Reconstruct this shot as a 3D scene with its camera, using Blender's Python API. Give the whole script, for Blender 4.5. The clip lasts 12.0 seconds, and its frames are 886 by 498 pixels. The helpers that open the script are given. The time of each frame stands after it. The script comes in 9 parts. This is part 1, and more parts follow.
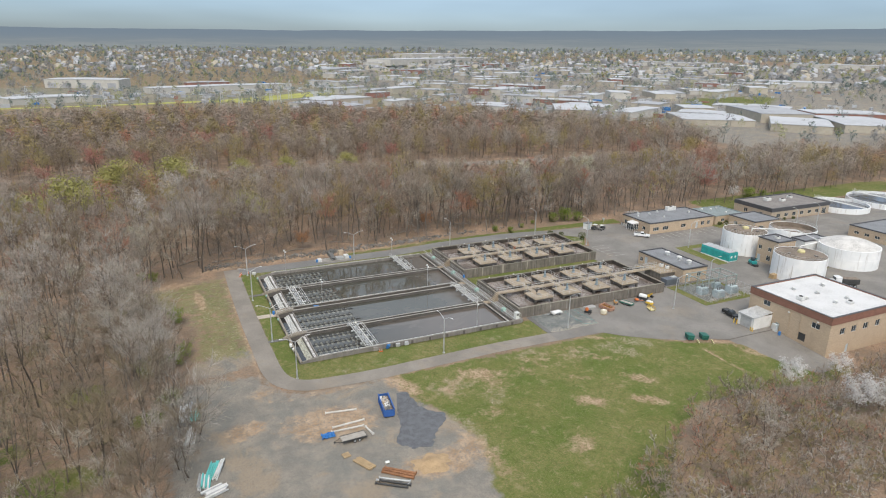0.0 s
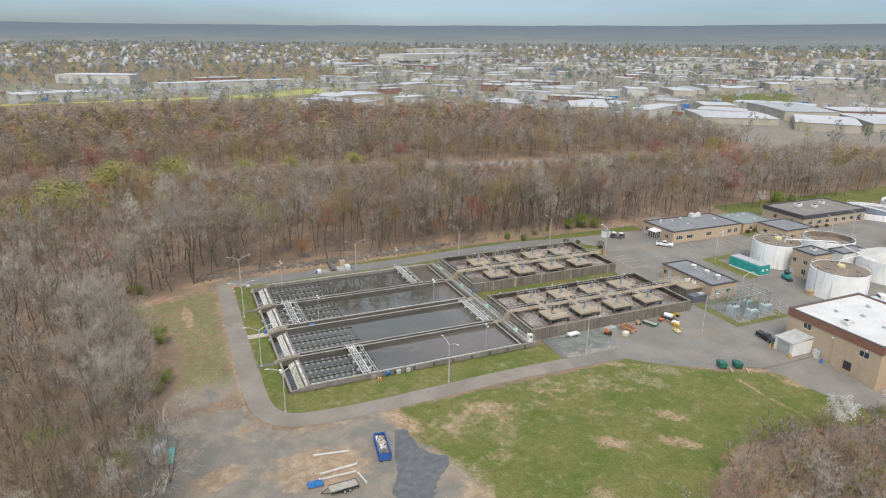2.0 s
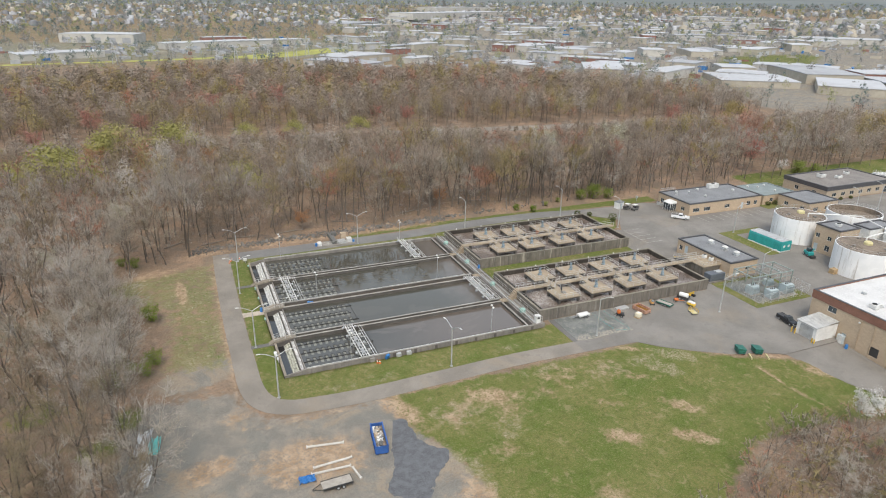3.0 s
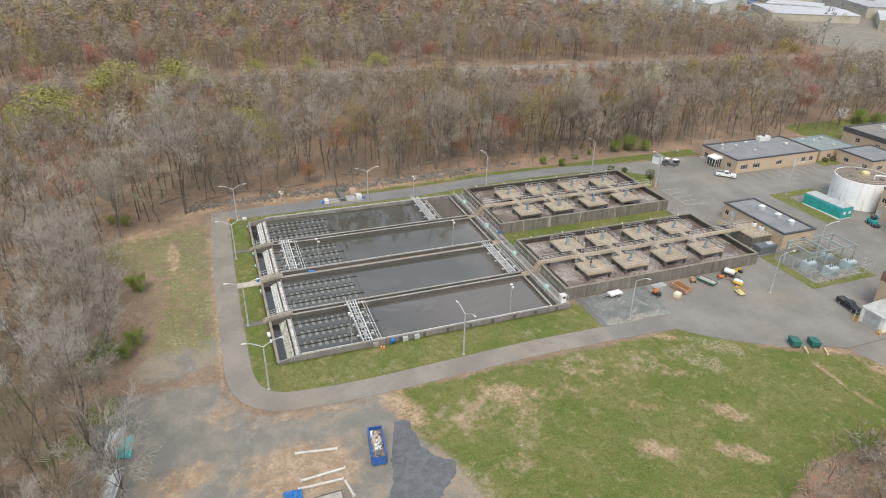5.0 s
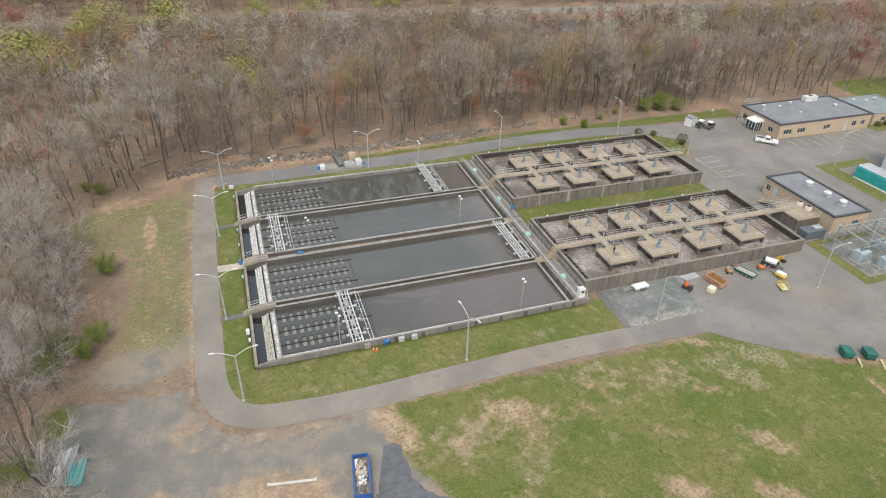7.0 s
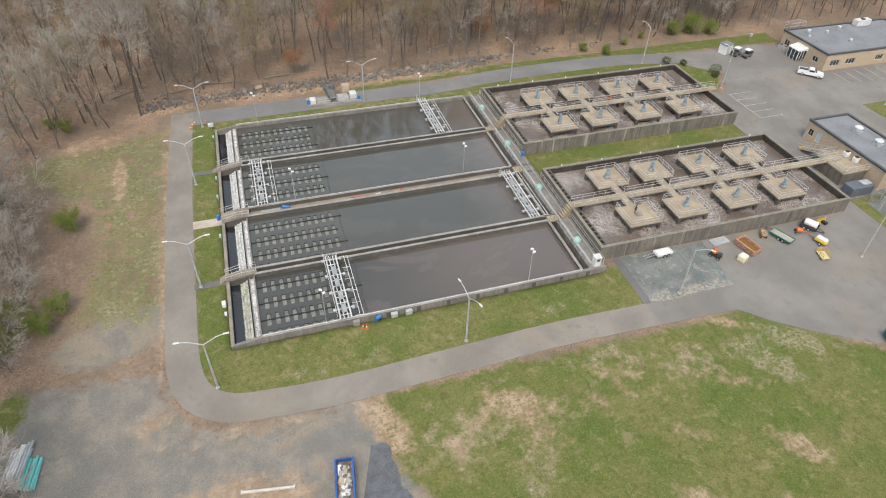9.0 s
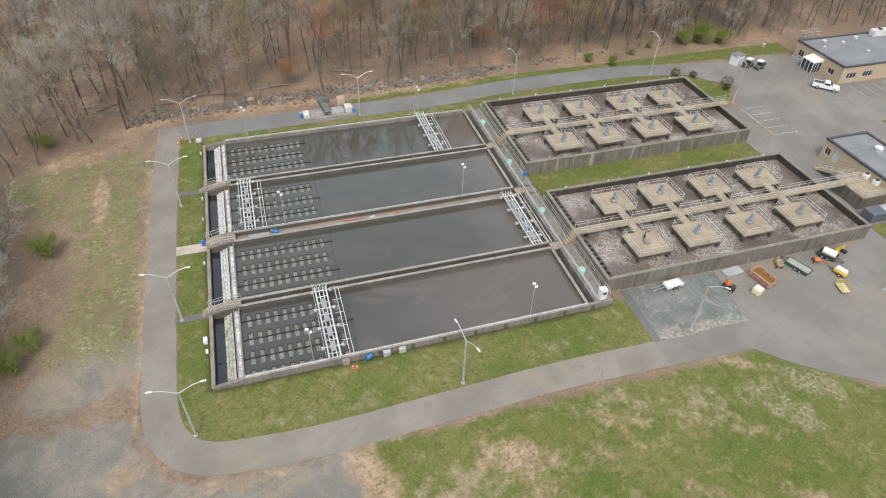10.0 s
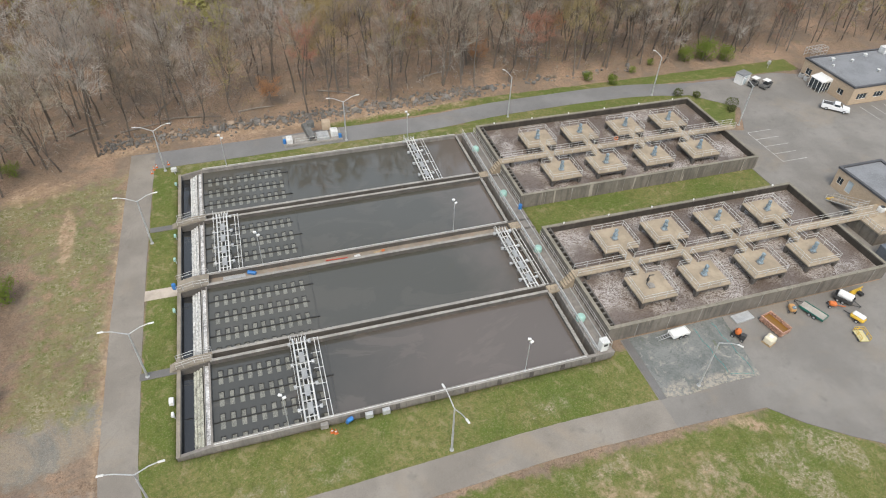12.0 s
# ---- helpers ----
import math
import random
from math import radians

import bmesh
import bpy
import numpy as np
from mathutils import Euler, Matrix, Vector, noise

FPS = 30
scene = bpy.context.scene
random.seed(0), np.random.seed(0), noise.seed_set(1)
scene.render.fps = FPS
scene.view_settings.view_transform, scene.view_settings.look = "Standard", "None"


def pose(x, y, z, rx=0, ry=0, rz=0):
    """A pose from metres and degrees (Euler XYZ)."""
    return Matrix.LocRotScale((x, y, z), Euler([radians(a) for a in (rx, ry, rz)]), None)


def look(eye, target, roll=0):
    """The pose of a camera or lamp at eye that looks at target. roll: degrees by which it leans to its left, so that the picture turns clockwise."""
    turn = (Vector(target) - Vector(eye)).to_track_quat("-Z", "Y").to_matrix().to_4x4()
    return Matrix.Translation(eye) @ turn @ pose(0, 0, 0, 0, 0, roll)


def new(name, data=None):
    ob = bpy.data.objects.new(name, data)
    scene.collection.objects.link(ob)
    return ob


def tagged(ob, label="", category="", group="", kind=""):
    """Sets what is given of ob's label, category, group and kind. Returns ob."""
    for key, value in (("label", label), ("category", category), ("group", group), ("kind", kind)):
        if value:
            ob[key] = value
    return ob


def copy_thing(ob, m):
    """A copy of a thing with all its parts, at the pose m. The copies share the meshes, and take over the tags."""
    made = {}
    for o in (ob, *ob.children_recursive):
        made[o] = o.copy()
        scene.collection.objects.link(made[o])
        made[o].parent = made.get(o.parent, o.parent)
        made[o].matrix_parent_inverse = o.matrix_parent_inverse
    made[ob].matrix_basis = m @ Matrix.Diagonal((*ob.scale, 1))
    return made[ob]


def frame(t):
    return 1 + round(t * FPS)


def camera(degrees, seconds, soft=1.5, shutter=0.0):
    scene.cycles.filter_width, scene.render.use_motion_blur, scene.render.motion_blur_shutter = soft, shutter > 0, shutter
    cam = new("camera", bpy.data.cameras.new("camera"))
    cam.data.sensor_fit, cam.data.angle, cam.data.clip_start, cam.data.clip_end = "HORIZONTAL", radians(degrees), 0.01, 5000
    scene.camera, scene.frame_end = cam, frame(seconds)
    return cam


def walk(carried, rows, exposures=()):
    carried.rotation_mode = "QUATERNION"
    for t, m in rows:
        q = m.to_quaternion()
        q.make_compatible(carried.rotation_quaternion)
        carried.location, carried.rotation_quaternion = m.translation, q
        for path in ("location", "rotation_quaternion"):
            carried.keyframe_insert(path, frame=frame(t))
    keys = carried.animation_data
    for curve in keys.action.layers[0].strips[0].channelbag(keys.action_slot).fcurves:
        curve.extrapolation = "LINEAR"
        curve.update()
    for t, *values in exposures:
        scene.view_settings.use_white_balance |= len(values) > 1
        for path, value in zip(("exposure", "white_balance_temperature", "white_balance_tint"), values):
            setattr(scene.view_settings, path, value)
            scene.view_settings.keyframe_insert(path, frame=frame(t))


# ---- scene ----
cam = camera(70.0, 12.0, 1.08)

PATH = [
    (0, (-22.801, -116.124, 61.7), (-21.999, -114.396, 61.089), 0.9),
    (0.5, (-21.253, -113.666, 61.811), (-20.456, -111.936, 61.2), 0.9),
    (1, (-19.605, -110.825, 61.859), (-18.815, -109.092, 61.249), 0.9),
    (1.5, (-17.806, -107.659, 61.996), (-17.028, -105.921, 61.385), 0.9),
    (2, (-15.975, -104.433, 61.898), (-15.212, -102.693, 61.273), 0.9),
    (2.5, (-13.853, -101.183, 62.064), (-13.111, -99.455, 61.384), 1.0),
    (3, (-11.81, -97.726, 62.168), (-11.089, -96.012, 61.432), 1.0),
    (5, (-4.029, -83.551, 62.476), (-3.41, -81.889, 61.551), 1.1),
    (5.5, (-2.209, -79.959, 62.603), (-1.608, -78.302, 61.659), 1.2),
    (6, (-0.479, -76.259, 62.626), (0.105, -74.612, 61.652), 1.3),
    (6.5, (1.253, -72.822, 62.462), (1.819, -71.2, 61.438), 1.3),
    (7, (2.918, -69.47, 62.359), (3.465, -67.883, 61.273), 1.4),
    (9, (8.358, -56.695, 62.282), (8.833, -55.266, 60.966), 1.8),
    (9.5, (9.621, -53.325, 62.367), (10.092, -51.904, 61.04), 2.0),
    (10, (11.167, -50.138, 62.415), (11.633, -48.715, 61.09), 2.0),
    (10.5, (12.497, -47.167, 62.514), (12.964, -45.743, 61.189), 2.0),
    (11, (13.529, -44.769, 62.705), (13.998, -43.349, 61.377), 2.1),
    (11.5, (14.293, -43.143, 62.571), (14.765, -41.721, 61.246), 2.1),
    (12, (14.794, -42.013, 62.769), (15.268, -40.594, 61.443), 2.2),
]
walk(cam, [(t, look(eye, target, roll)) for t, eye, target, roll in PATH], [(0, 0.49, 7350, 10), (3, 0.56, 7450, 10), (5, 0.61, 7450, 10), (12, 0.6, 7400, 10)])

# ---- world and light ----
world = bpy.data.worlds.new("overcast_sky")
scene.world = world
world.use_nodes = True
wn = world.node_tree.nodes
sky = wn.new("ShaderNodeTexSky")
sky.sky_type = "NISHITA"
sky.sun_disc = False
sky.sun_elevation = radians(52)
sky.sun_rotation = radians(200)
sky.air_density = 1.0
sky.dust_density = 0.4
sky.ozone_density = 1.0
wn["Background"].inputs["Strength"].default_value = 0.15
# A thick cloud cover: paler in colour, and dimmer towards the horizon than overhead.
wl = world.node_tree.links
pale = wn.new("ShaderNodeHueSaturation")
pale.inputs["Saturation"].default_value = 0.75
wl.new(sky.outputs["Color"], pale.inputs["Color"])
place = wn.new("ShaderNodeTexCoord")
height = wn.new("ShaderNodeSeparateXYZ")
wl.new(place.outputs["Generated"], height.inputs[0])
dim = wn.new("ShaderNodeMapRange")
dim.inputs["From Min"].default_value, dim.inputs["From Max"].default_value = 0.0, 0.56
dim.inputs["To Min"].default_value, dim.inputs["To Max"].default_value = 0.265, 1.8
wl.new(height.outputs[2], dim.inputs["Value"])
reach = wn.new("ShaderNodeMapRange")
reach.inputs["From Min"].default_value, reach.inputs["From Max"].default_value = 0.05, 0.3
wl.new(height.outputs[2], reach.inputs["Value"])
cloud = wn.new("ShaderNodeVectorMath")
cloud.operation = "SCALE"
tint = wn.new("ShaderNodeMix")
tint.data_type = "RGBA"
tint.inputs[6].default_value, tint.inputs[7].default_value = (0.665, 0.88, 1.28, 1), (1.05, 1.0, 0.90, 1)
wl.new(reach.outputs[0], tint.inputs[0])
hue = wn.new("ShaderNodeVectorMath")
hue.operation = "MULTIPLY"
wl.new(pale.outputs["Color"], hue.inputs[0])
wl.new(tint.outputs[2], hue.inputs[1])
wl.new(hue.outputs[0], cloud.inputs[0])
# Soft drifts in the cloud, drawn out along the horizon.
drift_place = wn.new("ShaderNodeMapping")
drift_place.inputs["Scale"].default_value = (1.0, 1.0, 7.0)
wl.new(place.outputs["Generated"], drift_place.inputs["Vector"])
drift = wn.new("ShaderNodeTexNoise")
drift.inputs["Scale"].default_value, drift.inputs["Detail"].default_value = 2.2, 3.0
wl.new(drift_place.outputs[0], drift.inputs["Vector"])
soften = wn.new("ShaderNodeMapRange")
soften.inputs["From Min"].default_value, soften.inputs["From Max"].default_value = 0.3, 0.7
soften.inputs["To Min"].default_value, soften.inputs["To Max"].default_value = 0.88, 1.14
wl.new(drift.outputs[0], soften.inputs["Value"])
cover = wn.new("ShaderNodeMath")
cover.operation = "MULTIPLY"
wl.new(dim.outputs[0], cover.inputs[0])
wl.new(soften.outputs[0], cover.inputs[1])
wl.new(cover.outputs[0], cloud.inputs["Scale"])
wl.new(cloud.outputs[0], wn["Background"].inputs["Color"])
sun_data = bpy.data.lights.new("sun", "SUN")
sun_data.energy = 1.5
sun_data.angle = radians(24)
sun_data.color = (1.0, 0.96, 0.9)
sun = new("sun", sun_data)
sun.matrix_world = look((-40, -90, 150), (0, 0, 0))

# ---- mesh helpers ----
def box(bm, x0, x1, y0, y1, z0, z1):
    v = [bm.verts.new(p) for p in ((x0, y0, z0), (x1, y0, z0), (x1, y1, z0), (x0, y1, z0), (x0, y0, z1), (x1, y0, z1), (x1, y1, z1), (x0, y1, z1))]
    for f in ((0, 3, 2, 1), (4, 5, 6, 7), (0, 1, 5, 4), (1, 2, 6, 5), (2, 3, 7, 6), (3, 0, 4, 7)):
        bm.faces.new([v[i] for i in f])
    return v


def cbox(bm, c, s, rz=0.0, rx=0.0, ry=0.0):
    """A box of size s centred at c and turned."""
    v = box(bm, -s[0] / 2, s[0] / 2, -s[1] / 2, s[1] / 2, -s[2] / 2, s[2] / 2)
    m = pose(c[0], c[1], c[2], rx, ry, rz)
    for q in v:
        q.co = m @ q.co
    return v


def tube(bm, a, b, r0, r1=None, n=6, caps=True):
    a, b = Vector(a), Vector(b)
    r1 = r0 if r1 is None else r1
    d = (b - a).normalized()
    u = d.orthogonal().normalized()
    w = d.cross(u)
    ring = []
    for c, r in ((a, r0), (b, r1)):
        ring.append([bm.verts.new(c + (u * math.cos(k * 2 * math.pi / n) + w * math.sin(k * 2 * math.pi / n)) * r) for k in range(n)])
    for k in range(n):
        bm.faces.new((ring[0][k], ring[0][(k + 1) % n], ring[1][(k + 1) % n], ring[1][k]))
    if caps:
        bm.faces.new(ring[0][::-1])
        bm.faces.new(ring[1])


def lathe(bm, rows, n=24, centre=(0, 0)):
    """Rows of (radius, z) turned about the upright axis."""
    rings = []
    for r, z in rows:
        rings.append([bm.verts.new((centre[0] + r * math.cos(k * 2 * math.pi / n), centre[1] + r * math.sin(k * 2 * math.pi / n), z)) for k in range(n)])
    for p, q in zip(rings, rings[1:]):
        for k in range(n):
            bm.faces.new((p[k], p[(k + 1) % n], q[(k + 1) % n], q[k]))
    return rings


def slab(bm, pts, z0, z1):
    """An upright prism over a plan outline given anticlockwise."""
    lo = [bm.verts.new((x, y, z0)) for x, y in pts]
    hi = [bm.verts.new((x, y, z1)) for x, y in pts]
    bm.faces.new(hi)
    bm.faces.new(lo[::-1])
    for k in range(len(pts)):
        j = (k + 1) % len(pts)
        bm.faces.new((lo[k], lo[j], hi[j], hi[k]))


def wedge(bm, pts, y0, y1):
    """A profile of (x, z) points drawn out along y."""
    a = [bm.verts.new((x, y0, z)) for x, z in pts]
    b = [bm.verts.new((x, y1, z)) for x, z in pts]
    bm.faces.new(a)
    bm.faces.new(b[::-1])
    for k in range(len(pts)):
        j = (k + 1) % len(pts)
        bm.faces.new((a[j], a[k], b[k], b[j]))


def rail(bm, pts, h=1.05, step=1.8, r=0.032, rails=(0.55, 1.0)):
    """A handrail of posts and rails along a line of points."""
    for a, b in zip(pts, pts[1:]):
        a, b = Vector(a), Vector(b)
        n = max(1, round((b - a).length / step))
        for k in range(n + 1):
            p = a.lerp(b, k / n)
            tube(bm, p, p + Vector((0, 0, h)), r, n=4, caps=False)
        for q in rails:
            tube(bm, a + Vector((0, 0, h * q)), b + Vector((0, 0, h * q)), r, n=4, caps=False)


POSTS = {}


def fenced(parent, pts, mat, h=1.05, step=1.8, r=0.032, rails=(0.55, 1.0)):
    """A handrail along a line of points: each post and each length of rail is a part."""
    stood = set()
    for a, b in zip(pts, pts[1:]):
        a, b = Vector(a), Vector(b)
        n = max(1, round((b - a).length / step))
        for k in range(n + 1):
            p = a.lerp(b, k / n)
            spot = tuple(round(c, 2) for c in p)
            if spot in stood:
                continue
            stood.add(spot)
            if (h, r, mat) not in POSTS:
                bm = bmesh.new()
                tube(bm, (0, 0, 0), (0, 0, h), r, n=4, caps=False)
                POSTS[h, r, mat] = mesh_of("post", bm, mat)
            part("post", POSTS[h, r, mat], None, parent).matrix_basis = pose(*p)
        for q in rails:
            bm = bmesh.new()
            tube(bm, a + Vector((0, 0, h * q)), b + Vector((0, 0, h * q)), r, n=4, caps=False)
            part("handrail", bm, mat, parent)


def bevel(bm, width, segments=1):
    bmesh.ops.bevel(bm, geom=bm.edges[:], offset=width, segments=segments, affect="EDGES", clamp_overlap=True)


def mesh_of(name, bm, *mats, smooth=False):
    bmesh.ops.recalc_face_normals(bm, faces=bm.faces[:])
    me = bpy.data.meshes.new(name)
    bm.to_mesh(me)
    bm.free()
    for m in mats:
        me.materials.append(m)
    if smooth:
        me.shade_smooth()
        me.set_sharp_from_angle(angle=radians(35))
    return me


def part(name, bm, mat, parent=None, label="", smooth=False):
    ob = new(name, mesh_of(name, bm, mat, smooth=smooth) if isinstance(bm, bmesh.types.BMesh) else bm)
    ob.parent = parent
    return tagged(ob, label)


def thing(name, x, y, z, label, category, group="", kind="", rz=0.0):
    ob = new(name)
    ob.empty_display_size = 0.3
    ob.matrix_basis = pose(x, y, z, 0, 0, rz)
    return tagged(ob, label, category, group, kind)


def tri_mesh(name, verts, tris, mat):
    """A mesh from arrays of places and triangles."""
    me = bpy.data.meshes.new(name)
    me.vertices.add(len(verts))
    me.vertices.foreach_set("co", np.asarray(verts, np.float32).ravel())
    me.loops.add(3 * len(tris))
    me.loops.foreach_set("vertex_index", np.asarray(tris, np.int32).ravel())
    me.polygons.add(len(tris))
    me.polygons.foreach_set("loop_start", np.arange(0, 3 * len(tris), 3, dtype=np.int32))
    me.materials.append(mat)
    me.update(calc_edges=True)
    return me


def ground_z(x, y):
    """The lie of the land: level at the works, dipping by the south-east building, rising far away to hills shaped to
    fit the horizon in the camera's view.
    """
    x, y = np.asarray(x, float), np.asarray(y, float)
    dip = np.clip((-20 - y) / 22, 0, 1) * np.clip((x - 78) / 16, 0, 1)
    far = np.hypot(x + 20, y + 110)
    turn = np.clip(np.degrees(np.arctan2(x + 20, y + 110)) + 10, 0, 70) / 70
    s = np.clip((far - 900) / 3800, 0, 1)
    return -1.7 * dip * dip * (3 - 2 * dip) + (108 + 92 * turn) * s * (0.35 + 0.65 * s)


def gz(x, y):
    return float(ground_z(x, y))

# ---- materials ----
class Nodes:
    """A short hand for building one material."""

    def __init__(self, name, rough=0.8, metal=0.0, spec=0.5):
        self.mat = bpy.data.materials.new(name)
        self.mat.use_nodes = True
        self.t = self.mat.node_tree
        self.bsdf = self.t.nodes["Principled BSDF"]
        self.bsdf.inputs["Roughness"].default_value = rough
        self.bsdf.inputs["Metallic"].default_value = metal
        self.bsdf.inputs["Specular IOR Level"].default_value = spec
        self.pos = self.t.nodes.new("ShaderNodeNewGeometry").outputs["Position"]

    def put(self, socket, value):
        if isinstance(value, bpy.types.NodeSocket):
            self.t.links.new(value, socket)
        else:
            if isinstance(value, tuple) and len(value) == 3 and socket.type == "RGBA":
                value = (*value, 1.0)
            socket.default_value = value

    def stretch(self, sx, sy, sz, vec=None):
        n = self.t.nodes.new("ShaderNodeMapping")
        self.put(n.inputs["Vector"], vec or self.pos)
        n.inputs["Scale"].default_value = (sx, sy, sz)
        return n.outputs[0]

    def noise(self, scale, detail=4.0, rough=0.55, vec=None, warp=0.0):
        n = self.t.nodes.new("ShaderNodeTexNoise")
        self.put(n.inputs["Vector"], vec or self.pos)
        n.inputs["Scale"].default_value, n.inputs["Detail"].default_value = scale, detail
        n.inputs["Roughness"].default_value, n.inputs["Distortion"].default_value = rough, warp
        return n.outputs[0]

    def cells(self, scale, vec=None, feature="F1"):
        n = self.t.nodes.new("ShaderNodeTexVoronoi")
        n.feature = feature
        self.put(n.inputs["Vector"], vec or self.pos)
        n.inputs["Scale"].default_value = scale
        return n

    def ramp(self, value, a, b):
        """0 below a and 1 above b."""
        n = self.t.nodes.new("ShaderNodeMapRange")
        n.interpolation_type = "SMOOTHSTEP"
        self.put(n.inputs["Value"], value)
        n.inputs["From Min"].default_value, n.inputs["From Max"].default_value = a, b
        return n.outputs[0]

    def maths(self, op, a, b=0.0):
        n = self.t.nodes.new("ShaderNodeMath")
        n.operation = op
        self.put(n.inputs[0], a)
        self.put(n.inputs[1], b)
        return n.outputs[0]

    def mix(self, fac, a, b):
        n = self.t.nodes.new("ShaderNodeMix")
        n.data_type = "RGBA"
        self.put(n.inputs[0], fac)
        self.put(n.inputs[6], a)
        self.put(n.inputs[7], b)
        return n.outputs[2]

    def part_of(self, vec, axis):
        n = self.t.nodes.new("ShaderNodeSeparateXYZ")
        self.put(n.inputs[0], vec)
        return n.outputs[axis]

    def attribute(self, name):
        n = self.t.nodes.new("ShaderNodeAttribute")
        n.attribute_name = name
        return n

    def each(self):
        return self.t.nodes.new("ShaderNodeObjectInfo").outputs["Random"]

    def island(self):
        return self.t.nodes.new("ShaderNodeNewGeometry").outputs["Random Per Island"]

    def bump(self, height, strength=0.4, distance=0.05):
        n = self.t.nodes.new("ShaderNodeBump")
        n.inputs["Strength"].default_value, n.inputs["Distance"].default_value = strength, distance
        self.put(n.inputs["Height"], height)
        self.put(self.bsdf.inputs["Normal"], n.outputs[0])

    def sheer(self, colour, share):
        """A thin surface: that share of the light goes through it."""
        back = self.t.nodes.new("ShaderNodeBsdfTranslucent")
        both = self.t.nodes.new("ShaderNodeMixShader")
        both.inputs[0].default_value = share
        self.put(self.bsdf.inputs["Base Color"], colour)
        self.put(back.inputs["Color"], colour)
        self.t.links.new(self.bsdf.outputs[0], both.inputs[1])
        self.t.links.new(back.outputs[0], both.inputs[2])
        self.t.links.new(both.outputs[0], self.t.nodes["Material Output"].inputs["Surface"])
        return self.mat

    def done(self, colour=None, rough=None):
        if colour is not None:
            self.put(self.bsdf.inputs["Base Color"], colour)
        if rough is not None:
            self.put(self.bsdf.inputs["Roughness"], rough)
        return self.mat


def worn(name, colour, dark=0.7, light=1.15, rough=0.75, metal=0.0, scale=0.9, fine=14.0, bump=0.0):
    """A plain paint or surface with soft stains and fine grain."""
    n = Nodes(name, rough, metal)
    lo = tuple(c * dark for c in colour)
    hi = tuple(min(1, c * light) for c in colour)
    a = n.mix(n.ramp(n.noise(scale, 5), 0.35, 0.68), lo, colour)
    c = n.mix(n.ramp(n.noise(fine, 3), 0.4, 0.75), a, hi)
    if bump:
        n.bump(n.noise(fine, 4), 0.5, bump)
    return n.done(c)


def make_asphalt(name, colour, pale):
    n = Nodes(name, 0.9)
    c = n.mix(n.ramp(n.noise(0.12, 6, 0.6), 0.35, 0.7), colour, pale)
    c = n.mix(n.maths("MULTIPLY", n.ramp(n.noise(0.07, 7, 0.66, None, 0.5), 0.53, 0.7), 0.5), c, (pale[0] * 1.12, pale[1] * 0.98, pale[2] * 0.8))
    c = n.mix(n.maths("MULTIPLY", n.ramp(n.noise(0.5, 6, 0.65, n.stretch(1, 1.0, 1)), 0.55, 0.75), 0.5), c, tuple(v * 0.62 for v in colour))
    c = n.mix(n.maths("MULTIPLY", n.ramp(n.noise(11, 7, 0.82), 0.5, 0.62), 0.4), c, tuple(v * 0.66 for v in colour))
    c = n.mix(n.maths("MULTIPLY", n.ramp(n.noise(30, 3), 0.45, 0.7), 0.35), c, tuple(v * 1.35 for v in pale))
    c = n.mix(n.maths("MULTIPLY", n.ramp(n.noise(0.35, 6, 0.7, n.stretch(0.35, 1.1, 1), 0.6), 0.58, 0.72), 0.26), c, (pale[0] * 1.15, pale[1] * 0.95, pale[2] * 0.74))
    crack = n.ramp(n.cells(0.16, n.stretch(1, 1, 0), "DISTANCE_TO_EDGE").outputs["Distance"], 0.0, 0.012)
    some = n.ramp(n.noise(0.1, 3), 0.48, 0.6)
    c = n.mix(n.maths("MULTIPLY", n.maths("SUBTRACT", 1.0, crack), n.maths("MULTIPLY", some, 0.14)), c, tuple(v * 0.45 for v in colour))
    n.bump(n.noise(40, 3), 0.4, 0.01)
    return n.done(c)


def make_concrete(name, colour, streak=0.0, stain=(0.09, 0.085, 0.08), tan=None, lime=0.5):
    """Weathered concrete; streak: how strongly dirt has run down it; lime: how much pale lime is in the runs."""
    n = Nodes(name, 0.88)
    c = n.mix(n.ramp(n.noise(0.35, 6, 0.65), 0.35, 0.65), tuple(v * 0.72 for v in colour), colour)
    c = n.mix(n.maths("MULTIPLY", n.ramp(n.noise(2.3, 6, 0.7), 0.5, 0.72), 0.75), c, tan or tuple(v * 0.6 for v in colour))
    if streak:
        run = n.ramp(n.noise(1.0, 5, 0.7, n.stretch(1.3, 1.3, 0.12)), 0.44, 0.66)
        c = n.mix(n.maths("MULTIPLY", run, streak), c, stain)
        pale = n.ramp(n.noise(1.0, 4, 0.6, n.stretch(0.9, 0.9, 0.06)), 0.61, 0.67)
        c = n.mix(n.maths("MULTIPLY", pale, min(1.0, streak * lime)), c, tuple(min(1, v * 2.1) for v in colour))
    n.bump(n.noise(9, 5), 0.4, 0.02)
    return n.done(c)


ASPHALT = make_asphalt("aged_asphalt", (0.192, 0.171, 0.147), (0.268, 0.242, 0.209))
ASPHALT_LOT = make_asphalt("lot_asphalt", (0.17, 0.158, 0.143), (0.235, 0.22, 0.2))
ASPHALT_COOL = make_asphalt("cool_grey_asphalt", (0.158, 0.155, 0.152), (0.212, 0.208, 0.203))
CONCRETE = make_concrete("weathered_concrete", (0.262, 0.24, 0.216), 0.4)
CONCRETE_WORN = make_concrete("worn_grey_tan_concrete", (0.31, 0.27, 0.215), 0.15, tan=(0.19, 0.16, 0.125))
CONCRETE_PALE = make_concrete("pale_coping_concrete", (0.35, 0.33, 0.30), 0.2)
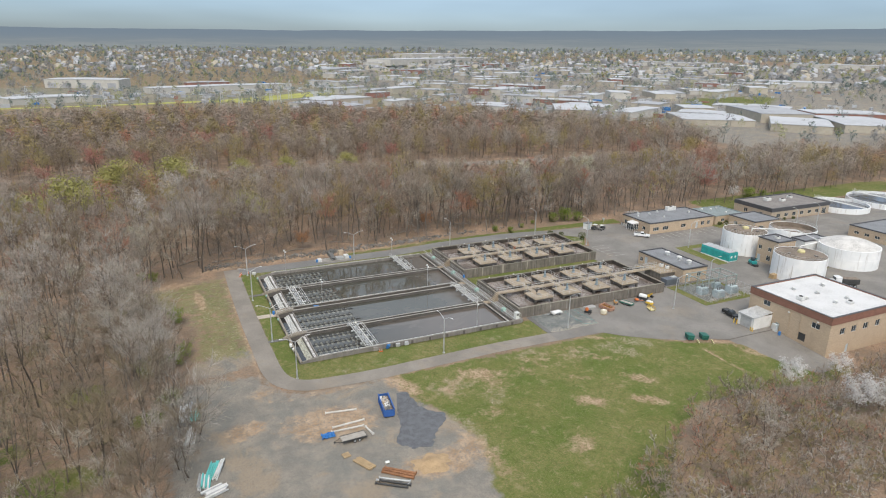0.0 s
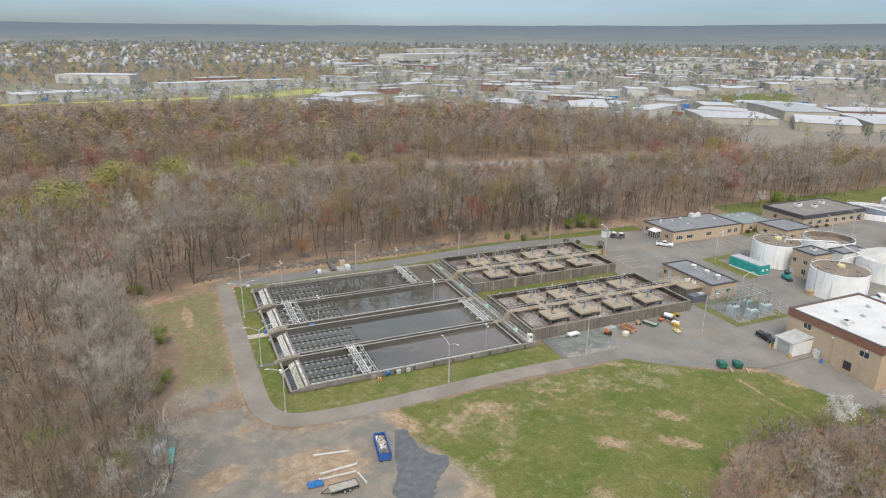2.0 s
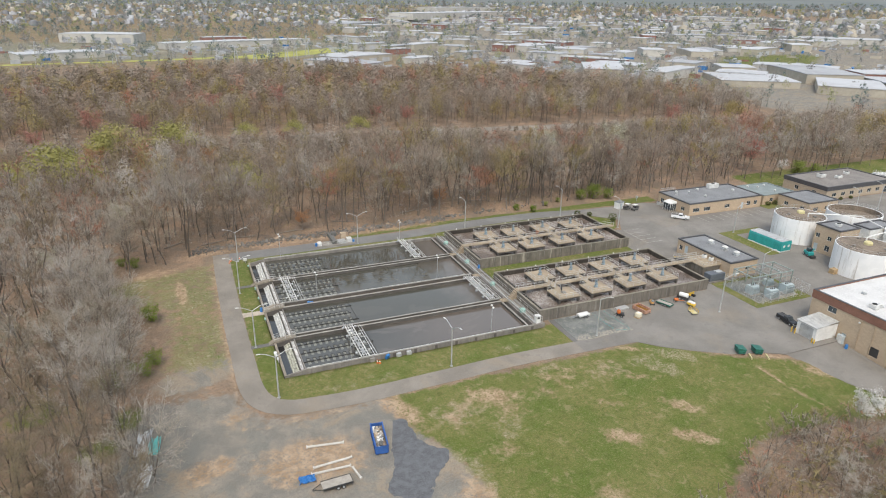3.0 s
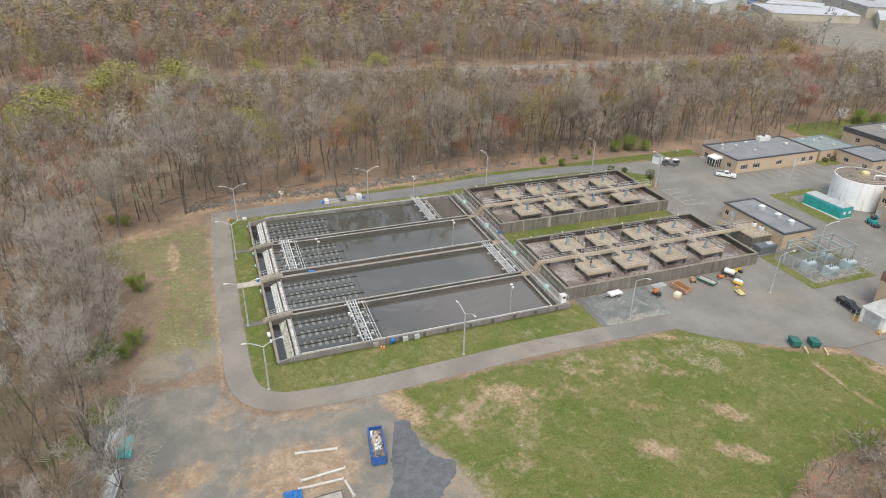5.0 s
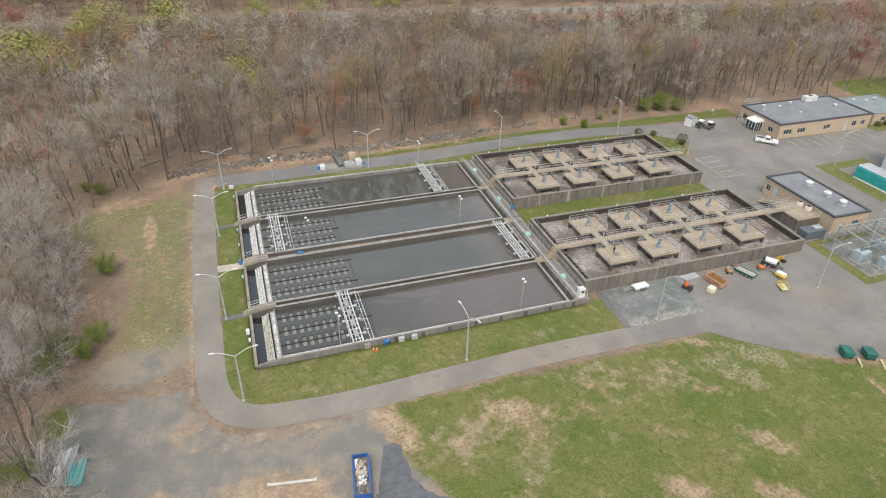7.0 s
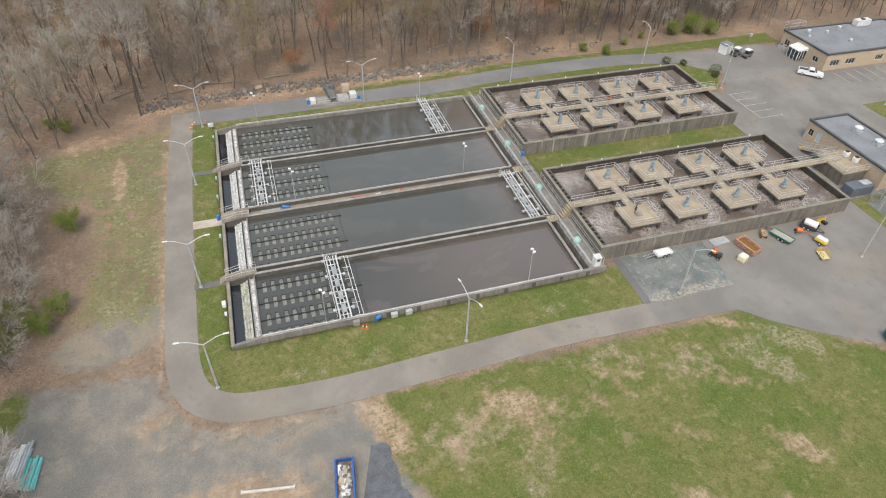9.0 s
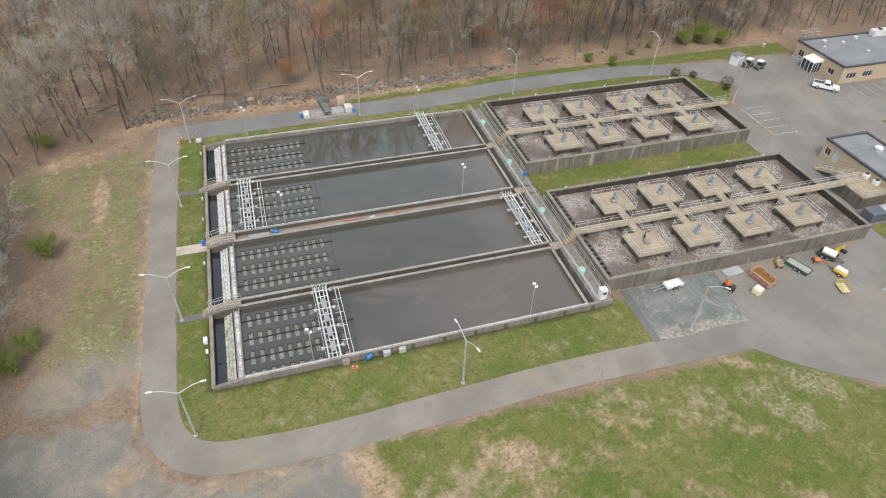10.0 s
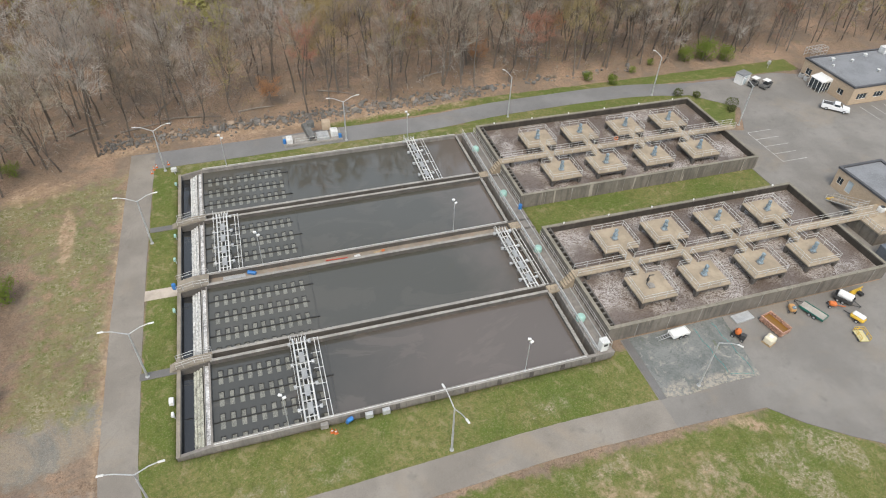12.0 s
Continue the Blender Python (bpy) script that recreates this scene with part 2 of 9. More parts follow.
# Stained concrete, its colour darkened further to deepen shade in gaps and undersides.
CONCRETE_DARK = make_concrete("darkened_stained_concrete", (0.118, 0.105, 0.092), 0.75)
CONCRETE_WALL = make_concrete("streaked_concrete_wall", (0.205, 0.182, 0.153), 0.6, (0.075, 0.066, 0.058), lime=1.2)
CONCRETE_TAN = make_concrete("tan_deck_concrete", (0.40, 0.325, 0.235), 0.0, tan=(0.26, 0.205, 0.15))
CONCRETE_BEIGE = make_concrete("beige_path_concrete", (0.50, 0.43, 0.36), 0.0, tan=(0.42, 0.35, 0.28))
GALV = worn("galvanised_steel", (0.52, 0.53, 0.53), 0.7, 1.15, 0.5, 0.35)
WHITE_STEEL = worn("white_painted_steel", (0.66, 0.66, 0.64), 0.72, 1.1, 0.5)
RAIL = worn("aluminium_rail", (0.62, 0.61, 0.58), 0.7, 1.1, 0.5, 0.25)
RUST = worn("rusty_steel", (0.30, 0.14, 0.07), 0.55, 1.5, 0.85)
DARK_STEEL = worn("dark_steel", (0.05, 0.05, 0.05), 0.6, 1.5, 0.6)
BLUE_STEEL = worn("blue_painted_steel", (0.03, 0.11, 0.34), 0.65, 1.3, 0.5)
MOTOR = worn("blue_grey_machine_paint", (0.23, 0.30, 0.34), 0.35, 1.5, 0.5, 0, 2.2, 6)
TEAL = worn("teal_painted_metal", (0.02, 0.33, 0.32), 0.75, 1.15, 0.5)
GREEN = worn("dark_green_steel", (0.02, 0.14, 0.108), 0.6, 1.3, 0.55)
PALE_TEAL = worn("pale_teal_cover", (0.32, 0.52, 0.46), 0.75, 1.1, 0.6)
WHITE = worn("white_paint", (0.74, 0.74, 0.72), 0.82, 1.05, 0.55)
ORANGE = worn("orange_paint", (0.62, 0.16, 0.04), 0.7, 1.2, 0.55)
YELLOW = worn("yellow_paint", (0.66, 0.42, 0.05), 0.7, 1.15, 0.55)
BLACK = worn("black_rubber", (0.025, 0.025, 0.026), 0.7, 1.6, 0.8)
BLACK_PAINT = worn("black_car_paint", (0.02, 0.021, 0.023), 0.8, 1.3, 0.25)
WHITE_PAINT = worn("white_car_paint", (0.75, 0.76, 0.77), 0.93, 1.03, 0.25)
RED = worn("red_paint", (0.45, 0.05, 0.03), 0.75, 1.2, 0.5)
TRIM_BROWN = worn("brown_fascia", (0.25, 0.12, 0.085), 0.75, 1.2, 0.7)
DARK_TRIM = worn("dark_grey_fascia", (0.075, 0.075, 0.08), 0.75, 1.2, 0.6)
ROOF_GREY = worn("grey_flat_roofing", (0.215, 0.222, 0.232), 0.75, 1.2, 0.85, 0, 0.25, 7)
ROOF_WHITE = worn("white_membrane_roof", (0.62, 0.615, 0.605), 0.84, 1.06, 0.7, 0, 0.2, 3)
ROOF_DIRTY = worn("dirty_digester_roof", (0.20, 0.16, 0.125), 0.55, 1.7, 0.9, 0, 0.25, 3)
TIMBER = worn("sawn_timber", (0.42, 0.30, 0.17), 0.7, 1.2, 0.8)
PALE_TIMBER = worn("weathered_boards", (0.38, 0.35, 0.31), 0.7, 1.2, 0.85)


def make_glass():
    n = Nodes("dark_window_glass", 0.08, 0.0, 0.6)
    return n.done(n.mix(n.ramp(n.noise(0.7, 2), 0.4, 0.6), (0.03, 0.04, 0.048), (0.06, 0.075, 0.085)))


GLASS = make_glass()


def make_brick(name, colour):
    n = Nodes(name, 0.9)
    bx = n.t.nodes.new("ShaderNodeTexBrick")
    # Courses run level: x + y along the wall, z upright.
    flat = n.maths("ADD", n.part_of(n.pos, 0), n.part_of(n.pos, 1))
    join = n.t.nodes.new("ShaderNodeCombineXYZ")
    n.put(join.inputs[0], flat)
    n.put(join.inputs[1], n.part_of(n.pos, 2))
    n.put(bx.inputs["Vector"], join.outputs[0])
    bx.inputs["Scale"].default_value = 1.0
    bx.inputs["Brick Width"].default_value, bx.inputs["Row Height"].default_value = 0.41, 0.2
    bx.inputs["Mortar Size"].default_value = 0.012
    n.put(bx.inputs["Color1"], colour)
    n.put(bx.inputs["Color2"], tuple(v * 0.86 for v in colour))
    n.put(bx.inputs["Mortar"], tuple(v * 0.74 for v in colour))
    c = n.mix(n.maths("MULTIPLY", n.ramp(n.noise(0.25, 5), 0.45, 0.75), 0.35), bx.outputs[0], tuple(v * 0.7 for v in colour))
    c = n.mix(n.maths("MULTIPLY", n.ramp(n.noise(1.0, 4, 0.6, n.stretch(0.9, 0.9, 0.1)), 0.6, 0.75), 0.3), c, tuple(v * 0.6 for v in colour))
    return n.done(c)


BRICK = make_brick("tan_block_wall", (0.52, 0.40, 0.285))
BRICK_GREY = make_brick("pale_tan_block_wall", (0.46, 0.38, 0.29))


def make_tank_paint():
    n = Nodes("white_tank_paint", 0.6)
    c = n.mix(n.ramp(n.noise(0.3, 5), 0.4, 0.7), (0.77, 0.78, 0.78), (0.86, 0.86, 0.85))
    run = n.ramp(n.noise(1.0, 6, 0.7, n.stretch(0.9, 0.9, 0.07)), 0.53, 0.7)
    c = n.mix(n.maths("MULTIPLY", run, 0.7), c, (0.33, 0.28, 0.23))
    return n.done(c)


TANK_PAINT = make_tank_paint()


def make_water(name, dark, silt, x0, x1, scum=0.3):
    """Still water, dark at its west end and silty towards the east, with drifting films of scum."""
    n = Nodes(name, 0.02, 0.0, 0.5)
    n.bsdf.inputs["IOR"].default_value = 1.75
    along = n.maths("ADD", n.part_of(n.pos, 0), n.maths("MULTIPLY", n.maths("SUBTRACT", n.noise(0.09, 5, 0.6, None, 0.6), 0.5), 14.0))
    silty = n.ramp(along, x0, x1)
    c = n.mix(silty, dark, silt)
    film = n.ramp(n.noise(0.13, 7, 0.62, n.stretch(0.7, 1.2, 1), 0.8), 0.53, 0.57)
    c = n.mix(n.maths("MULTIPLY", film, scum), c, tuple(v * 1.3 for v in silt))
    c = n.mix(n.maths("MULTIPLY", n.ramp(n.noise(6.0, 4, 0.7), 0.66, 0.72), 0.25), c, (0.22, 0.21, 0.19))
    n.bump(n.noise(1.2, 3), 0.02, 0.01)
    return n.done(c, n.maths("ADD", n.maths("MULTIPLY", silty, 0.07), 0.012))


def make_churned():
    """Brown aerated water with drawn-out foam."""
    n = Nodes("churned_brown_water", 0.22, 0.0, 0.5)
    c = n.mix(n.ramp(n.noise(0.12, 4), 0.4, 0.65), (0.115, 0.086, 0.07), (0.16, 0.124, 0.102))
    foam = n.noise(2.3, 8, 0.7, n.stretch(0.7, 1.0, 1), 1.9)
    patch = n.ramp(n.noise(0.17, 3, 0.5), 0.42, 0.62)
    thread = n.maths("ABSOLUTE", n.maths("SUBTRACT", n.noise(1.5, 7, 0.66, n.stretch(0.6, 1.1, 1), 2.2), 0.5))
    foam = n.maths("MAXIMUM", foam, n.maths("SUBTRACT", 0.68, n.maths("MULTIPLY", thread, 3.2)))
    lines = n.maths("MULTIPLY", n.ramp(foam, 0.5, 0.64), n.maths("ADD", n.maths("MULTIPLY", patch, 0.85), 0.12))
    c = n.mix(n.maths("MULTIPLY", lines, 0.8), c, (0.56, 0.515, 0.48))
    n.bump(n.noise(2.4, 6, 0.65, None, 1.2), 0.5, 0.12)
    return n.done(c)


WATER = make_water("still_dark_water", (0.07, 0.068, 0.056), (0.13, 0.108, 0.092), 37, 49, 0.1)
WATER_SILTY = make_water("silty_brown_water", (0.06, 0.059, 0.051), (0.118, 0.098, 0.084), 12, 36)
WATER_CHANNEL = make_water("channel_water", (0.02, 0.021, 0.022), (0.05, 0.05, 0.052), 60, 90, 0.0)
CHURN = make_churned()


def make_ground():
    """Leaf litter, grass, bare soil and gravel, as far as each one's cover reaches."""
    n = Nodes("open_ground", 0.95, 0.0, 0.2)
    cover = n.attribute("cover")
    split = n.t.nodes.new("ShaderNodeSeparateColor")
    n.put(split.inputs[0], cover.outputs["Color"])
    grass, soil, gravel, pale = split.outputs[0], split.outputs[1], split.outputs[2], cover.outputs["Alpha"]
    rag = n.maths("SUBTRACT", n.noise(0.55, 7, 0.68), 0.5)
    rag2 = n.maths("SUBTRACT", n.noise(0.17, 5, 0.6), 0.5)
    fine = n.noise(5.0, 5, 0.7)
    grain = n.noise(24, 4, 0.7)
    litter = n.mix(n.ramp(n.noise(0.09, 6, 0.6), 0.38, 0.66), (0.235, 0.165, 0.115), (0.38, 0.255, 0.175))
    litter = n.mix(n.maths("MULTIPLY", n.ramp(fine, 0.45, 0.66), 0.7), litter, (0.13, 0.095, 0.07))
    litter = n.mix(n.maths("MULTIPLY", n.ramp(n.noise(2.1, 9, 0.82, None, 0.8), 0.5, 0.57), 0.6), litter, (0.105, 0.072, 0.05))
    litter = n.mix(n.maths("MULTIPLY", n.ramp(n.noise(5.3, 8, 0.82), 0.53, 0.6), 0.55), litter, (0.40, 0.31, 0.235))
    litter = n.mix(n.maths("MULTIPLY", n.ramp(n.noise(1.1, 6, 0.7), 0.5, 0.7), 0.55), litter, (0.30, 0.23, 0.17))
    litter = n.mix(n.maths("MULTIPLY", n.ramp(n.noise(0.35, 5, 0.6), 0.58, 0.75), 0.45), litter, (0.11, 0.12, 0.045))
    litter = n.mix(n.maths("MULTIPLY", n.ramp(n.noise(0.16, 8, 0.72, None, 0.7), 0.46, 0.6), 0.55), litter, (0.17, 0.14, 0.115))
    green = n.mix(n.ramp(n.noise(0.11, 6, 0.62), 0.36, 0.66), (0.09, 0.13, 0.024), (0.138, 0.144, 0.039))
    green = n.mix(n.maths("MULTIPLY", n.ramp(n.noise(0.055, 6, 0.66), 0.46, 0.62), 0.62), green, (0.205, 0.185, 0.075))
    green = n.mix(n.maths("MULTIPLY", n.ramp(n.noise(1.4, 6, 0.7), 0.52, 0.74), 0.42), green, (0.25, 0.21, 0.115))
    green = n.mix(n.maths("MULTIPLY", n.ramp(n.noise(3.2, 6, 0.75, n.stretch(1.0, 0.8, 1)), 0.52, 0.68), 0.36), green, (0.29, 0.23, 0.13))
    green = n.mix(n.maths("MULTIPLY", n.ramp(n.noise(0.33, 7, 0.72, None, 0.7), 0.5, 0.66), 0.42), green, (0.225, 0.165, 0.085))
    green = n.mix(n.maths("MULTIPLY", n.ramp(n.noise(9.0, 5, 0.7), 0.5, 0.7), 0.3), green, (0.24, 0.21, 0.11))
    green = n.mix(n.maths("MULTIPLY", n.ramp(n.noise(1.9, 5, 0.7), 0.48, 0.6), 0.62), green, (0.085, 0.13, 0.026))
    green = n.mix(n.maths("MULTIPLY", n.ramp(n.noise(2.7, 9, 0.8), 0.5, 0.58), 0.5), green, (0.075, 0.098, 0.022))
    green = n.mix(n.maths("MULTIPLY", n.ramp(n.noise(4.6, 8, 0.8, n.stretch(1, 1, 0.3)), 0.53, 0.6), 0.55), green, (0.31, 0.26, 0.155))
    green = n.mix(n.maths("MULTIPLY", n.ramp(grain, 0.4, 0.7), 0.35), green, (0.085, 0.11, 0.026))
    green = n.mix(n.maths("MULTIPLY", n.ramp(n.noise(0.75, 9, 0.78, None, 0.5), 0.5, 0.6), 0.45), green, (0.066, 0.088, 0.02))
    green = n.mix(n.maths("MULTIPLY", n.ramp(n.noise(0.42, 9, 0.8, n.stretch(1, 1, 0.5), 0.4), 0.53, 0.62), 0.6), green, (0.27, 0.225, 0.125))
    earth = n.mix(n.ramp(n.noise(0.5, 6, 0.65), 0.35, 0.68), (0.285, 0.195, 0.125), (0.45, 0.33, 0.23))
    earth = n.mix(n.maths("MULTIPLY", n.ramp(fine, 0.5, 0.72), 0.4), earth, (0.185, 0.135, 0.09))
    stones = n.mix(n.ramp(n.noise(0.28, 6, 0.65), 0.35, 0.66), (0.165, 0.155, 0.138), (0.26, 0.232, 0.192))
    stones = n.mix(n.maths("MULTIPLY", n.ramp(n.noise(0.16, 8, 0.75, None, 0.6), 0.48, 0.6), 0.6), stones, (0.15, 0.155, 0.143))
    stones = n.mix(n.maths("MULTIPLY", n.ramp(n.noise(0.08, 8, 0.72, None, 0.5), 0.5, 0.6), 0.6), stones, (0.315, 0.235, 0.155))
    stones = n.mix(n.maths("MULTIPLY", n.ramp(n.noise(2.6, 9, 0.8), 0.5, 0.6), 0.5), stones, (0.13, 0.12, 0.105))
    stones = n.mix(n.maths("MULTIPLY", n.ramp(n.noise(7.5, 6, 0.8), 0.51, 0.62), 0.55), stones, (0.38, 0.35, 0.30))
    stones = n.mix(n.maths("MULTIPLY", n.ramp(grain, 0.45, 0.72), 0.5), stones, (0.33, 0.31, 0.28))
    straw = n.mix(n.ramp(fine, 0.4, 0.66), (0.25, 0.205, 0.13), (0.42, 0.37, 0.28))

    def reach(weight, by, by2, lo=0.4, hi=0.62):
        return n.ramp(n.maths("ADD", weight, n.maths("ADD", n.maths("MULTIPLY", rag, by), n.maths("MULTIPLY", rag2, by2))), lo, hi)

    c = n.mix(reach(gravel, 0.7, 0.3), litter, stones)
    c = n.mix(reach(grass, 0.75, 0.35), c, green)
    c = n.mix(n.maths("MULTIPLY", reach(pale, 1.9, 1.1, 0.42, 0.95), n.maths("MULTIPLY", n.ramp(n.noise(1.9, 9, 0.8, None, 0.4), 0.42, 0.56), 0.9)), c, straw)
    c = n.mix(n.maths("MULTIPLY", reach(soil, 1.5, 0.9, 0.4, 0.9), n.ramp(n.noise(2.0, 9, 0.8, None, 0.4), 0.36, 0.54)), c, earth)
    n.bump(n.maths("ADD", grain, fine), 0.55, 0.06)
    return n.done(c)


GROUND = make_ground()


def make_lawn():
    n = Nodes("mown_lawn", 0.95, 0.0, 0.2)
    c = n.mix(n.ramp(n.noise(0.2, 6, 0.62), 0.36, 0.66), (0.115, 0.14, 0.034), (0.17, 0.168, 0.06))
    c = n.mix(n.maths("MULTIPLY", n.ramp(n.noise(1.2, 8, 0.78), 0.46, 0.62), 0.7), c, (0.26, 0.21, 0.12))
    c = n.mix(n.maths("MULTIPLY", n.ramp(n.noise(22, 4), 0.4, 0.7), 0.45), c, (0.075, 0.10, 0.024))
    n.bump(n.noise(24, 4), 0.5, 0.05)
    return n.done(c)


LAWN = make_lawn()


def make_leaf(name, colour, pale):
    """Small young leaves or buds that let some light through."""
    n = Nodes(name, 0.9, 0.0, 0.15)
    c = n.mix(n.ramp(n.noise(0.1, 3, 0.5), 0.38, 0.64), colour, pale)
    c = n.mix(n.maths("MULTIPLY", n.island(), 0.3), c, tuple(v * 0.55 for v in colour))
    return n.sheer(c, 0.4)


def make_bark(name, colour, pale, vary=0.5):
    n = Nodes(name, 0.95, 0.0, 0.15)
    c = n.mix(n.ramp(n.noise(0.07, 3, 0.5), 0.38, 0.64), colour, pale)
    c = n.mix(n.maths("MULTIPLY", n.island(), vary), c, tuple(v * 0.55 for v in colour))
    return n.done(c)


def make_twigs(name, colour, pale, warm):
    """Massed fine twigs: each tree a little paler, greyer or warmer than the next."""
    n = Nodes(name, 0.95, 0.0, 0.1)
    c = n.mix(n.ramp(n.noise(0.13, 2, 0.5), 0.36, 0.64), colour, pale)
    c = n.mix(n.maths("MULTIPLY", n.ramp(n.noise(0.045, 4, 0.6, None, 0.5), 0.46, 0.66), 0.7), c, warm)
    c = n.mix(n.maths("MULTIPLY", n.island(), 0.22), c, tuple(v * 0.5 for v in colour))
    return n.sheer(c, 0.38)


BARK = make_bark("grey_brown_bark", (0.14, 0.115, 0.096), (0.225, 0.195, 0.168), 0.35)
TWIG_BROWN = make_twigs("brown_twigs", (0.325, 0.266, 0.216), (0.425, 0.365, 0.313), (0.385, 0.288, 0.222))
TWIG_GREY = make_twigs("pale_grey_twigs", (0.395, 0.35, 0.305), (0.525, 0.48, 0.43), (0.41, 0.355, 0.27))
TWIG_RED = make_twigs("red_budding_twigs", (0.40, 0.235, 0.175), (0.44, 0.29, 0.22), (0.48, 0.22, 0.15))
TWIG_OLIVE = make_twigs("olive_budding_twigs", (0.335, 0.28, 0.145), (0.42, 0.35, 0.19), (0.385, 0.26, 0.15))
# Darker copy of the brown twigs, puts the south-west stand's shade into colour.
TWIG_DARKENED = make_twigs("darkened_twigs", (0.25, 0.198, 0.148), (0.315, 0.26, 0.203), (0.27, 0.222, 0.128))
LEAF_RED = make_leaf("red_bud_leaf", (0.43, 0.20, 0.165), (0.47, 0.27, 0.22))
LEAF_ORANGE = make_leaf("orange_bud_leaf", (0.41, 0.22, 0.12), (0.44, 0.27, 0.16))
LEAF_SILVER = make_leaf("pale_silver_bud", (0.46, 0.44, 0.32), (0.52, 0.5, 0.4))
LEAF_OCHRE = make_leaf("ochre_bud_leaf", (0.38, 0.30, 0.14), (0.43, 0.35, 0.18))
LEAF_YELLOW = make_leaf("yellow_green_leaf", (0.38, 0.365, 0.14), (0.46, 0.43, 0.18))
LEAF_GREEN = make_leaf("fresh_green_leaf", (0.18, 0.24, 0.05), (0.25, 0.29, 0.085))
LEAF_DARK = make_bark("dark_conifer", (0.10, 0.115, 0.045), (0.14, 0.15, 0.06))
BLOSSOM = make_leaf("white_blossom", (0.62, 0.60, 0.58), (0.74, 0.72, 0.70))

# ---- ground, roads and paved areas ----
def inside(px, py, poly):
    """Signed distance to a plan outline, positive inside, for arrays of points."""
    best = np.full(px.shape, 1e9)
    odd = np.zeros(px.shape, bool)
    for (ax, ay), (bx, by) in zip(poly, poly[1:] + poly[:1]):
        dx, dy = bx - ax, by - ay
        t = np.clip(((px - ax) * dx + (py - ay) * dy) / (dx * dx + dy * dy), 0, 1)
        best = np.minimum(best, np.hypot(px - ax - t * dx, py - ay - t * dy))
        if ay != by:
            odd ^= ((ay > py) != (by > py)) & (px < (by - ay and (bx - ax) * (py - ay) / (by - ay)) + ax)
    return np.where(odd, best, -best)


def soft(px, py, poly, edge):
    return np.clip(inside(px, py, poly) / edge * 0.5 + 0.5, 0, 1)


def blob(px, py, cx, cy, rx, ry, turn=0.0, top=1.0):
    c, s = math.cos(radians(turn)), math.sin(radians(turn))
    u, v = (px - cx) * c + (py - cy) * s, -(px - cx) * s + (py - cy) * c
    return top * np.clip(1.35 - 0.8 * np.hypot(u / rx, v / ry), 0, 1)


def rect(x0, y0, x1, y1):
    return [(x0, y0), (x1, y0), (x1, y1), (x0, y1)]


FIELD = [(15, -12), (67, -12.5), (72, -17), (80, -23), (92, -29), (97, -41), (104, -43), (106, -45), (92, -46), (80, -44), (72, -44), (64, -43), (52, -50), (44, -57), (34, -66), (22, -70), (17, -50), (21, -38), (19, -28), (15, -20)]
YARD = [(-27, -1), (-9, -1), (-6, -10), (0, -12), (16, -12), (16, -20), (20, -28), (22, -40), (20, -50), (24, -72), (-27, -72), (-26, -30)]
THICKET = [(30, -80), (150, -80), (150, -47), (104, -45), (70, -44), (50, -50), (34, -60)]
WEST_FLOOR = [(-170, -110), (-24, -110), (-24, 0), (-36, 30), (-38, 50), (-170, 50)]
MEADOW = [(-25, 6), (-4.6, 2), (-4.6, 61), (-24, 59), (-38, 52), (-33, 40), (-24, 34), (-22, 24), (-24, 14)]


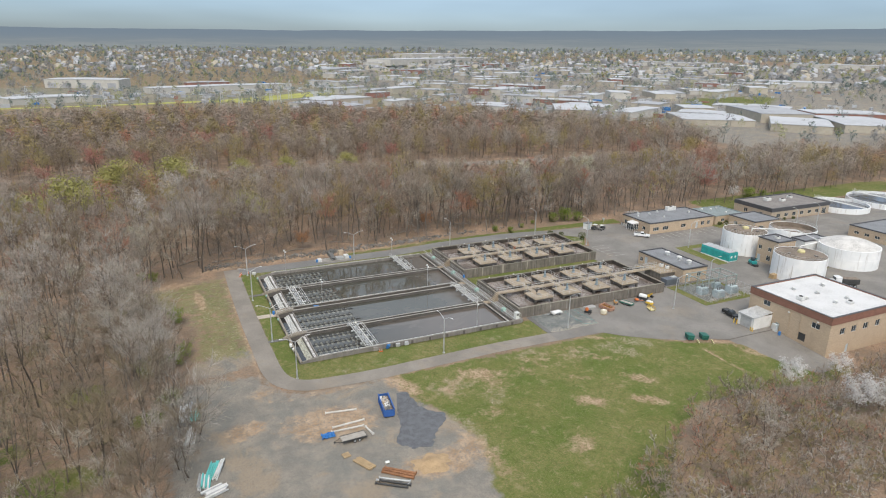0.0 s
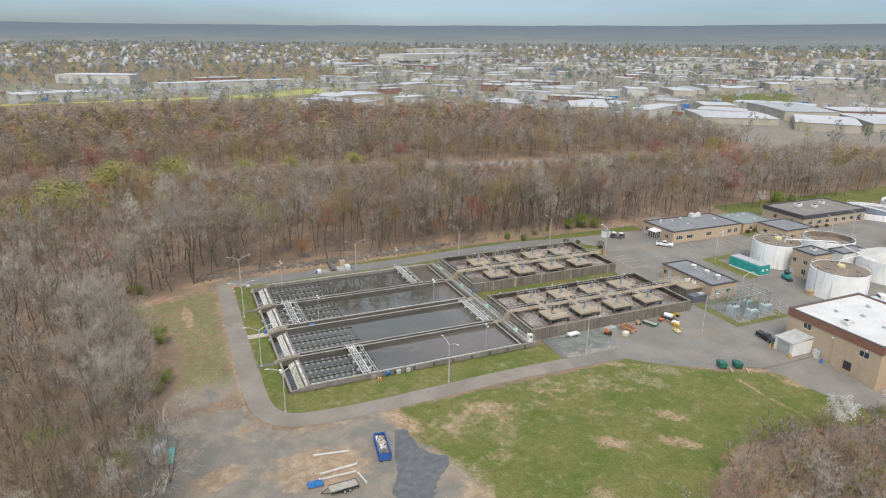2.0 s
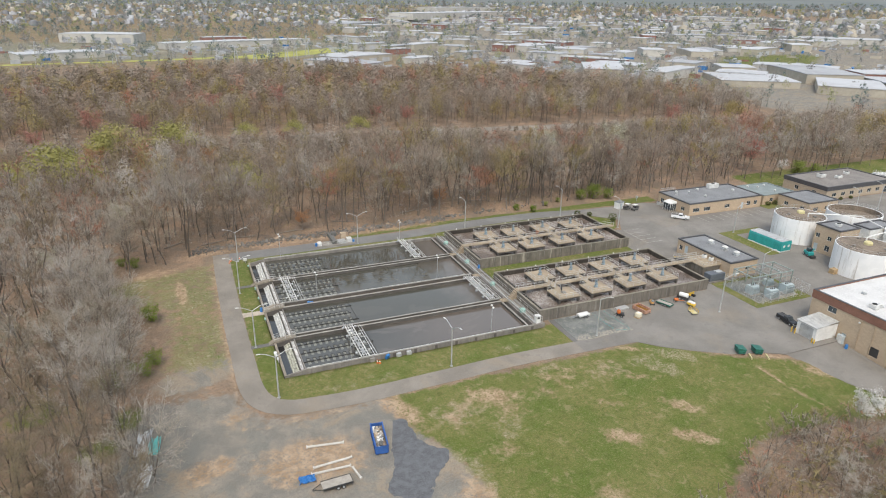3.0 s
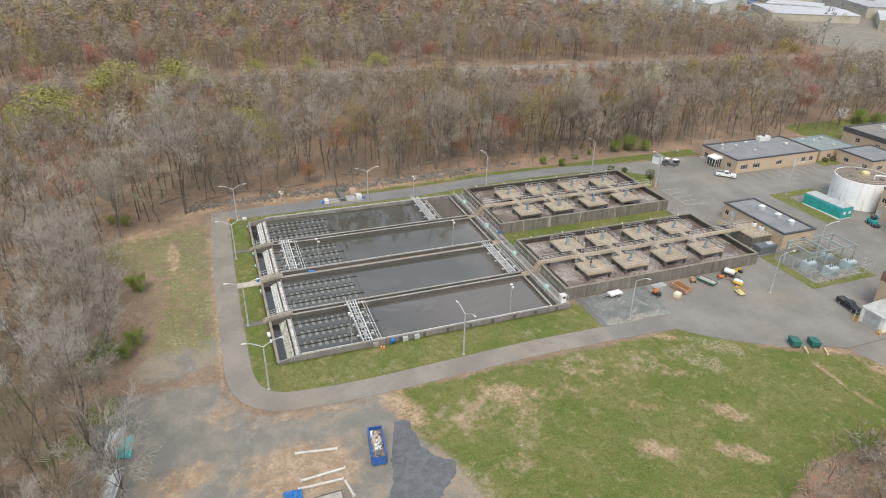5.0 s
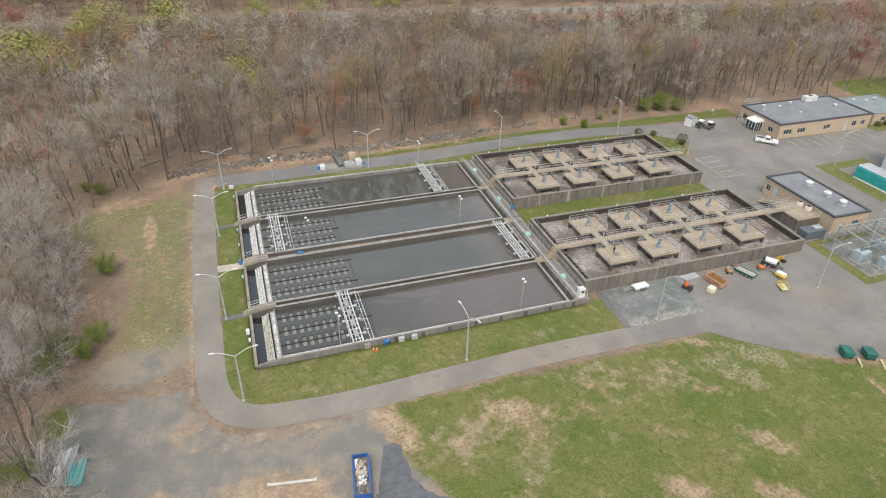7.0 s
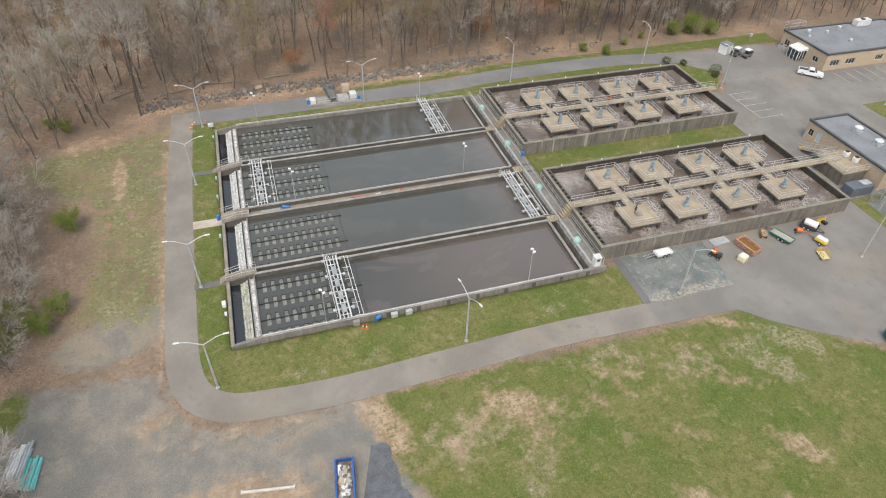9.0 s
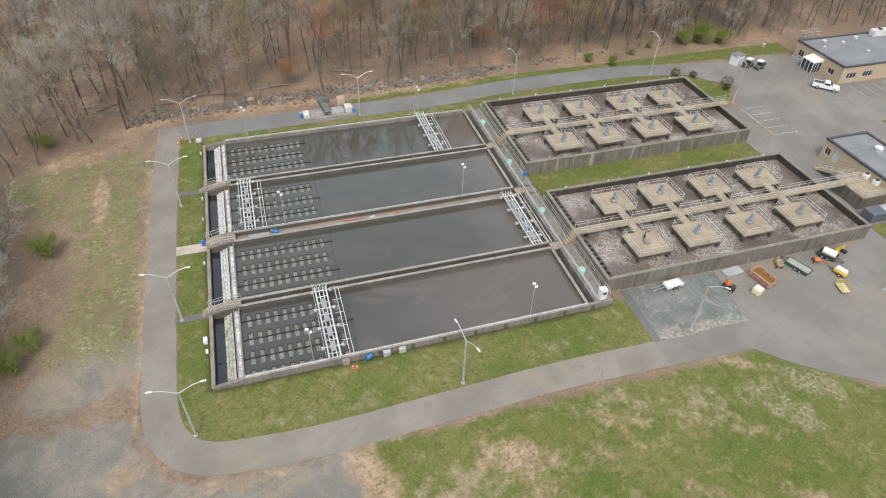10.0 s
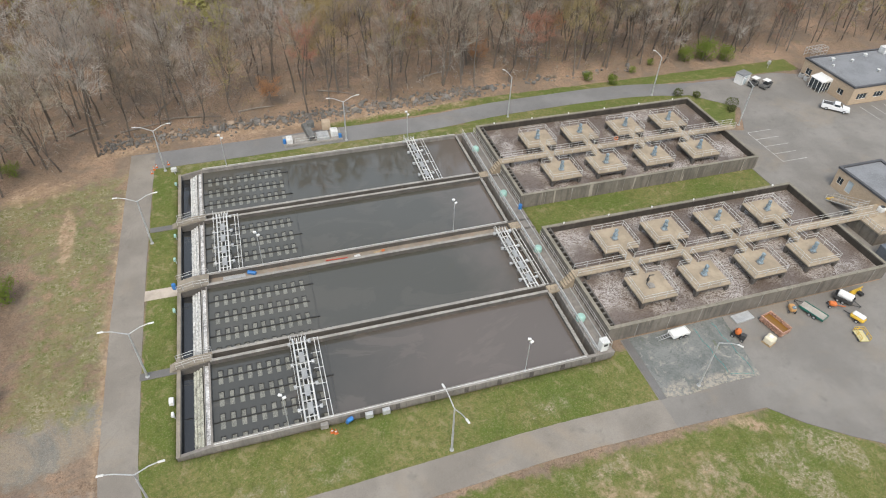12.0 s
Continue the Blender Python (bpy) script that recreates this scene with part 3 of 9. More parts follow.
def make_ground_sheet():
    def lines(a, b, fine, reach):
        mid = np.arange(a, b + 1e-6, fine)
        steps = np.cumsum(1.4 * 1.17 ** np.arange(60))
        steps = steps[steps < reach]
        return np.r_[(a - steps)[::-1], mid, b + steps]

    xs, ys = lines(-50, 140, 0.9, 4600), lines(-75, 80, 0.9, 4600)
    gx, gy = np.meshgrid(xs, ys)
    px, py = gx.ravel(), gy.ravel()
    rng = np.random.default_rng(3)
    near = np.clip(1 - np.hypot(px - 40, py - 10) / 400, 0, 1)
    pz = ground_z(px, py) + near * 0.05 * rng.standard_normal(len(px)) * 0.5
    paved = (px > -10) & (px < 205) & (py > -34) & (py < 66)
    pz = np.where(paved, np.minimum(pz, ground_z(px, py)), pz)
    # Under the sunken basin the sheet drops away.
    pit = inside(px, py, rect(0.0, 0.5, 51.8, 53.8)) > 0
    pz = np.where(pit, -3.2, pz)
    # A washed-out rill down the field from the bins.
    pz = pz - 0.3 * np.exp(-((px - np.interp(py, [-45, -37, -29, -24], [80.5, 81.9, 81.7, 80.6])) / 0.7) ** 2) * ((py > -43) & (py < -23))
    verts = np.stack([px, py, pz], 1)
    nx, ny = len(xs), len(ys)
    i, j = np.meshgrid(np.arange(nx - 1), np.arange(ny - 1))
    a = (j * nx + i).ravel()
    quads = np.concatenate([np.stack([a, a + 1, a + nx + 1], 1), np.stack([a, a + nx + 1, a + nx], 1)])
    me = tri_mesh("ground", verts, quads, GROUND)

    grass = np.zeros(len(px))
    for poly, edge in ((rect(-4.4, -8.2, 55, 0.5), 1.0), (rect(-4.4, -6, 0.5, 58.5), 1.0), (rect(52, 22.8, 99, 32), 0.8), (rect(-3, 53.8, 60, 58.8), 1.5), (rect(52, 53.0, 101, 62.0), 1.2),
                       (FIELD, 3.0), (MEADOW, 6.0), ([(26, 63.2), (64, 65.5), (134, 63.0), (134, 68.5), (90, 68.0), (60, 68.0), (26, 65.5)], 1.0),
                       ([(97.5, 46), (103, 44.5), (108.5, 52), (100, 60.5), (90, 60), (97, 54)], 1.0), (rect(100.5, -10.2, 120, 4.2), 1.0), (THICKET, 6.0), (WEST_FLOOR, 8.0), (rect(126, 10, 137, 34), 1.5),
                       (rect(163, 44, 170, 52), 1.0), (rect(150, -2, 166, 9), 2.0), (rect(180, 62, 320, 80), 3.0), (rect(196, 19, 330, 40), 2.0),
                       ([(506, 410), (640, 400), (790, 500), (590, 510)], 10.0)):
        grass = np.maximum(grass, soft(px, py, poly, edge) * (0.54 if poly is MEADOW else 0.44 if poly is THICKET else 0.4 if poly is WEST_FLOOR else 1.0))
    for b in ((-41, -23, 7, 4, 0, 0.9), (-29, -10, 4, 4, 0, 0.62), (-39, 3, 6, 5, 0, 0.62), (-28, 12, 4, 7, 0, 0.7), (-50, -12, 5, 4, 0, 0.6), (-25, -3, 3, 4, 0, 0.66)):
        grass = np.maximum(grass, blob(px, py, *b))
    # The verge north of the basin and the meadow's far end are thin and yellow.
    thin = np.maximum(soft(px, py, rect(-3, 53.5, 60, 60), 2.0), soft(px, py, MEADOW, 4.0) * 0.8)
    soil = np.zeros(len(px))
    for b in ((0, -23, 8.5, 5.5, 0, 1.0), (-14, -20, 4.5, 2.5, 20, 0.95), (15.5, -16, 2.2, 6.5, 15, 1.0), (12.5, -40.5, 7, 3.6, -10, 1.0), (11.5, -31, 2.2, 3, 0, 0.7), (19.5, -40, 3, 9, 10, 0.75),
              (-8.8, 20, 0.8, 40, 0, 0.75), (-16.2, 43, 1.2, 7.5, 3, 1.0), (-9, 64.5, 8, 2.0, 12, 0.85), (-23, 23, 3.5, 3.5, 0, 0.6), (28, -20, 13, 8, 0, 0.56), (-22, 55, 8, 3, 10, 0.8), (-9.5, -9, 3, 2, 30, 0.8), (1, -12.8, 9, 1.2, 0, 0.7),
              (59.6, -31.7, 3.6, 1.7, -50, 1.0), (45, -34.8, 3.8, 2.2, -38, 1.0), (56, -39, 4.0, 1.8, -42, 0.95), (48.7, -26.8, 4.0, 1.4, -40, 0.72), (30.6, -18.1, 5.5, 3.0, -10, 0.95), (52, -15.5, 4, 1.2, 0, 0.75), (27, -31, 3, 2.2, 0, 0.7), (40, -20, 6, 2.0, -20, 0.68), (76.5, -19.6, 5.5, 0.8, -38, 1.0), (81.6, -29.5, 0.6, 5.0, -4, 1.0), (81.9, -37, 0.6, 5.0, 4, 1.0), (91.5, -31.5, 3.5, 2.6, -40, 0.9), (86, -24.8, 4, 0.9, -28, 0.95), (35.5, -45, 4, 3, 10, 0.8),
              (63, -13.5, 4, 1.0, -35, 0.8), (48, -17.5, 12, 4.5, -6, 0.58), (58, -21, 7, 3, -25, 0.55), (-29, -13.5, 4, 2.5, 20, 0.8), (91, -31, 4, 2.4, -30, 0.8), (98, -36, 3, 2, -30, 0.6), (24, 66.5, 40, 2.2, 1, 0.75), (100, -47, 14, 6, 0, 0.5)):
        soil = np.maximum(soil, blob(px, py, *b) * (0.9 if b[0] > 25 else 1.0))
    pale = np.maximum(thin * 0.55, soft(px, py, MEADOW, 5.0) * 0.62)
    for b in ((63, -18.6, 4.2, 3.0, -50, 0.9), (70, -18.5, 4.5, 2.2, -42, 0.9), (54, -18, 6, 3, -10, 0.62), (65.5, -22.5, 2.0, 2.6, -20, 0.85), (24, -20, 6, 5, 0, 0.66), (29.3, -26.6, 4.5, 4, 0, 0.6), (44, -14, 12, 1.6, 4, 0.6), (20.5, -34, 2.5, 9, 8, 0.72), (42, -5, 4, 2.0, 0, 0.6), (63, -22, 4, 2, -30, 0.55), (-14, 15, 4, 10, 0, 0.55), (12, -6, 14, 2.2, 0, 0.45)):
        pale = np.maximum(pale, blob(px, py, *b))
    gravel = soft(px, py, YARD, 6.0)
    gravel = np.maximum(gravel, blob(px, py, -14, 6, 8, 4, 20, 0.9))
    far = np.hypot(px, py) > 520
    estate = (px > 310) & (py > np.interp(px, [310, 330, 470], [262, 178, 150])) & (py < 1500) & (px < 1500)
    gravel = np.where(estate, 0.85, gravel)
    gravel = np.where((px > -260) & (px < 310) & (py > 640) & (py < 960), 0.7, gravel)
    grass = np.where(far & ~estate, np.maximum(grass, 0.46), grass)
    cover = me.color_attributes.new("cover", "FLOAT_COLOR", "POINT")
    cover.data.foreach_set("color", np.stack([grass, soil, gravel, pale], 1).astype(np.float32).ravel())
    return tagged(new("ground", me), "woodland floor, lawn, bare soil and gravel around the works", "ground", kind="structure")


make_ground_sheet()


def strip(name, mid, width, z, mat, label, kind="structure", category="road"):
    """A paved band of that width along a line of points, as a thin slab."""
    pts = [Vector((x, y, 0)) for x, y in mid]
    left, right = [], []
    rag = random.Random(len(mid))
    for k, p in enumerate(pts):
        d = (pts[min(k + 1, len(pts) - 1)] - pts[max(k - 1, 0)]).normalized()
        s = Vector((-d.y, d.x, 0)) * width / 2
        left.append(p + s * (1 + rag.uniform(-0.018, 0.018)))
        right.append(p - s * (1 + rag.uniform(-0.018, 0.018)))
    bm = bmesh.new()
    slab(bm, [(v.x, v.y) for v in right] + [(v.x, v.y) for v in reversed(left)], z - 0.3, z)
    return tagged(part(name, bm, mat), label, category, kind=kind)


def curve(points, n=8):
    """A smooth line through the points."""
    out = []
    p = [Vector((x, y)) for x, y in points]
    p = [2 * p[0] - p[1], *p, 2 * p[-1] - p[-2]]
    for a, b, c, d in zip(p, p[1:], p[2:], p[3:]):
        for k in range(n):
            t = k / n
            v = 0.5 * (2 * b + (c - a) * t + (2 * a - 5 * b + 4 * c - d) * t * t + (3 * b - a - 3 * c + d) * t ** 3)
            out.append((v.x, v.y))
    return out + [tuple(points[-1])]


# The service road: up the west side, round the south-west bend and along the south.
ring = curve([(-6.2, 62.5), (-6.5, 45), (-6.6, 25), (-6.4, 10), (-6.1, -1), (-4.6, -6.2), (-1.2, -8.9), (4, -9.7), (12, -10.1), (24, -9.7), (40, -9.2), (54, -9.5), (68, -9.8)], 14)
strip("road", ring, 4.0, 0.05, ASPHALT, "narrow grey asphalt service road round the basins")
north = curve([(-8.2, 60.2), (10, 60.3), (26, 60.8), (44, 60.9), (62, 62.9), (88, 63.2), (104, 60.6), (118, 60)])
strip("road", north, 5.2, 0.046, ASPHALT_COOL, "asphalt service road along the wood's edge")
strip("road", [(-240, 219), (-84, 211), (4, 208), (99, 197), (216, 185), (420, 165)], 11.0, 0.1, ASPHALT, "two-lane public road through the bare wood")


def lot():
    bm = bmesh.new()
    edge = [(54.3, -7.6), (54.3, -11.5), (66, -12), (69, -15), (73, -18), (80, -22.3), (86, -24), (90, -26)]
    slab(bm, edge + [(97, -26), (97, 2.0), (54.2, 2.0), (54.2, -7.6)], -0.2, 0.055)
    # The yard north and east of the basins.
    slab(bm, [(97, -26), (104.8, -26), (104.8, -17), (128, -17), (128, -60), (340, -60), (340, 43), (168, 43), (164, 46.2), (131.8, 46.2), (131.8, 61), (126, 63), (104, 62), (100, 60), (106, 54), (109, 51), (104, 43), (97, 45), (97, 2)], -0.2, 0.058)
    # The apron that runs down past the brick building.
    a = [(90, -26), (104.8, -26), (104.8, -42.5), (97.5, -43), (94, -36)]
    v = [bm.verts.new((x, y, gz(x, y) + 0.06)) for x, y in a]
    bm.faces.new(v)
    return tagged(part("parking_lot", bm, ASPHALT_LOT), "grey asphalt yard and car park of the works", "yard", kind="structure")


lot()
PATCH_GREY = worn("tar_patch", (0.125, 0.13, 0.14), 0.62, 1.3, 0.9, 0, 0.9, 11)


def make_pad():
    """Blue-grey crushed stone with paler fines, straw and tyre marks in it."""
    n = Nodes("blue_grey_gravel", 0.95, 0.0, 0.2)
    c = n.mix(n.ramp(n.noise(0.35, 6, 0.65), 0.36, 0.64), (0.14, 0.15, 0.143), (0.205, 0.212, 0.2))
    c = n.mix(n.maths("MULTIPLY", n.ramp(n.noise(3.5, 8, 0.8), 0.5, 0.62), 0.6), c, (0.085, 0.09, 0.088))
    c = n.mix(n.maths("MULTIPLY", n.ramp(n.noise(0.5, 8, 0.75, None, 0.8), 0.54, 0.62), 0.7), c, (0.33, 0.31, 0.27))
    c = n.mix(n.maths("MULTIPLY", n.ramp(n.noise(8.0, 6, 0.8), 0.55, 0.66), 0.55), c, (0.36, 0.35, 0.32))
    c = n.mix(n.maths("MULTIPLY", n.ramp(n.noise(0.8, 5, 0.6, n.stretch(1, 0.4, 1)), 0.6, 0.7), 0.5), c, (0.11, 0.125, 0.06))
    edge = n.maths("ADD", n.part_of(n.pos, 1), n.maths("MULTIPLY", n.maths("SUBTRACT", n.noise(0.5, 6, 0.7), 0.5), 9.0))
    c = n.mix(n.maths("MULTIPLY", n.ramp(n.maths("MULTIPLY", edge, -1.0), 5.4, 7.6), n.ramp(n.noise(2.5, 7, 0.8), 0.42, 0.56)), c, (0.36, 0.32, 0.265))
    n.bump(n.noise(15, 4), 0.5, 0.03)
    return n.done(c)


GRAVEL_PAD = make_pad()
PAVING = make_asphalt("dark_path", (0.12, 0.115, 0.11), (0.17, 0.165, 0.16))
bm = bmesh.new()
slab(bm, [(55.4, 1.9), (55.2, -7.5), (58, -7.9), (63, -7.6), (68.4, -7.8), (69.2, -2), (69.7, 1.9)], -0.1, 0.09)
tagged(part("gravel_pad", bm, GRAVEL_PAD), "blue-grey gravel pad beside the aeration tank", "gravel", kind="structure")
bm = bmesh.new()
outline = curve([(13.5, -18.4), (15.3, -18.6), (15.5, -23.1), (17.2, -26.3), (18.8, -28.0), (18.1, -30.1), (15.6, -32.1), (14.3, -34.5), (12.5, -35.8), (8.9, -34.4), (8.1, -32.5), (10.3, -28.6), (11.4, -23.1)], 9)
outline = [(x + 0.55 * noise.noise((x * 0.9, y * 0.9, 1.7)), y + 0.55 * noise.noise((x * 0.9, y * 0.9, 8.3))) for x, y in outline[:-1]]
slab(bm, outline[::-1], -0.1, 0.03)
bmesh.ops.recalc_face_normals(bm, faces=bm.faces[:])
tagged(part("gravel_patch", bm, PATCH_GREY), "dark blue-grey patch of crushed stone in the yard", "gravel", kind="structure")


def small_path(x0, x1, y, w, mat, label):
    bm = bmesh.new()
    slab(bm, rect(x0, y - w / 2, x1, y + w / 2), -0.1, 0.07)
    tagged(part("path", bm, mat), label, "path", kind="structure")


small_path(-4.6, -0.3, 26.4, 1.9, CONCRETE_BEIGE, "tan concrete path from road to basin")
small_path(-4.6, -0.3, 12.4, 1.1, PAVING, "dark paved path from road to basin")
small_path(-4.4, -0.3, 40.7, 1.1, PAVING, "dark paved path from road to basin")
bm = bmesh.new()
slab(bm, [(54.35, 1.9), (54.3, -7.6), (55.15, -7.6), (55.35, 1.9)], -0.1, 0.1)
tagged(part("path", bm, PAVING), "dark paved strip beside the gravel pad", "path", kind="structure")


def markings():
    bm = bmesh.new()
    for x0, y0, x1, y1 in [(104, 31.8, 104.1, 42)] + [(104, 31.8 + 2.55 * k, 109.4 - 0.3 * (k % 2), 31.9 + 2.55 * k) for k in range(5)] + [(134 + 3.0 * k, 39.6, 134.1 + 3 * k, 45) for k in range(9)]:
        slab(bm, rect(x0, y0, max(x1, x0 + 0.12), max(y1, y0 + 0.12)), 0.05, 0.066)
    tagged(part("road_marking", bm, worn("worn_white_line", (0.46, 0.45, 0.43), 0.6, 1.1)), "worn white parking bay lines on asphalt", "marking", kind="structure")


markings()


def lawn(x0, x1, y0, y1, label):
    bm = bmesh.new()
    slab(bm, rect(x0, y0, x1, y1), -0.1, 0.11)
    bevel(bm, 0.02)
    tagged(part("lawn", bm, LAWN), label, "lawn", kind="structure")


lawn(100.4, 117.2, -9.5, 4.2, "worn lawn round the fenced substation")
bm = bmesh.new()
slab(bm, [(102.6, -8.0), (115.0, -7.7), (116.6, 3.0), (102.6, 3.0)], -0.1, 0.135)
tagged(part("gravel_pad", bm, GRAVEL_PAD), "grey gravel inside the substation fence", "gravel", kind="structure")
lawn(129.0, 133.0, 12.8, 31, "grass strip beside the teal container")
lawn(133.004, 144, 28.2, 31, "grass verge beside the digester tank")
lawn(162.3, 170, 43.2, 47, "grass island by the office block")
lawn(150.5, 158, -2, 4.2, "grass between the round tanks")

# ---- settling basin: four lanes of still water ----
LANES = ((0.45, 12.0), (13.5, 25.5), (27.9, 40.0), (41.6, 54.0))
RIM = 0.8


WALK_FLOOR = make_concrete("rust_stained_walkway", (0.30, 0.255, 0.205), 0.0, tan=(0.30, 0.16, 0.10))


def settling_basin():
    basin = thing("settling_basin", 0, 0, 0, "large weathered concrete settling basin with four lanes of dark still water", "settling tank")

    def wall(name, x0, x1, y0, y1, z0, z1, mat=CONCRETE_DARK, label=""):
        bm = bmesh.new()
        box(bm, x0, x1, y0, y1, z0, z1)
        return part(name, bm, mat, basin, label)

    def coping(x0, x1, y0, y1, mat=CONCRETE_PALE, z=RIM):
        bm = bmesh.new()
        box(bm, x0, x1, y0, y1, z, z + 0.1)
        bevel(bm, 0.025)
        return part("coping", bm, mat, basin)

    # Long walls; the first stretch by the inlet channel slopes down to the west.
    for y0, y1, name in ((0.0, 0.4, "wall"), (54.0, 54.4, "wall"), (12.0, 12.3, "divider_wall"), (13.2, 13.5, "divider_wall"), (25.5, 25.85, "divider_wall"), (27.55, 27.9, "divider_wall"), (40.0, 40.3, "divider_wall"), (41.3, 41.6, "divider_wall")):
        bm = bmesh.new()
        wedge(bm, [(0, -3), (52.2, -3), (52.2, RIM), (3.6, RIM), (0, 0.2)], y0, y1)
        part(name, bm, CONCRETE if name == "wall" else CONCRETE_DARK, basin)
        coping(3.6, 48.4, y0 - 0.06, y1 + 0.06)
    wall("wall", -0.3, 0.05, 0, 54.4, -3, 0.22, CONCRETE)
    coping(-0.36, 0.1, -0.05, 54.45, CONCRETE_WORN, 0.22)
    # Buttress slots along the outer south face.
    for k in range(22):
        x = 19.6 + k * 1.4
        wall("pilaster", x, x + (0.22 if k % 3 else 0.5), -0.12, 0.0, -0.1, 0.66, CONCRETE if k % 3 else CONCRETE_DARK)
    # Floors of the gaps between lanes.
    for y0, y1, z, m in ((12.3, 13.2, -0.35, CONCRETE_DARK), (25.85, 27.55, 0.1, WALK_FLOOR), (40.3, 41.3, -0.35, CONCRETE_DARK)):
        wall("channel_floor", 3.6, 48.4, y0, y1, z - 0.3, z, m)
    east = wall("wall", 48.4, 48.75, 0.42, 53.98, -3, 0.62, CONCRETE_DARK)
    for (y0, y1) in LANES:
        for k in range(24):
            a = y0 + (y1 - y0) * k / 24
            bm = bmesh.new()
            cbox(bm, (48.5, a + 0.25, 0.72 + 0.02 * (k % 2)), (0.42, 0.42, 0.1), (k * 37) % 7 - 3)
            part("weir_block", bm, CONCRETE_PALE, basin)
    # Outlet channel and the walkway beside the aeration tanks.
    wall("channel_floor", 48.75, 49.7, 0.42, 53.98, -2, -1.0, CONCRETE_DARK)
    wall("walkway_slab", 49.7, 52.18, 0.42, 53.98, -1, 0.72, CONCRETE)
    # Water.
    for k, (y0, y1) in enumerate(LANES):
        bm = bmesh.new()
        box(bm, 3.5, 48.4, y0 - 0.05, y1, -0.6, 0.18)
        part("water_surface", bm, WATER_SILTY if k == 0 else WATER, basin, "still dark water, brown with silt at the outlet end" if k else "still grey water turning silty brown")
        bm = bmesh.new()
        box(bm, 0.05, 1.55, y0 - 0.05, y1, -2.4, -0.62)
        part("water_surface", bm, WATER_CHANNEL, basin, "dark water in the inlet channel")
        # Stepped white weirs, a narrow trough and its lip.
        for s in range(3):
            rough = random.Random(10 * k + s)
            bm = bmesh.new()
            x, z = 1.28 + 0.42 * s, -0.5 + 0.24 * s
            cut = 150
            rows = []
            for j in range(cut + 1):
                yy = y0 + (y1 - y0) * j / cut
                a, b = rough.uniform(-0.05, 0.05), rough.uniform(-0.035, 0.035)
                rows.append([bm.verts.new(p) for p in ((x + a, yy, -2.3), (x + 0.02 + a, yy, z - 0.24 + b), (x + 0.2 + a * 0.5, yy, z + b), (x + 0.4, yy, z - 0.03), (x + 0.41, yy, -2.3))])
            for p, q in zip(rows, rows[1:]):
                for i in range(4):
                    bm.faces.new((p[i], p[i + 1], q[i + 1], q[i]))
            part("weir_plate", bm, WEIR_OLD if k == 0 else WEIR, basin, "rough white-scaled weir step")
        wall("trough_wall", 2.72, 2.82, y0, y1, -2, 0.3, CONCRETE_PALE)
        wall("trough_water", 2.82, 3.35, y0, y1, -1, 0.12, FOAM, "white foam along the trough")
        wall("trough_wall", 3.35, 3.55, y0, y1, -2, 0.62, CONCRETE)
        # Finger troughs: dark beams along the lane with small square weirs on each.
        ends = 16.7 - 0.1 * k
        rows = [y0 + 2.95, y0 + 6.05, y0 + 9.25]
        for r, yy in enumerate(rows):
            bm = bmesh.new()
            box(bm, 3.6, ends + (1.0 if (r + k) % 2 else 0.0), yy - 0.075, yy + 0.075, 0.1, 0.3)
            part("baffle_beam", bm, BAFFLE, basin)
        for yy in [y0 - 0.1] + rows:
            for j in range(11):
                x = 4.3 + j * 1.13 + 0.03 * ((j * 7 + k) % 3)
                bm = bmesh.new()
                depth = 1.0
                box(bm, x, x + 0.07, yy + 0.076, yy + depth, 0.1, 0.28)
                box(bm, x + 0.58, x + 0.65, yy + 0.076, yy + depth, 0.1, 0.28)
                box(bm, x, x + 0.65, yy + depth, yy + depth + 0.09, 0.1, 0.28)
                plate = part("baffle_box", bm, BAFFLE, basin)
                bm = bmesh.new()
                box(bm, x + 0.075, x + 0.575, yy + 0.078, yy + depth - 0.002, 0.15, 0.2)
                if yy > y0:
                    box(bm, x + 0.08, x + 0.61, yy - 1.0, yy - 0.078, 0.15, 0.192)
                part("baffle_tray", bm, ALGAE, plate, "olive-grey tray")
        bm = bmesh.new()
        tube(bm, (ends + 0.6, y0 + 0.2, 0.26), (ends + 0.75, y1 - 0.3, 0.24), 0.028, n=4)
        part("baffle_chain", bm, DARK_STEEL, basin)
    # Rails along the tops of the dividers and at the outer walls.
    for y in (0.15, 27.7, 54.2):
        bm = bmesh.new()
        tube(bm, (3.7, y, 1.02), (48.3, y, 1.02), 0.045, n=5)
        for k in range(31):
            tube(bm, (3.8 + 1.48 * k, y, 0.85), (3.8 + 1.48 * k, y, 1.02), 0.035, n=4)
        part("rail", bm, WHITE_STEEL if y < 1 else RAIL, basin)
    return basin


BAFFLE = worn("black_slimed_steel", (0.03, 0.03, 0.029), 0.6, 1.6, 0.7)
FOAM = worn("white_foam", (0.66, 0.66, 0.66), 0.35, 1.2, 0.9, 0, 0.9, 5)
WEIR = worn("white_scaled_weir", (0.62, 0.62, 0.60), 0.42, 1.15, 0.8, 0, 2.6, 9)
WEIR_OLD = worn("algae_scaled_weir", (0.46, 0.46, 0.39), 0.35, 1.3, 0.85, 0, 1.4, 7)
ALGAE = worn("olive_grey_algae", (0.19, 0.19, 0.165), 0.6, 1.5, 0.7, 0, 0.8, 6)
settling_basin()


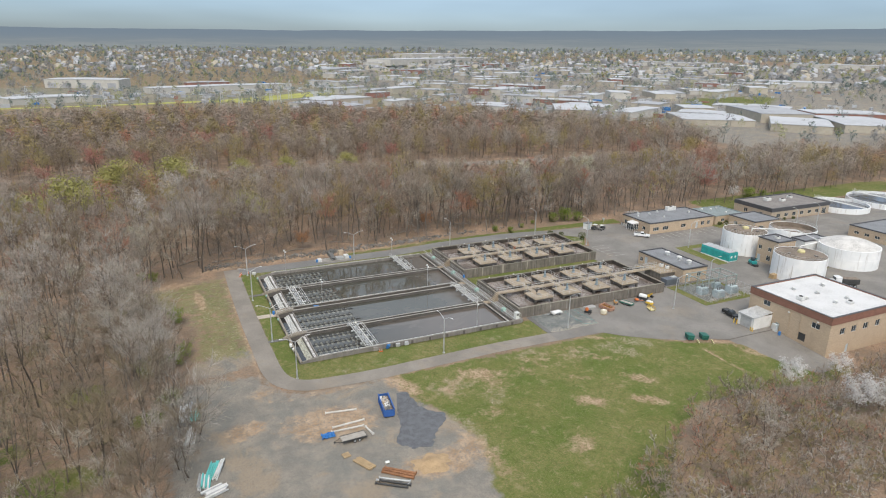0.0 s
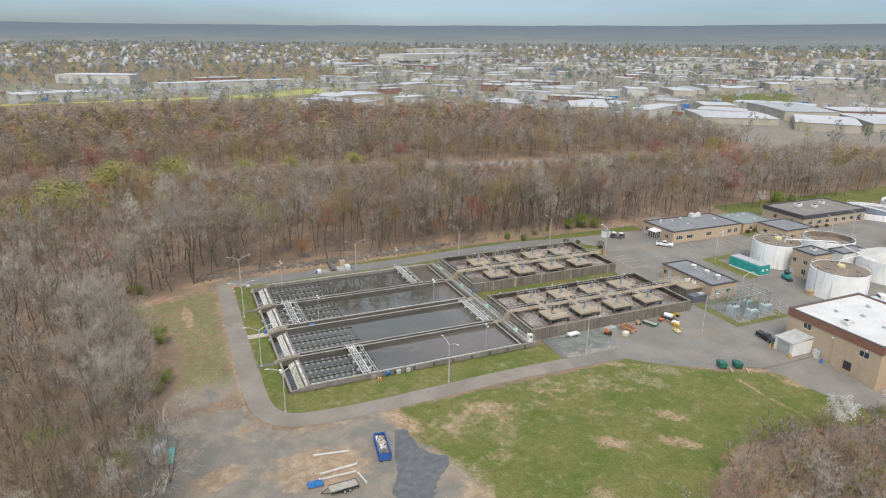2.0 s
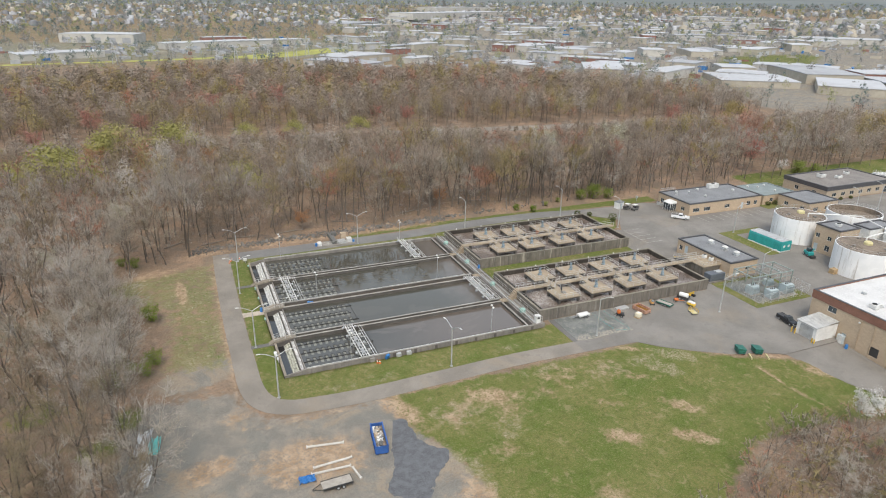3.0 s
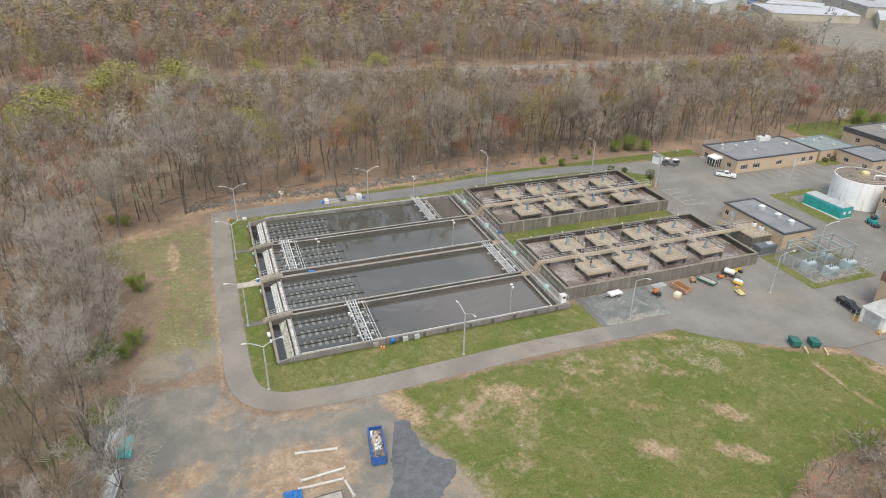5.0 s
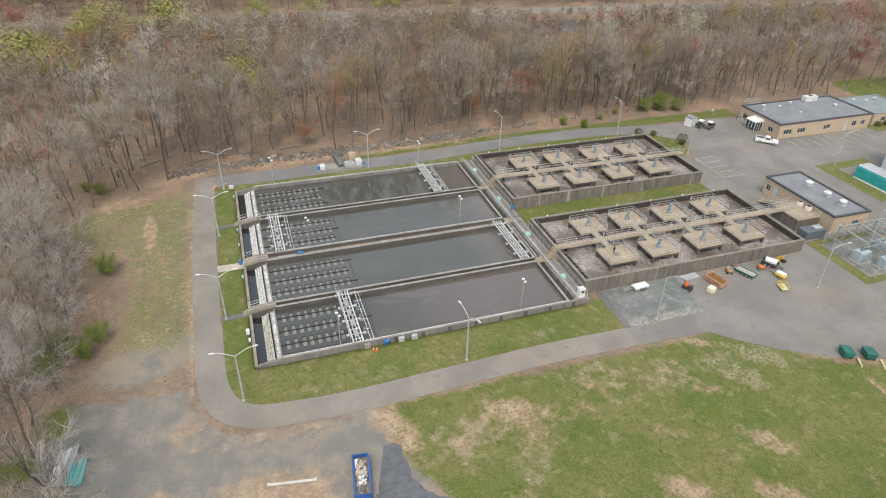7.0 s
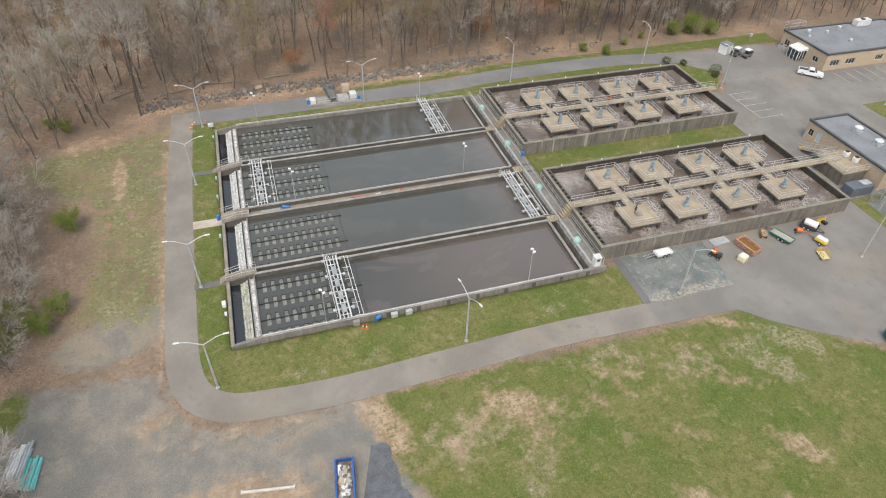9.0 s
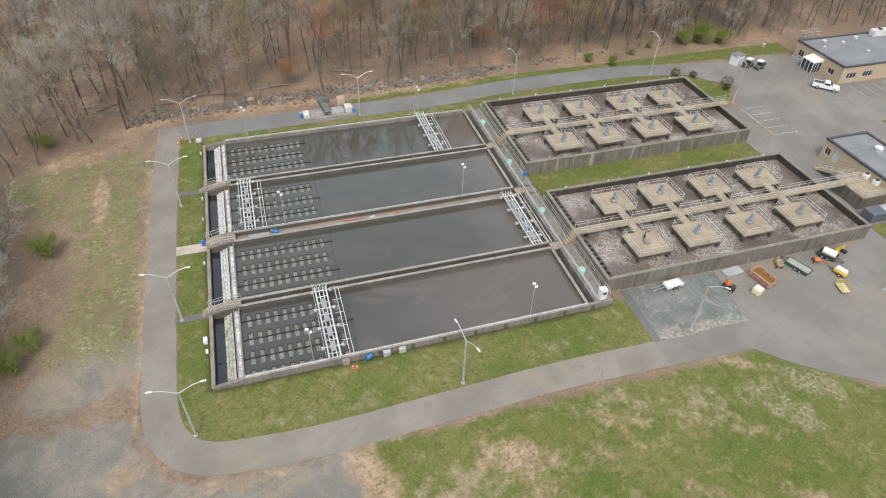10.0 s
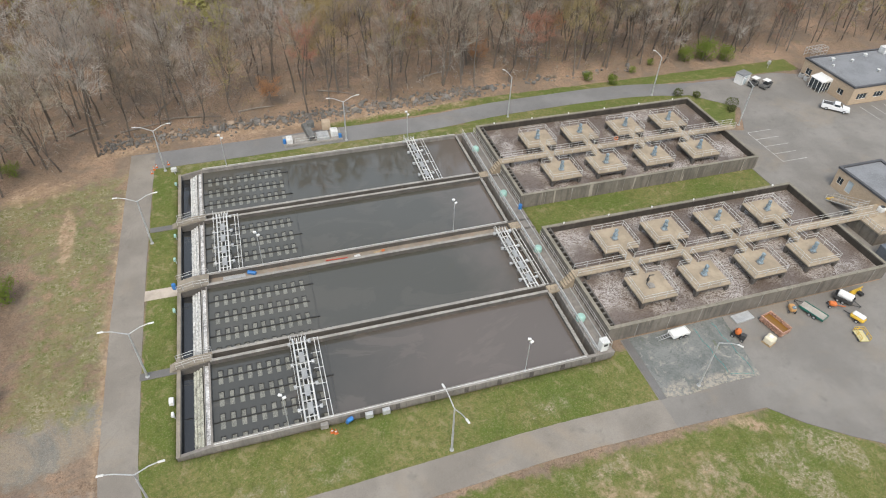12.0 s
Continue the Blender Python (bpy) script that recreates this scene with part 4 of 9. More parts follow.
def footbridge(y, w, label, steps):
    """A concrete deck over the inlet channel with stairs down to the grass."""
    b = thing("footbridge", 0, y, 0, label, "footbridge", "footbridges over the inlet channel")
    bm = bmesh.new()
    wedge(bm, [(3.9, RIM + 0.12), (1.9, RIM + 0.12), (0.5, 0.62), (-0.35, 0.62 if steps else 0.36), (-0.35, 0.3), (0.5, 0.3), (1.9, 0.55), (3.9, 0.5)], -w / 2, w / 2)
    part("deck", bm, CONCRETE_WORN, b)
    for s in (-1, 1):
        fenced(b, [(3.9, s * w / 2, RIM + 0.12), (1.9, s * w / 2, RIM + 0.12), (0.5, s * w / 2, 0.62), (-0.3, s * w / 2, 0.5)], RAIL, 1.0, 1.1)
    for k in range(3 if steps else 0):
        bm = bmesh.new()
        box(bm, -0.62 - 0.28 * k, -0.34 - 0.28 * k, -w / 2, w / 2, -0.05, 0.46 - 0.16 * k)
        part("step", bm, CONCRETE_WORN, b)


footbridge(12.75, 1.25, "tan concrete footbridge with steps and handrails", True)
footbridge(26.7, 2.2, "wide tan concrete footbridge from the path", False)
footbridge(40.8, 1.2, "tan concrete footbridge with steps and handrails", True)


PLATE_GREY = worn("grey_tread_plate", (0.33, 0.34, 0.34), 0.75, 1.15, 0.6)


def scraper_bridge(x, lane, w, label):
    """A travelling bridge of pale pipes that spans one lane."""
    y0, y1 = LANES[lane]
    b = thing("scraper_bridge", x, y0 - 0.2, RIM + 0.1, label, "scraper bridge", "scraper bridges over the lanes")
    span = y1 - y0 + 0.4
    for dx, r in ((-w * 0.3, 0.11), (-w * 0.1, 0.07), (w * 0.12, 0.07), (w * 0.3, 0.11)):
        bm = bmesh.new()
        tube(bm, (dx, -0.3, 0.35), (dx, span + 0.3, 0.35), r, n=8)
        part("girder_pipe", bm, WHITE_STEEL, b, smooth=True)
    for k in range(11):
        y = span * (k + 0.4) / 10.8
        wide = k % 3 == 1
        bm = bmesh.new()
        tube(bm, (-w * (0.5 if wide else 0.34), y, 0.3), (w * (0.5 if wide else 0.34), y, 0.3), 0.06, n=6)
        part("cross_pipe", bm, WHITE_STEEL, b)
        for s in (-1, 1):
            if not wide:
                continue
            bm = bmesh.new()
            cbox(bm, (s * w * 0.52, y, 0.24), (0.36, 0.42, 0.34))
            bevel(bm, 0.04)
            part("float_box", bm, GALV, b)
    for k in range(4):
        bm = bmesh.new()
        cbox(bm, (0, span * (0.12 + 0.21 * k), 0.5), (0.62, 1.6, 0.06))
        part("deck_plate", bm, PLATE_GREY, b)
    for dx in (w * 0.78, w * 0.98):
        bm = bmesh.new()
        tube(bm, (dx, -0.1, 0.12), (dx, span + 0.1, 0.12), 0.05, n=5)
        part("guide_rail", bm, WHITE_STEEL, b)
    bm = bmesh.new()
    for k in range(6):
        tube(bm, (w * 0.5, span * k / 5, 0.15), (w * 0.98, span * k / 5, 0.12), 0.035, n=4)
    part("tie_bars", bm, WHITE_STEEL, b)
    fenced(b, [(-w * 0.45, 0, 0.5), (-w * 0.45, span, 0.5)], RAIL, 0.95, 1.5, 0.028)
    for k in range(5):
        bm = bmesh.new()
        tube(bm, (-0.9 + 0.45 * k, span + 0.2, 0.0), (-0.9 + 0.45 * k, span + 0.75, 0.42), 0.05, n=5)
        part("hose", bm, GALV, b)


scraper_bridge(14.3, 0, 2.4, "pale pipework scraper bridge across the silty lane")
scraper_bridge(46.6, 1, 2.4, "pale pipework scraper bridge parked by the outlet")
scraper_bridge(6.2, 2, 2.4, "pale pipework scraper bridge over the finger troughs")
scraper_bridge(39.7, 3, 2.4, "pale pipework scraper bridge over dark water")


# ---- aeration tanks ----
CONCRETE_RIM = make_concrete("mossy_rim_concrete", (0.26, 0.235, 0.185), 0.0, tan=(0.10, 0.095, 0.065))
INNER_DARK = make_concrete("dark_inner_concrete", (0.06, 0.05, 0.04), 0.5, (0.02, 0.018, 0.015), lime=0.3)
AER = {"south": (52.2, 97.3, 2.2, 23.4, 12.65), "north": (52.2, 97.4, 31.4, 53.6, 41.3)}
AER_RIM, DECK = 2.5, 2.78


def aeration_tank(x0, x1, y0, y1, ym, out):
    t = thing("aeration_tank", x0, y0, 0, "long stained concrete aeration tank of churned brown water", "aeration tank", "aeration tanks")
    L, W = x1 - x0, y1 - y0

    def piece(name, *b, mat=CONCRETE_WALL, label=""):
        bm = bmesh.new()
        box(bm, *b)
        return part(name, bm, mat, t, label)

    piece("wall", 0, L, 0, 0.38, -0.3, AER_RIM)
    piece("wall", 0, L, W - 0.38, W, -0.3, AER_RIM)
    piece("wall", 0, 0.38, 0.38, W - 0.38, -0.3, AER_RIM)
    piece("wall", L - 0.38, L, 0.38, W - 0.38, -0.3, AER_RIM)
    for b in ((-0.05, L + 0.05, -0.05, 0.43), (-0.05, L + 0.05, W - 0.43, W + 0.05), (-0.05, 0.43, 0.43, W - 0.43), (L - 0.43, L + 0.05, 0.43, W - 0.43)):
        piece("coping", *b, AER_RIM, AER_RIM + 0.07, mat=CONCRETE_RIM)
    # Dark sheets added below the rim deepen the stain and shade of inner walls.
    for b in ((0.4, L - 0.4, 0.376, 0.4), (0.4, L - 0.4, W - 0.4, W - 0.376), (0.376, 0.4, 0.4, W - 0.4), (L - 0.4, L - 0.376, 0.4, W - 0.4)):
        piece("lining", *b, 1.0, AER_RIM - 0.16, mat=INNER_DARK, label="added dark sheet deepening stain and shade on the inner wall")
    piece("water_surface", 0.38, L - 0.38, 0.38, W - 0.38, 0.0, 1.35, mat=CHURN, label="churned brown water with foam streaks")
    # Shallow inlet channel with cross beams along the west wall.
    for a, b in ((0.38, ym - y0 - 1.2), (ym - y0 + 1.2, W - 0.38)):
        piece("channel_wall", 1.05, 1.25, a, b, 0.9, AER_RIM - 0.1, mat=CONCRETE_DARK)
        for k in range(9):
            y = a + (b - a) * (k + 0.5) / 9
            piece("beam", 0.38, 1.05, y - 0.12, y + 0.12, AER_RIM - 0.35, AER_RIM - 0.1, mat=CONCRETE_DARK)
    for k in range(9):
        bm = bmesh.new()
        x = 4.2 + k * 4.8
        tube(bm, (x, -0.03, AER_RIM - 0.1), (x, -0.03, 0.05), 0.05, n=5)
        part("drain_pipe", bm, CONCRETE_PALE, t)
    for k in range(6):
        bm = bmesh.new()
        lathe(bm, [(0.0, 0.0), (0.1, 0.0), (0.13, 0.18), (0.08, 0.3), (0.0, 0.32)], 10, (3.5 + k * 7.6, W - 0.2))
        for v in bm.verts:
            v.co.z += AER_RIM + 0.06
        part("lamp_globe", bm, WHITE, t, "small white light on the wall top")

    # Central walkway.
    w = thing("walkway", x0, ym, 0, "tan concrete walkway with handrails above the churned water", "walkway", "walkways over the aeration tanks")
    end = out - x0
    bm = bmesh.new()
    box(bm, 0.2, end, -0.66, 0.66, DECK - 0.3, DECK)
    bevel(bm, 0.03)
    part("deck", bm, CONCRETE_TAN, w)
    for k in range(8):
        bm = bmesh.new()
        box(bm, 2 + k * 5.6, 2.5 + k * 5.6, -0.5, 0.5, 0, DECK - 0.3)
        part("pier", bm, CONCRETE_DARK, w)
    cuts = [0.3] + [v for c in (61.3, 69.7, 79.0, 88.2) for v in (c - x0 - 0.75, c - x0 + 0.75)] + [end]
    for s in (-1, 1):
        for a, b in zip(cuts[::2], cuts[1::2]):
            fenced(w, [(a, s * 0.64, DECK), (b, s * 0.64, DECK)], RAIL, 1.05, 1.9)


for key, out in (("south", 104.5), ("north", 99.0)):
    aeration_tank(*AER[key], out)


def aerator_platform(x, y, side, ym, motor=True):
    """A square deck on four feet with a blue motor, joined to the walkway."""
    words = "square tan concrete aerator platform with handrails and blue-grey motor" if motor else "square sandy aerator platform with handrails, its motor taken away"
    p = thing("aerator_platform", x, y, 0, words, "aerator platform", "aerator platforms")
    a, b = 2.75, 2.5
    bm = bmesh.new()
    box(bm, -a, a, -b, b, DECK - 0.24, DECK)
    bevel(bm, 0.04)
    part("deck", bm, CONCRETE_TAN, p)
    bm = bmesh.new()
    box(bm, -a + 0.12, a - 0.12, -b + 0.12, b - 0.12, DECK - 0.6, DECK - 0.245)
    part("edge_beam", bm, CONCRETE_DARK, p)
    for sx in (-1, 1):
        for sy in (-1, 1):
            bm = bmesh.new()
            tube(bm, (sx * (a - 0.35), sy * (b - 0.35), DECK - 0.59), (sx * (a - 0.3), sy * (b - 0.3), 0.6), 0.42, 0.18, 4)
            part("foot", bm, CONCRETE_DARK, p)
    gap = ym - y
    bm = bmesh.new()
    lo, hi = (b - 0.02, gap - 0.66) if side > 0 else (gap + 0.66, -b + 0.02)
    box(bm, -0.62, 0.62, lo, hi, DECK - 0.28, DECK - 0.004)
    part("link_deck", bm, CONCRETE_TAN, p)
    s = side
    fenced(p, [(-0.66, gap - s * 0.66, DECK), (-0.66, s * (b - 0.1), DECK), (-a + 0.1, s * (b - 0.1), DECK), (-a + 0.1, -s * (b - 0.1), DECK), (a - 0.1, -s * (b - 0.1), DECK), (a - 0.1, s * (b - 0.1), DECK), (0.66, s * (b - 0.1), DECK), (0.66, gap - s * 0.66, DECK)], RAIL, 1.05, 1.7)
    bm = bmesh.new()
    box(bm, -0.48, 0.48, -0.45, 0.45, DECK, DECK + 0.12)
    bevel(bm, 0.04)
    part("motor_base", bm, CONCRETE, p)
    if not motor:
        bm = bmesh.new()
        lathe(bm, [(0.5, 0.12), (0.5, 0.2), (0.3, 0.22), (0.3, 0.34), (0.0, 0.34)], 16)
        for v in bm.verts:
            v.co.z += DECK
        part("flange", bm, CONCRETE_PALE, p, "pale round flange", smooth=True)
        bm = bmesh.new()
        tube(bm, (-0.35, 0.5, DECK), (-0.35, 0.5, DECK + 1.7), 0.07, n=8)
        tube(bm, (-0.35, 0.5, DECK + 1.65), (0.15, 0.2, DECK + 1.9), 0.06, n=8)
        cbox(bm, (-0.35, 0.5, DECK + 0.85), (0.26, 0.26, 0.5))
        part("hoist", bm, DARK_STEEL, p, "small dark hoist post")
        return p
    bm = bmesh.new()
    lathe(bm, [(0.0, 0.1), (0.42, 0.1), (0.42, 0.3), (0.3, 0.42), (0.28, 0.75), (0.36, 0.8), (0.36, 0.9), (0.25, 0.95), (0.25, 1.5), (0.29, 1.55), (0.29, 1.7), (0.16, 1.84), (0.0, 1.87)], 14)
    cbox(bm, (0.3, 0.08, 0.6), (0.34, 0.26, 0.34))
    cbox(bm, (-0.22, -0.16, 1.2), (0.22, 0.22, 0.3))
    for v in bm.verts:
        v.co.z += DECK
    part("motor", bm, MOTOR, p, "blue-grey upright motor and gearbox", smooth=True)
    return p


for key in AER:
    ym = AER[key][4]
    for y, side in ((ym - 5.1, 1), (ym + 5.1, -1)):
        first = None
        for x in (61.3, 69.7, 79.0, 88.2):
            if key == "south" and side > 0 and x < 62:
                aerator_platform(x, y, side, ym, False)
            elif first is None:
                first = aerator_platform(x, y, side, ym)
            else:
                copy_thing(first, pose(x, y, 0))

# ---- buildings of the works ----
def pierced(side, place, t, ends, levels, holes):
    """One wall, with its openings cut through, as a single connected mesh."""
    bm = bmesh.new()
    us = sorted({*ends, *(o[1] for o in holes), *(o[1] + o[3] for o in holes)})
    zs = sorted({*levels, *(o[2] for o in holes), *(o[2] + o[4] for o in holes)})
    made = {}

    def corner(i, k, d):
        if (i, k, d) not in made:
            u, z = us[i], zs[k]
            made[i, k, d] = bm.verts.new((u, place[1] + d * t, z) if side in "sn" else (place[0] + d * t, u, z))
        return made[i, k, d]

    def solid(i, k):
        if not (0 <= i < len(us) - 1 and 0 <= k < len(zs) - 1):
            return False
        u, z = (us[i] + us[i + 1]) / 2, (zs[k] + zs[k + 1]) / 2
        return not any(o[1] < u < o[1] + o[3] and o[2] < z < o[2] + o[4] for o in holes)

    for i in range(len(us) - 1):
        for k in range(len(zs) - 1):
            if not solid(i, k):
                continue
            for d in (0, 1):
                bm.faces.new((corner(i, k, d), corner(i + 1, k, d), corner(i + 1, k + 1, d), corner(i, k + 1, d)))
            for (di, dk), (p, q) in (((-1, 0), ((i, k), (i, k + 1))), ((1, 0), ((i + 1, k), (i + 1, k + 1))), ((0, -1), ((i, k), (i + 1, k))), ((0, 1), ((i, k + 1), (i + 1, k + 1)))):
                if not solid(i + di, k + dk):
                    bm.faces.new((corner(*p, 0), corner(*q, 0), corner(*q, 1), corner(*p, 1)))
    return bm


def building(x0, x1, y0, y1, h, label, wall=None, roof=None, trim=None, band=0.22, base=-0.3, openings=(), name="works_building"):
    """A flat-roofed block. openings: (side, along, sill, width, height, kind) with side in 'wsen'."""
    wall, roof, trim = wall or BRICK, roof or ROOF_GREY, trim or DARK_TRIM
    b = thing(name, x0, y0, 0, label, "building")
    L, W = x1 - x0, y1 - y0
    t = 0.3
    for side, size, place in (("s", L, (0, 0)), ("n", L, (0, W - t)), ("w", W, (0, 0)), ("e", W, (L - t, 0))):
        holes = sorted((o for o in openings if o[0] == side), key=lambda o: o[1])
        ends = (0.0, size) if side in "sn" else (t, size - t)
        part("wall", pierced(side, place, t, ends, (base, h - 0.02), holes), wall, b)
        for _, along, sill, w, hh, kind in holes:
            inset = 0.12 if side in "sw" else t - 0.2
            fm, gm = bmesh.new(), bmesh.new()

            def put(m, a, c, z0, z1, d0, d1):
                if side in "sn":
                    box(m, a, c, place[1] + d0, place[1] + d1, z0, z1)
                else:
                    box(m, place[0] + d0, place[0] + d1, a, c, z0, z1)

            f = 0.07
            put(fm, along, along + f, sill, sill + hh, inset, inset + 0.08)
            put(fm, along + w - f, along + w, sill, sill + hh, inset, inset + 0.08)
            put(fm, along + f, along + w - f, sill, sill + f, inset, inset + 0.08)
            put(fm, along + f, along + w - f, sill + hh - f, sill + hh, inset, inset + 0.08)
            if kind == "window" and w > 1.1:
                n = max(2, round(w / 0.8))
                for k in range(1, n):
                    c = along + w * k / n
                    put(fm, c - 0.03, c + 0.03, sill + f, sill + hh - f, inset, inset + 0.08)
            o = part("window" if kind == "window" else "door", fm, WHITE_STEEL if kind != "hatch" else DARK_STEEL, b)
            put(gm, along + f, along + w - f, sill + f, sill + hh - f, inset + 0.03, inset + 0.06)
            if kind == "window":
                part("pane", gm, GLASS, o)
            elif kind == "roller":
                part("leaf", gm, GALV, o, "grey roller shutter")
            elif kind == "hatch":
                part("leaf", gm, DARK_STEEL, o, "dark open hatch")
            else:
                part("leaf", gm, DOOR_PAINT, o, "pale painted door")
    bm = bmesh.new()
    box(bm, t, L - t, t, W - t, h - 0.45, h - 0.15)
    part("roof", bm, roof, b)
    for q in ((-0.12, L + 0.12, -0.12, t + 0.05), (-0.12, L + 0.12, W - t - 0.05, W + 0.12), (-0.12, t + 0.05, t + 0.05, W - t - 0.05), (L - t - 0.05, L + 0.12, t + 0.05, W - t - 0.05)):
        bm = bmesh.new()
        box(bm, *q, h - band, h + 0.1)
        part("parapet", bm, trim, b)
        if band > 1:
            bm = bmesh.new()
            box(bm, q[0] - 0.02, q[1] + 0.02, q[2] - 0.02, q[3] + 0.02, h + 0.102, h + 0.16)
            part("parapet_cap", bm, DARK_TRIM, b)
    return b


ROOF_TEAL = worn("grey_teal_roofing", (0.23, 0.27, 0.27), 0.75, 1.15, 0.85, 0, 0.3, 7)
ROOF_BROWN = worn("brown_grey_roofing", (0.225, 0.205, 0.19), 0.75, 1.2, 0.85, 0, 0.25, 7)
DOOR_PAINT = worn("pale_blue_door", (0.45, 0.52, 0.55), 0.8, 1.1, 0.5)


def roof_vent(x, y, z, s=1.0, label="round galvanised roof vent"):
    v = thing("roof_vent", x, y, z, label, "roof vent", "roof vents")
    bm = bmesh.new()
    box(bm, -0.55 * s, 0.55 * s, -0.55 * s, 0.55 * s, 0, 0.35 * s)
    part("kerb", bm, GALV, v)
    bm = bmesh.new()
    lathe(bm, [(0.36 * s, 0.35 * s), (0.36 * s, 0.6 * s), (0.62 * s, 0.66 * s), (0.66 * s, 0.85 * s), (0.4 * s, 1.02 * s), (0.0, 1.06 * s)], 12)
    part("cowl", bm, WHITE_STEEL, v, smooth=True)


def roof_unit(x, y, z, sx, sy, sz, label="white rooftop air unit"):
    v = thing("roof_unit", x, y, z, label, "air unit", "rooftop air units")
    bm = bmesh.new()
    box(bm, -sx / 2, sx / 2, -sy / 2, sy / 2, 0.12, sz)
    bevel(bm, 0.06)
    part("casing", bm, WHITE_STEEL, v)
    bm = bmesh.new()
    lathe(bm, [(0.0, sz + 0.02), (min(sx, sy) * 0.35, sz + 0.02), (min(sx, sy) * 0.38, sz + 0.12), (min(sx, sy) * 0.3, sz + 0.13)], 12)
    part("fan", bm, DARK_STEEL, v)
    bm = bmesh.new()
    box(bm, -sx / 2 + 0.1, sx / 2 - 0.1, -sy / 2 + 0.1, sy / 2 - 0.1, 0, 0.12)
    part("kerb", bm, GALV, v)


# Long single-storey office block on the far side of the car park.
building(132, 162, 46.4, 60.8, 3.95, "single-storey tan block building with grey flat roof", openings=[
    ("w", 2.2, 1.0, 1.6, 1.2, "window"), ("w", 11.6, 0.9, 1.6, 1.4, "window"), ("s", 1.6, 1.0, 2.6, 1.3, "window"), ("s", 6.0, 1.0, 2.6, 1.3, "window"), ("s", 14.5, 1.1, 2.2, 1.2, "window"),
    ("s", 21.5, 0.1, 1.1, 2.2, "door"), ("s", 24.0, 1.0, 1.6, 1.4, "window"), ("s", 27.0, 1.0, 1.5, 1.4, "window")])
for x, y, s in ((137, 58.4, 0.7), (141, 57, 0.6), (146, 58.5, 0.7), (143, 51.6, 0.6), (156.5, 53.5, 0.8), (135, 56, 0.5)):
    roof_vent(x, y, 3.8, s)
roof_unit(153, 59, 3.8, 4.2, 1.6, 1.5)


def porch():
    p = thing("porch", 129.6, 52.2, 0, "white glazed entrance porch on the office block", "porch")
    bm = bmesh.new()
    wedge(bm, [(-0.15, 2.45), (2.38, 2.45), (2.38, 3.1), (-0.15, 2.6)], -0.15, 3.35)
    part("roof", bm, WHITE, p)
    for y in (0, 1.05, 2.15, 3.2):
        bm = bmesh.new()
        box(bm, 0, 0.1, y - 0.06, y + 0.06, 0.05, 2.45)
        part("post", bm, WHITE, p)
    for y in (0.0, 3.2):
        for x in (0.75, 1.5, 2.3):
            bm = bmesh.new()
            box(bm, x, x + 0.08, y - 0.05, y + 0.05, 0.05, 2.45)
            part("post", bm, WHITE, p)
        bm = bmesh.new()
        box(bm, 0.1, 2.36, y - 0.02, y + 0.02, 0.5, 2.44)
        part("pane", bm, GLASS, p)
    bm = bmesh.new()
    box(bm, 0.03, 0.07, 0.06, 3.14, 0.5, 2.44)
    part("pane", bm, GLASS, p)


porch()

# Blower building beside the south aeration tank.
building(107, 115.8, 5.4, 23.4, 3.95, "small tan block building with grey roof beside the aeration tank", openings=[
    ("w", 14.2, 0.9, 1.2, 2.1, "door"), ("w", 16.2, 1.2, 1.2, 1.3, "window"), ("w", 6.0, 1.1, 0.4, 1.8, "hatch"), ("s", 2.0, 0.1, 1.0, 2.1, "door"), ("s", 5.2, 1.3, 1.5, 1.0, "window")])
for y in (9.0, 12.8, 17.5):
    roof_vent(112.4, y, 3.8, 1.15)


